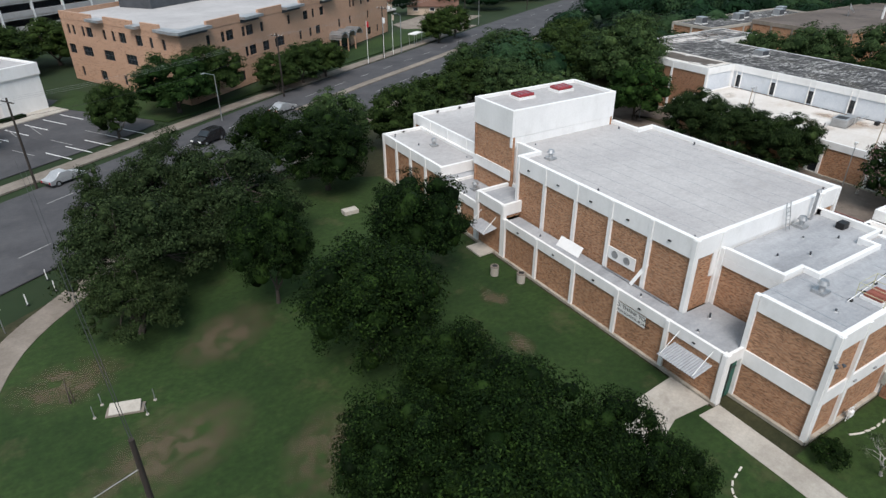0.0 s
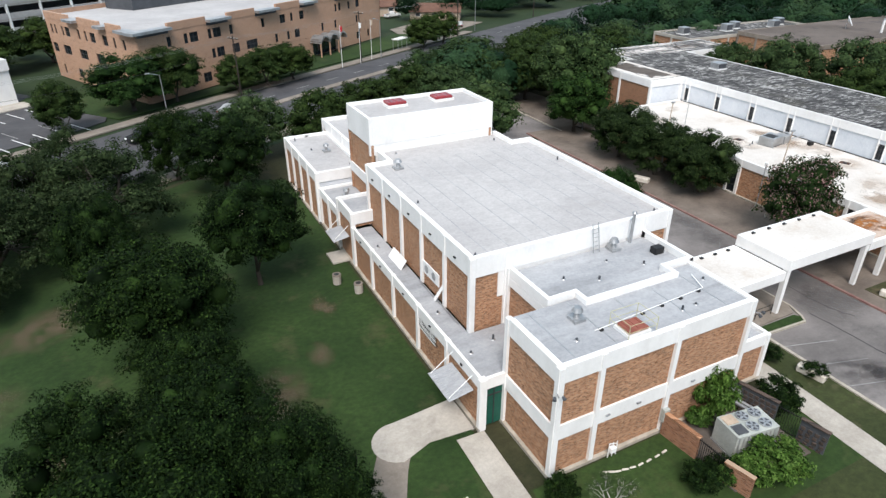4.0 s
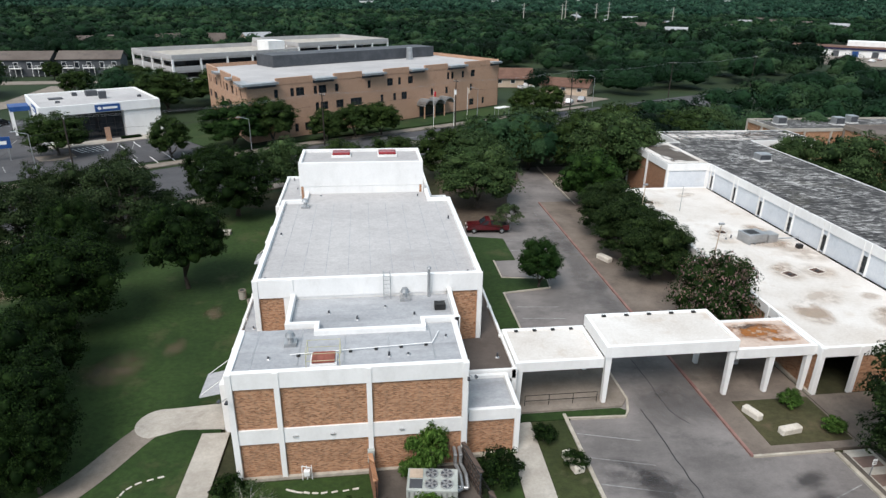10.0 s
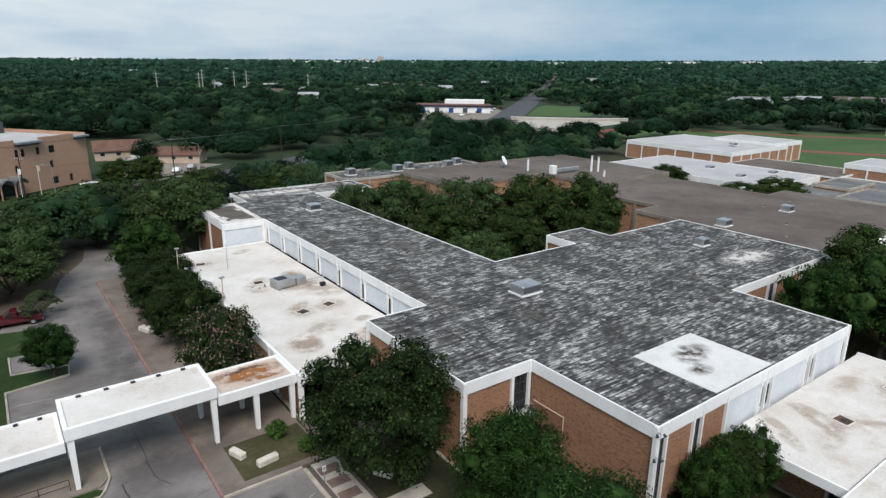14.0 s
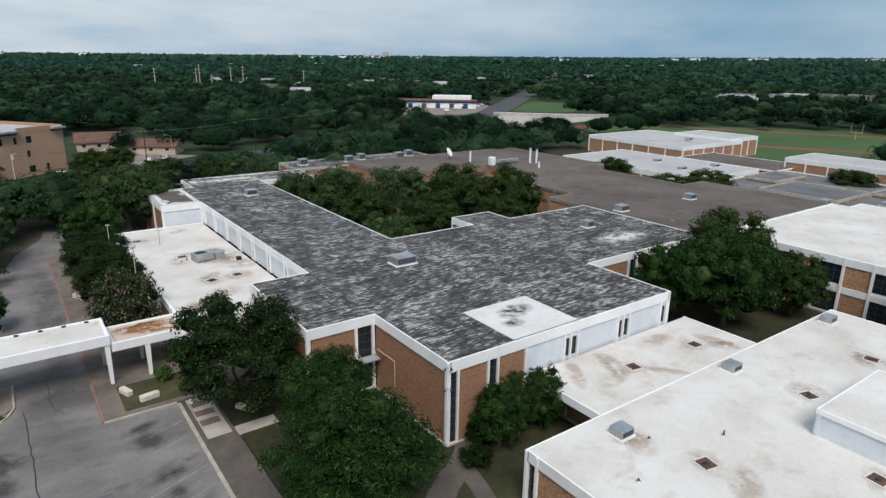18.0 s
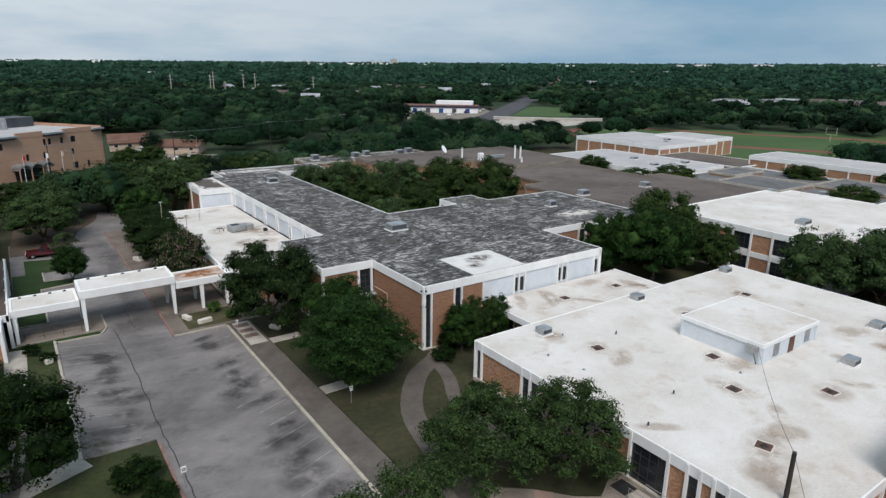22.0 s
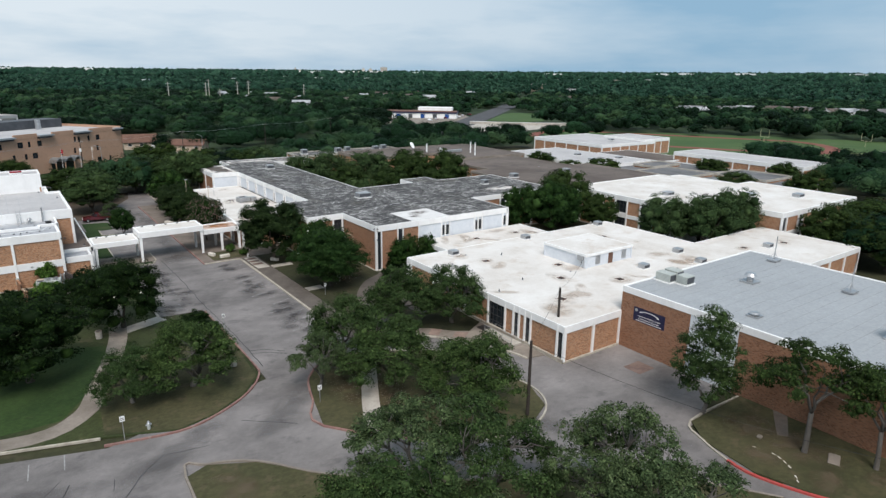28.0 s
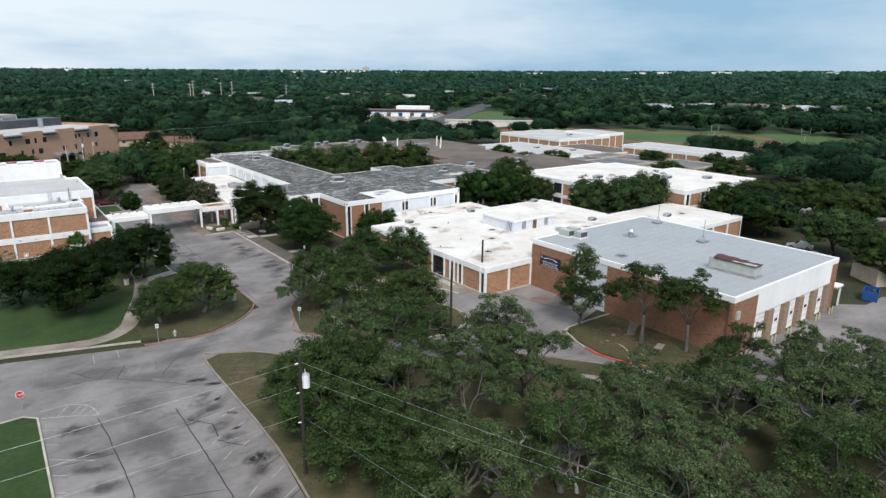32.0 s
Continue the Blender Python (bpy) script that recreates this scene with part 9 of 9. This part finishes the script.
for p, q in zip(rows, rows[1:]):
    for i in range(4):
        bm.faces.new((p[i], p[i + 1], q[i + 1], q[i]))
bm.faces.new(rows[0][::-1])
bm.faces.new(rows[-1])
part("tarpaulin", bm, MAROON, cool, "maroon weathered tarpaulin")
for k in range(6):
    part("panel_seam", box(B(), -2.9 + k * 1.1, -0.92, 0.25, -2.86 + k * 1.1, -0.905, 1.6), METAL, cool)
for y in (-61.0, -66.2):
    whole("wall_vent", box(B(), 100.5, y - 0.25, 1.6, 100.66, y + 0.25, 1.9), WHITE, "white vent plate on the brick wall", "vent", "wall vents", bevel=0.01)
whole("wall_vent", box(B(), 100.5, -66.9, 1.6, 100.66, -66.5, 1.9), WHITE, "white vent plate on the brick wall", "vent", "wall vents", bevel=0.01)
for k in range(5):
    for q in (-0.45, 0.45):
        g = thing("bollard", pose(X0 + 9.0 + 4.1 * k + q, -84.4, 0), "pale yellow steel bollard by a garage door", "bollard", "bollards")
        part("post", rod(B(), (0, 0, 0), (0, 0, 1.0), 0.08, 0.08, 10), PALE_YELLOW, g)
        part("cap", rod(B(), (0, 0, 1.0), (0, 0, 1.06), 0.08, 0.03, 10), PALE_YELLOW, g)
dump = thing("dumpster", pose(137.5, -85.2, 0, 0, 0, 15), "blue steel open-top dumpster on the asphalt", "dumpster")
for x0, y0, x1, y1 in ((-1.6, -1, 1.6, -0.92), (-1.6, 0.92, 1.6, 1), (-1.6, -0.92, -1.52, 0.92), (1.52, -0.92, 1.6, 0.92)):
    part("side", box(B(), x0, y0, 0.0, x1, y1, 1.5), BLUE_PAINT, dump)
part("floor", box(B(), -1.5, -0.9, 0.1, 1.5, 0.9, 0.2), DARK, dump)
for k in range(9):
    part("rubbish_bag", box(B(), -0.3, -0.25, 0, 0.3, 0.25, 0.45, pose(-1.1 + 0.5 * (k % 5), -0.4 + 0.75 * (k // 5), 0.75 + 0.08 * (k % 3), 10 * k, 7 * k, 35 * k)), DARK if k % 3 else METAL, dump, bevel=0.1)
cont = thing("shipping_container", pose(146.5, -82.0, 0, 0, 0, 55), "tan steel shipping container by the trees", "container")
part("body", box(B(), -3, -1.2, 0.1, 3, 1.2, 2.7), TAN, cont)
for k in range(22):
    part("corrugation", box(B(), -2.9 + 0.27 * k, -1.25, 0.25, -2.77 + 0.27 * k, -1.201, 2.55), TAN, cont)

# entrance wing roof
hv = thing("packaged_unit", pose(84.6, 36.6, 4.18, 0, 0, 10), "weathered grey rooftop air unit with dark fan openings", "air conditioner")
part("cabinet", box(B(), -1.3, -0.9, 0.15, 1.1, 0.9, 1.1), METAL, hv, bevel=0.04)
part("fan_well", box(B(), -1.0, -0.6, 1.1, 0.3, 0.6, 1.12), DARK, hv)
part("metal_box", box(B(), 1.2, -1.0, 0.0, 2.5, 0.3, 0.95), METAL, hv, bevel=0.04)
for k in range(4):
    part("skid", box(B(), -1.2 + 0.7 * k, -1.0, 0, -1.05 + 0.7 * k, 1.0, 0.15), METAL, hv)
dct = thing("roof_duct", pose(0, 0, 0), "thin grey duct run to the wall", "duct")
part("duct", rod(B(), (86.2, 36.4, 4.45), (89.6, 36.0, 4.7), 0.09, 0.09, 8), METAL, dct)
whole("duct_box", box(B(), 88.2, 34.0, 4.19, 88.8, 34.5, 4.65), DARK, "small black fan box near the wall", "fan box", bevel=0.03)
mast = thing("antenna_mast", pose(81.4, 47.0, 4.18), "thin antenna mast with short cross bars", "antenna")
part("mast", rod(B(), (0, 0, 0), (0, 0, 3.2), 0.04, 0.03, 6), METAL, mast)
for k in range(4):
    part("element", rod(B(), (-0.35, 0, 1.2 + 0.5 * k), (0.35, 0, 1.2 + 0.5 * k), 0.02, 0.02, 5), METAL, mast)
for k in range(5):
    x = 61.3 + 1.9 * k
    whole("scupper", box(B(), x, 20.0, 5.0, x + 0.35, 20.25, 5.12), DARK, "dark overflow fitting on the canopy roof", "scupper", "canopy fittings", bevel=0.02)
for k in range(4):
    x = 54.2 + 1.5 * k
    whole("scupper", box(B(), x, 20.0, 4.0, x + 0.3, 20.25, 4.12), DARK, "dark overflow fitting on the canopy roof", "scupper", "canopy fittings", bevel=0.02)
pipe = thing("wall_conduit", pose(0, 0, 0), "bent tan conduit on the brick wall", "conduit")
for a, b in (((90.2, 0.5, 4.4), (90.2, -2.6, 4.4)), ((90.2, -2.6, 4.4), (90.2, -2.6, 1.8))):
    part("conduit", rod(B(), a, b, 0.05, 0.05, 6), TAN, pipe)
aw = thing("door_hood", pose(0, 0, 0), "small grey metal hood over a side window", "awning")
part("sheet", box(B(), 88.4, -0.1, 3.55, 90.2, 1.0, 3.65), ROOF_GREY, aw)
for x in (88.5, 90.1):
    part("hanger", rod(B(), (x, 1.0, 4.3), (x, 0.0, 3.65), 0.02, 0.02, 5), METAL, aw)

# brown roof clutter
dish = thing("satellite_dish", pose(150.0, 72.0, 7.8, 0, 0, 30), "white satellite dish on the rear roof", "satellite dish")
part("mount", rod(B(), (0, 0, 0), (0, 0, 1.0), 0.08, 0.08, 8), METAL, dish)
bm = B()
bmesh.ops.create_cone(bm, cap_ends=True, segments=18, radius1=0.25, radius2=1.1, depth=0.4, matrix=pose(0, -0.3, 1.6, 60, 0, 0))
part("reflector", bm, WHITE, dish)
for x, y, w in ((120, 86, 1.8), (131, 85, 1.8), (135, 86.5, 1.6), (144, 84, 2.0), (148, 86, 1.8)):
    roof_box(x, y, 7.0, w, 1.6, 1.4, "weathered grey rooftop air unit on the rear wing")
for x, y, h in ((163, 58, 3.2), (164, 57, 3.0), (152.0, 66, 2.4), (160.0, 52.0, 1.2)):
    g = thing("vent_stack", pose(x, y, 7.8), "tall pale vent stack on the brown roof", "vent stack", "vent stacks")
    part("pipe", rod(B(), (0, 0, 0), (0, 0, h), 0.22, 0.22, 10), WHITE, g)
    part("collar", rod(B(), (0, 0, h), (0, 0, h + 0.2), 0.3, 0.26, 10), METAL, g)
dk = thing("roof_ductwork", pose(154, 60, 7.8), "white and silver ductwork on the brown roof", "duct")
part("duct", box(B(), 0, -0.4, 0.3, 7, 0.4, 1.0), METAL, dk, bevel=0.05)
part("elbow", box(B(), -1.2, -0.6, 0, 0.0, 0.6, 1.8), WHITE, dk, bevel=0.08)
spk = thing("wall_horn", pose(109.0, -37.4, 5.9), "grey weatherproof box and cables at the plant room corner", "junction box")
part("case", box(B(), -0.1, 0.2, -0.4, 0.15, 1.3, 0.3), METAL, spk, bevel=0.03)
part("conduit", rod(B(), (-0.05, 0.5, -0.4), (-0.1, 0.1, -1.3), 0.03, 0.03, 5), DARK, spk)

# ---- poles and wires ----
def utility_pole(x, y, h, arms=1, label="brown wooden utility pole with cross arm and wires", transformer=False, angle=0.0, r=0.15):
    g = thing("utility_pole", pose(x, y, 0, 0, 0, angle), label, "utility pole", "utility poles")
    part("pole", rod(B(), (0, 0, -0.2), (0, 0, h), r, r * 0.7, 10), POLE_WOOD, g)
    for k in range(arms):
        z = h - 0.5 - 1.0 * k
        arm = part("cross_arm", box(B(), -1.2, -0.06, z, 1.2, 0.06, z + 0.12), POLE_WOOD, g)
        for u in (-1.1, -0.4, 0.4, 1.1):
            part("insulator", rod(B(), (u, 0, z + 0.12), (u, 0, z + 0.3), 0.05, 0.04, 6), WHITE, arm)
    if transformer:
        t = part("transformer", rod(B(), (0.48, 0.0, h - 2.7), (0.48, 0.0, h - 1.6), 0.29, 0.29, 16), WHITE, g, "pale grey pole transformer")
        part("lid", rod(B(), (0.48, 0, h - 1.6), (0.48, 0, h - 1.5), 0.30, 0.18, 16), METAL, t)
        part("bushing", rod(B(), (0.48, 0.1, h - 1.5), (0.48, 0.1, h - 1.2), 0.04, 0.03, 6), WHITE, t)
        part("bracket", rod(B(), (0, 0, h - 2.2), (0.3, 0, h - 2.2), 0.05, 0.05, 6), IRON, g)
        for z in (h - 0.5, h - 3.0, h - 5.6):
            part("insulator", rod(B(), (-0.35, 0, z), (0.0, 0, z), 0.05, 0.05, 6), WHITE, g)
    return g


def wire(a, b, sag, r=0.012, material=None):
    """A hanging cable between two points."""
    g = thing("overhead_cable", pose(0, 0, 0), "thin overhead cable between poles", "cable", "overhead cables")
    a, b = Vector(a), Vector(b)
    pts = [a.lerp(b, k / 12) - Vector((0, 0, sag * 4 * (k / 12) * (1 - k / 12))) for k in range(13)]
    bm = tube(B(), [tuple(p) for p in pts], [r] * 13, 5)
    part("strand", bm, material or DARK, g)
    return g


utility_pole(51.3, -74.6, 10.5, 0, "brown wooden utility pole carrying a pale transformer", True)
for z, far_ in ((10.0, (-10, -72, 10.2)), (8.0, (-10, -72, 8.2)), (5.5, (-10, -71, 5.6)), (5.0, (-10, -69, 5.0))):
    wire((51.0, -74.6, z), far_, 0.9, 0.008, METAL if z != 5.0 else DARK)
for z, far_ in ((10.0, (72, -128, 9.6)), (8.6, (74, -128, 8.2)), (5.2, (62, -128, 4.6))):
    wire((51.5, -74.6, z), far_, 0.6, 0.008, METAL)
utility_pole(80.0, -57.0, 7.7, 0, "dark wooden pole standing on the kerbed island", r=0.18)
utility_pole(92.6, -48.4, 7.9, 0, "dark wooden pole beside the white school wing", r=0.19)
wire((80.0, -57.0, 7.6), (92.6, -48.4, 7.8), 0.3, 0.013)
wire((92.6, -48.4, 7.8), (109.0, -37.3, 6.0), 0.6, 0.015)
wire((80.0, -57.0, 7.5), (92.0, -90.0, 7.0), 1.6, 0.015)
utility_pole(0.5, 20.4, 10.0, 0, "brown wooden utility pole on the lawn", r=0.16)
wire((0.5, 20.4, 9.4), (-3.0, 62.0, 9.4), 0.8, 0.02)
wire((0.6, 20.4, 9.1), (-2.6, 62.0, 9.1), 0.8, 0.02)
wire((0.5, 20.4, 8.4), (-24.0, 14.0, 8.4), 0.5, 0.018, METAL)
RP = [(-37.0, 58.0), (-3.2, 80.6), (34.8, 103.5), (64.0, 122.6), (98.0, 142.0), (136.0, 163.0), (176.0, 184.0)]
for x, y in RP:
    utility_pole(x, y, 10.5, 1, angle=120)
for a, b in zip(RP, RP[1:]):
    for off in (-0.9, 0.0, 0.9):
        wire((a[0] - off * 0.5, a[1] + off * 0.86, 10.3), (b[0] - off * 0.5, b[1] + off * 0.86, 10.3), 0.7, 0.008, METAL)
    wire((a[0], a[1], 8.2), (b[0], b[1], 8.2), 0.8, 0.018, DARK)


def street_lamp(x, y, h, angle, label="grey steel street lamp with a long curved arm"):
    g = thing("street_lamp", pose(x, y, 0, 0, 0, angle), label, "street lamp", "street lamps")
    part("pole", rod(B(), (0, 0, 0), (0, 0, h), 0.09, 0.06, 8), METAL, g)
    part("arm", rod(B(), (0, 0, h), (-1.6, 0, h + 0.5), 0.05, 0.04, 6), METAL, g)
    part("lamp_head", box(B(), -2.2, -0.14, h + 0.45, -1.5, 0.14, h + 0.6), METAL, g, bevel=0.03)
    return g


street_lamp(22.0, 95.0, 7.0, 25)
street_lamp(69.6, 125.0, 8.0, 25)
street_lamp(-8.0, 79.0, 8.0, 25)
street_lamp(106.0, 147.0, 8.0, 25)
for x, y, h in ((75.8, 44.5, 5.6), (76.9, 62.0, 5.6), (76.0, 30.5, 5.0)):
    g = thing("lamp_post", pose(x, y, 0), "thin grey lamp post beside the driveway trees", "lamp post", "driveway lamp posts")
    part("pole", rod(B(), (0, 0, 0), (0, 0, h), 0.07, 0.05, 8), METAL, g)
    part("lantern", rod(B(), (0, 0, h), (0, 0, h + 0.35), 0.14, 0.2, 10), WHITE, g)
for x, y, c in ((58.5, 119.0, STOP_RED), (63.5, 121.5, WHITE), (67.0, 124.0, TAN)):
    g = thing("flagpole", pose(x, y, 0), "white flagpole with a limp flag outside the office", "flagpole", "flagpoles")
    part("pole", rod(B(), (0, 0, 0), (0, 0, 8.5), 0.06, 0.04, 8), WHITE, g)
    part("flag", box(B(), 0.04, -0.03, 7.2, 0.5, 0.03, 8.3), c, g, bevel=0.02)
bs = thing("pylon_sign", pose(-21.9, 94.6, 0, 0, 0, 20), "blue roadside sign board with pale lettering bar on posts", "sign")
part("board", box(B(), -2.6, -0.15, 2.2, 2.6, 0.15, 4.2), BLUE_PAINT, bs)
part("lettering_bar", box(B(), -1.6, -0.18, 2.9, 2.0, -0.151, 3.5), WHITE, bs)
part("emblem", rod(B(), (-2.0, -0.151, 3.2), (-2.0, -0.18, 3.2), 0.35, 0.35, 12), WHITE, bs)
for x in (-2.0, 2.0):
    part("post", box(B(), x - 0.1, -0.1, 0, x + 0.1, 0.1, 2.2), METAL, bs)
shelter = thing("bus_shelter", pose(77.0, 131.5, 0, 0, 0, 32), "small bus shelter with pale flat roof", "bus shelter")
part("roof", box(B(), -2, -0.9, 2.5, 2, 0.9, 2.7), WHITE, shelter)
for x in (-1.8, 1.8):
    for y in (-0.7, 0.7):
        part("post", rod(B(), (x, y, 0), (x, y, 2.5), 0.05, 0.05, 6), METAL, shelter)
for x, y in ((361, 69), (385, 32)):
    g = thing("goal_post", pose(x, y, 0, 0, 0, 70), "pale yellow goal post on the sports field", "goal post", "goal posts")
    part("stem", rod(B(), (0, 0, 0), (0, 0, 3), 0.10, 0.10, 8), PALE_YELLOW, g)
    part("crossbar", rod(B(), (-2.8, 0, 3), (2.8, 0, 3), 0.09, 0.09, 8), PALE_YELLOW, g)
    for s in (-2.8, 2.8):
        part("upright", rod(B(), (s, 0, 3), (s, 0, 6.4), 0.08, 0.07, 8), PALE_YELLOW, g)
fence = thing("windscreen_fence", pose(0, 0, 0), "long dark green screened fence at the outfield", "fence")
part("screen", band(B(), [(352, 14), (372, 4), (404, -14)], 0.1, 0.1, 1.6), SLATE, fence)
for k in range(9):
    p = Vector((352, 14)).lerp(Vector((404, -14)), k / 8)
    part("post", rod(B(), (p.x, p.y, 0), (p.x, p.y, 2.0), 0.08, 0.08, 6), METAL, fence)


# ---- vehicles ----
def vehicle(name, x, y, angle, length, width, height, paint_mat, label, style="suv"):
    g = thing(name, pose(x, y, 0, 0, 0, angle), label, "car", "parked vehicles")
    L, W = length / 2, width / 2
    hood = height * 0.56
    prof = {"suv": [(-L, 0.35), (-L, hood), (-L + 0.12, height * 0.62), (-L + 0.35, height), (L - 2.1, height), (L - 1.35, hood + 0.08), (L - 0.1, hood - 0.06), (L, 0.6), (L, 0.35)],
            "pickup": [(-L, 0.45), (-L, hood + 0.1), (-0.35, hood + 0.1), (-0.3, height), (L - 2.5, height), (L - 1.75, hood + 0.12), (L - 0.1, hood), (L, 0.65), (L, 0.45)],
            "sedan": [(-L, 0.35), (-L, hood), (-L + 0.7, hood + 0.06), (-L + 1.4, height), (L - 2.2, height), (L - 1.3, hood + 0.05), (L - 0.1, hood - 0.1), (L, 0.55), (L, 0.35)]}[style]
    bm = B()
    sides = []
    for sy in (-1, 1):
        sides.append([bm.verts.new((px, sy * W * (1.0 if pz < hood + 0.12 else 0.84), pz)) for px, pz in prof])
    n = len(prof)
    bm.faces.new(sides[0])
    bm.faces.new(sides[1][::-1])
    for i in range(n):
        j = (i + 1) % n
        bm.faces.new((sides[0][j], sides[0][i], sides[1][i], sides[1][j]))
    body = part("body", bm, paint_mat, g, bevel=0.04)
    hi = [p for p in prof if p[1] >= height - 0.01]
    xr, xf = hi[0][0], hi[-1][0]
    for sy in (-1, 1):
        bm = B()
        yo = sy * (W * 0.92 + 0.012)
        yi = sy * (W * 0.845 + 0.012)
        q = [(xr + 0.1, yi, height - 0.12), (xf - 0.05, yi, height - 0.12), (xf + 0.55, yo, hood + 0.16), (xr - 0.05, yo, hood + 0.16)]
        v = [bm.verts.new(p) for p in q] + [bm.verts.new((a, b - sy * 0.03, c)) for a, b, c in q]
        for f in ((0, 1, 2, 3), (7, 6, 5, 4), (0, 4, 5, 1), (1, 5, 6, 2), (2, 6, 7, 3), (3, 7, 4, 0)):
            bm.faces.new([v[i] for i in f])
        part("side_window", bm, GLASS, body)
    bm = B()
    q = [(xf + 0.06, -W * 0.74, height - 0.08), (xf + 0.06, W * 0.74, height - 0.08), (xf + 0.74, W * 0.84, hood + 0.16), (xf + 0.74, -W * 0.84, hood + 0.16)]
    v = [bm.verts.new(p) for p in q] + [bm.verts.new((a + 0.03, b, c + 0.03)) for a, b, c in q]
    for f in ((0, 1, 2, 3), (7, 6, 5, 4), (0, 4, 5, 1), (1, 5, 6, 2), (2, 6, 7, 3), (3, 7, 4, 0)):
        bm.faces.new([v[i] for i in f])
    part("windscreen", bm, GLASS, body)
    if style == "pickup":
        part("bed_well", box(B(), -L + 0.12, -W + 0.14, hood + 0.06, -0.5, W - 0.14, hood + 0.115), DARK, body)
    for sx in (-L + 0.95, L - 0.95):
        for sy in (-1, 1):
            w = part("wheel", rod(B(), (sx, sy * (W - 0.2), 0.36), (sx, sy * (W + 0.02), 0.36), 0.36, 0.36, 16), RUBBER, g)
            part("rim", rod(B(), (sx, sy * (W + 0.02), 0.36), (sx, sy * (W + 0.03), 0.36), 0.2, 0.18, 12), METAL, w)
    for sy in (-1, 1):
        part("headlight", box(B(), L - 0.08, sy * W * 0.72 - 0.2, hood - 0.32, L + 0.02, sy * W * 0.72 + 0.2, hood - 0.14), WHITE, body)
        part("tail_light", box(B(), -L - 0.02, sy * W * 0.8 - 0.12, hood - 0.3, -L + 0.05, sy * W * 0.8 + 0.12, hood - 0.05), STOP_RED, body)
    part("bumper", box(B(), L - 0.1, -W * 0.9, 0.4, L + 0.06, W * 0.9, 0.58), DARK, body)
    part("bumper", box(B(), -L - 0.06, -W * 0.9, 0.4, -L + 0.1, W * 0.9, 0.58), METAL if style == "pickup" else DARK, body)
    return g


vehicle("pickup_truck", 58.4, 53.0, 176, 5.5, 2.0, 1.8, RED_PAINT, "dark red pickup truck parked by the auditorium", "pickup")
vehicle("car", 31.6, 94.9, 30, 4.6, 1.8, 1.5, SILVER_PAINT, "silver car driving on the main road", "sedan")
vehicle("suv", 17.9, 86.2, 213, 4.8, 1.95, 1.75, BLACK_PAINT, "black sport utility vehicle on the main road", "suv")
vehicle("pickup_truck", 95.5, 181.0, 20, 5.6, 2.0, 1.85, WHITE_PAINT, "white pickup truck parked by the clinic", "pickup")
vehicle("car", -0.2, 80.9, 32, 4.6, 1.8, 1.5, SILVER_PAINT, "silver car waiting on the main road", "sedan")
vehicle("suv", -15.2, 66.0, 213, 4.7, 1.9, 1.7, SILVER_PAINT, "grey sport utility vehicle waiting on the main road", "suv")
vehicle("car", -41.0, 127.0, 80, 4.6, 1.8, 1.45, BLACK_PAINT, "black car parked beside the bank", "sedan")
vehicle("car", -37.6, 127.6, 80, 4.6, 1.8, 1.45, BLACK_PAINT, "black car parked beside the bank", "sedan")
vehicle("car", 101.0, 152.0, 60, 4.6, 1.8, 1.45, WHITE_PAINT, "white car on the office forecourt", "sedan")
vehicle("car", 106.0, 156.0, 60, 4.6, 1.8, 1.45, SILVER_PAINT, "silver car on the office forecourt", "sedan")
for i, (x, y) in enumerate(((292, 268), (303, 276), (316, 284), (332, 288), (345, 300), (356, 306))):
    vehicle("car", x, y, 20 + 30 * (i % 3), 4.6, 1.8, 1.5, (WHITE_PAINT, SILVER_PAINT, RED_PAINT)[i % 3], "parked car on the far concrete lot", "sedan")
slab("rear_lot", [(190, -66), (222, -66), (222, -46), (190, -46)], -0.1, 0.02, OLD_ASPHALT, "small grey asphalt lot behind the school", "car park")
for x, y, c, w in ((203.0, -52.0, WHITE_PAINT, "white"), (207.0, -54.5, SILVER_PAINT, "silver"), (211.0, -57.0, BLACK_PAINT, "black")):
    vehicle("car", x, y, 40, 4.6, 1.8, 1.5, c, w + " car parked on the lot behind the school", "sedan")
vehicle("car", 152.0, -70.5, 110, 4.6, 1.8, 1.5, SILVER_PAINT, "silver car parked under the trees", "sedan")
vehicle("car", 158.0, -66.0, 110, 4.6, 1.8, 1.5, WHITE_PAINT, "white car parked under the trees", "sedan")


# slender light poles in front of the entrance wing
for x, y, hh in ((74.6, 43.7, 8.6), (75.0, 28.4, 9.4)):
    g = thing("light_pole", pose(x, y, 0.13, 2, 1, 0), "thin pale light pole beside the entrance wing", "light pole", "light poles")
    part("base", rod(B(), (0, 0, 0), (0, 0, 0.4), 0.16, 0.13, 10), CONCRETE, g)
    part("shaft", rod(B(), (0, 0, 0.4), (0, 0, hh), 0.07, 0.05, 8), TAN, g)
    part("lamp_head", box(B(), -0.25, -0.12, hh, 0.25, 0.12, hh + 0.16), METAL, g, bevel=0.02)
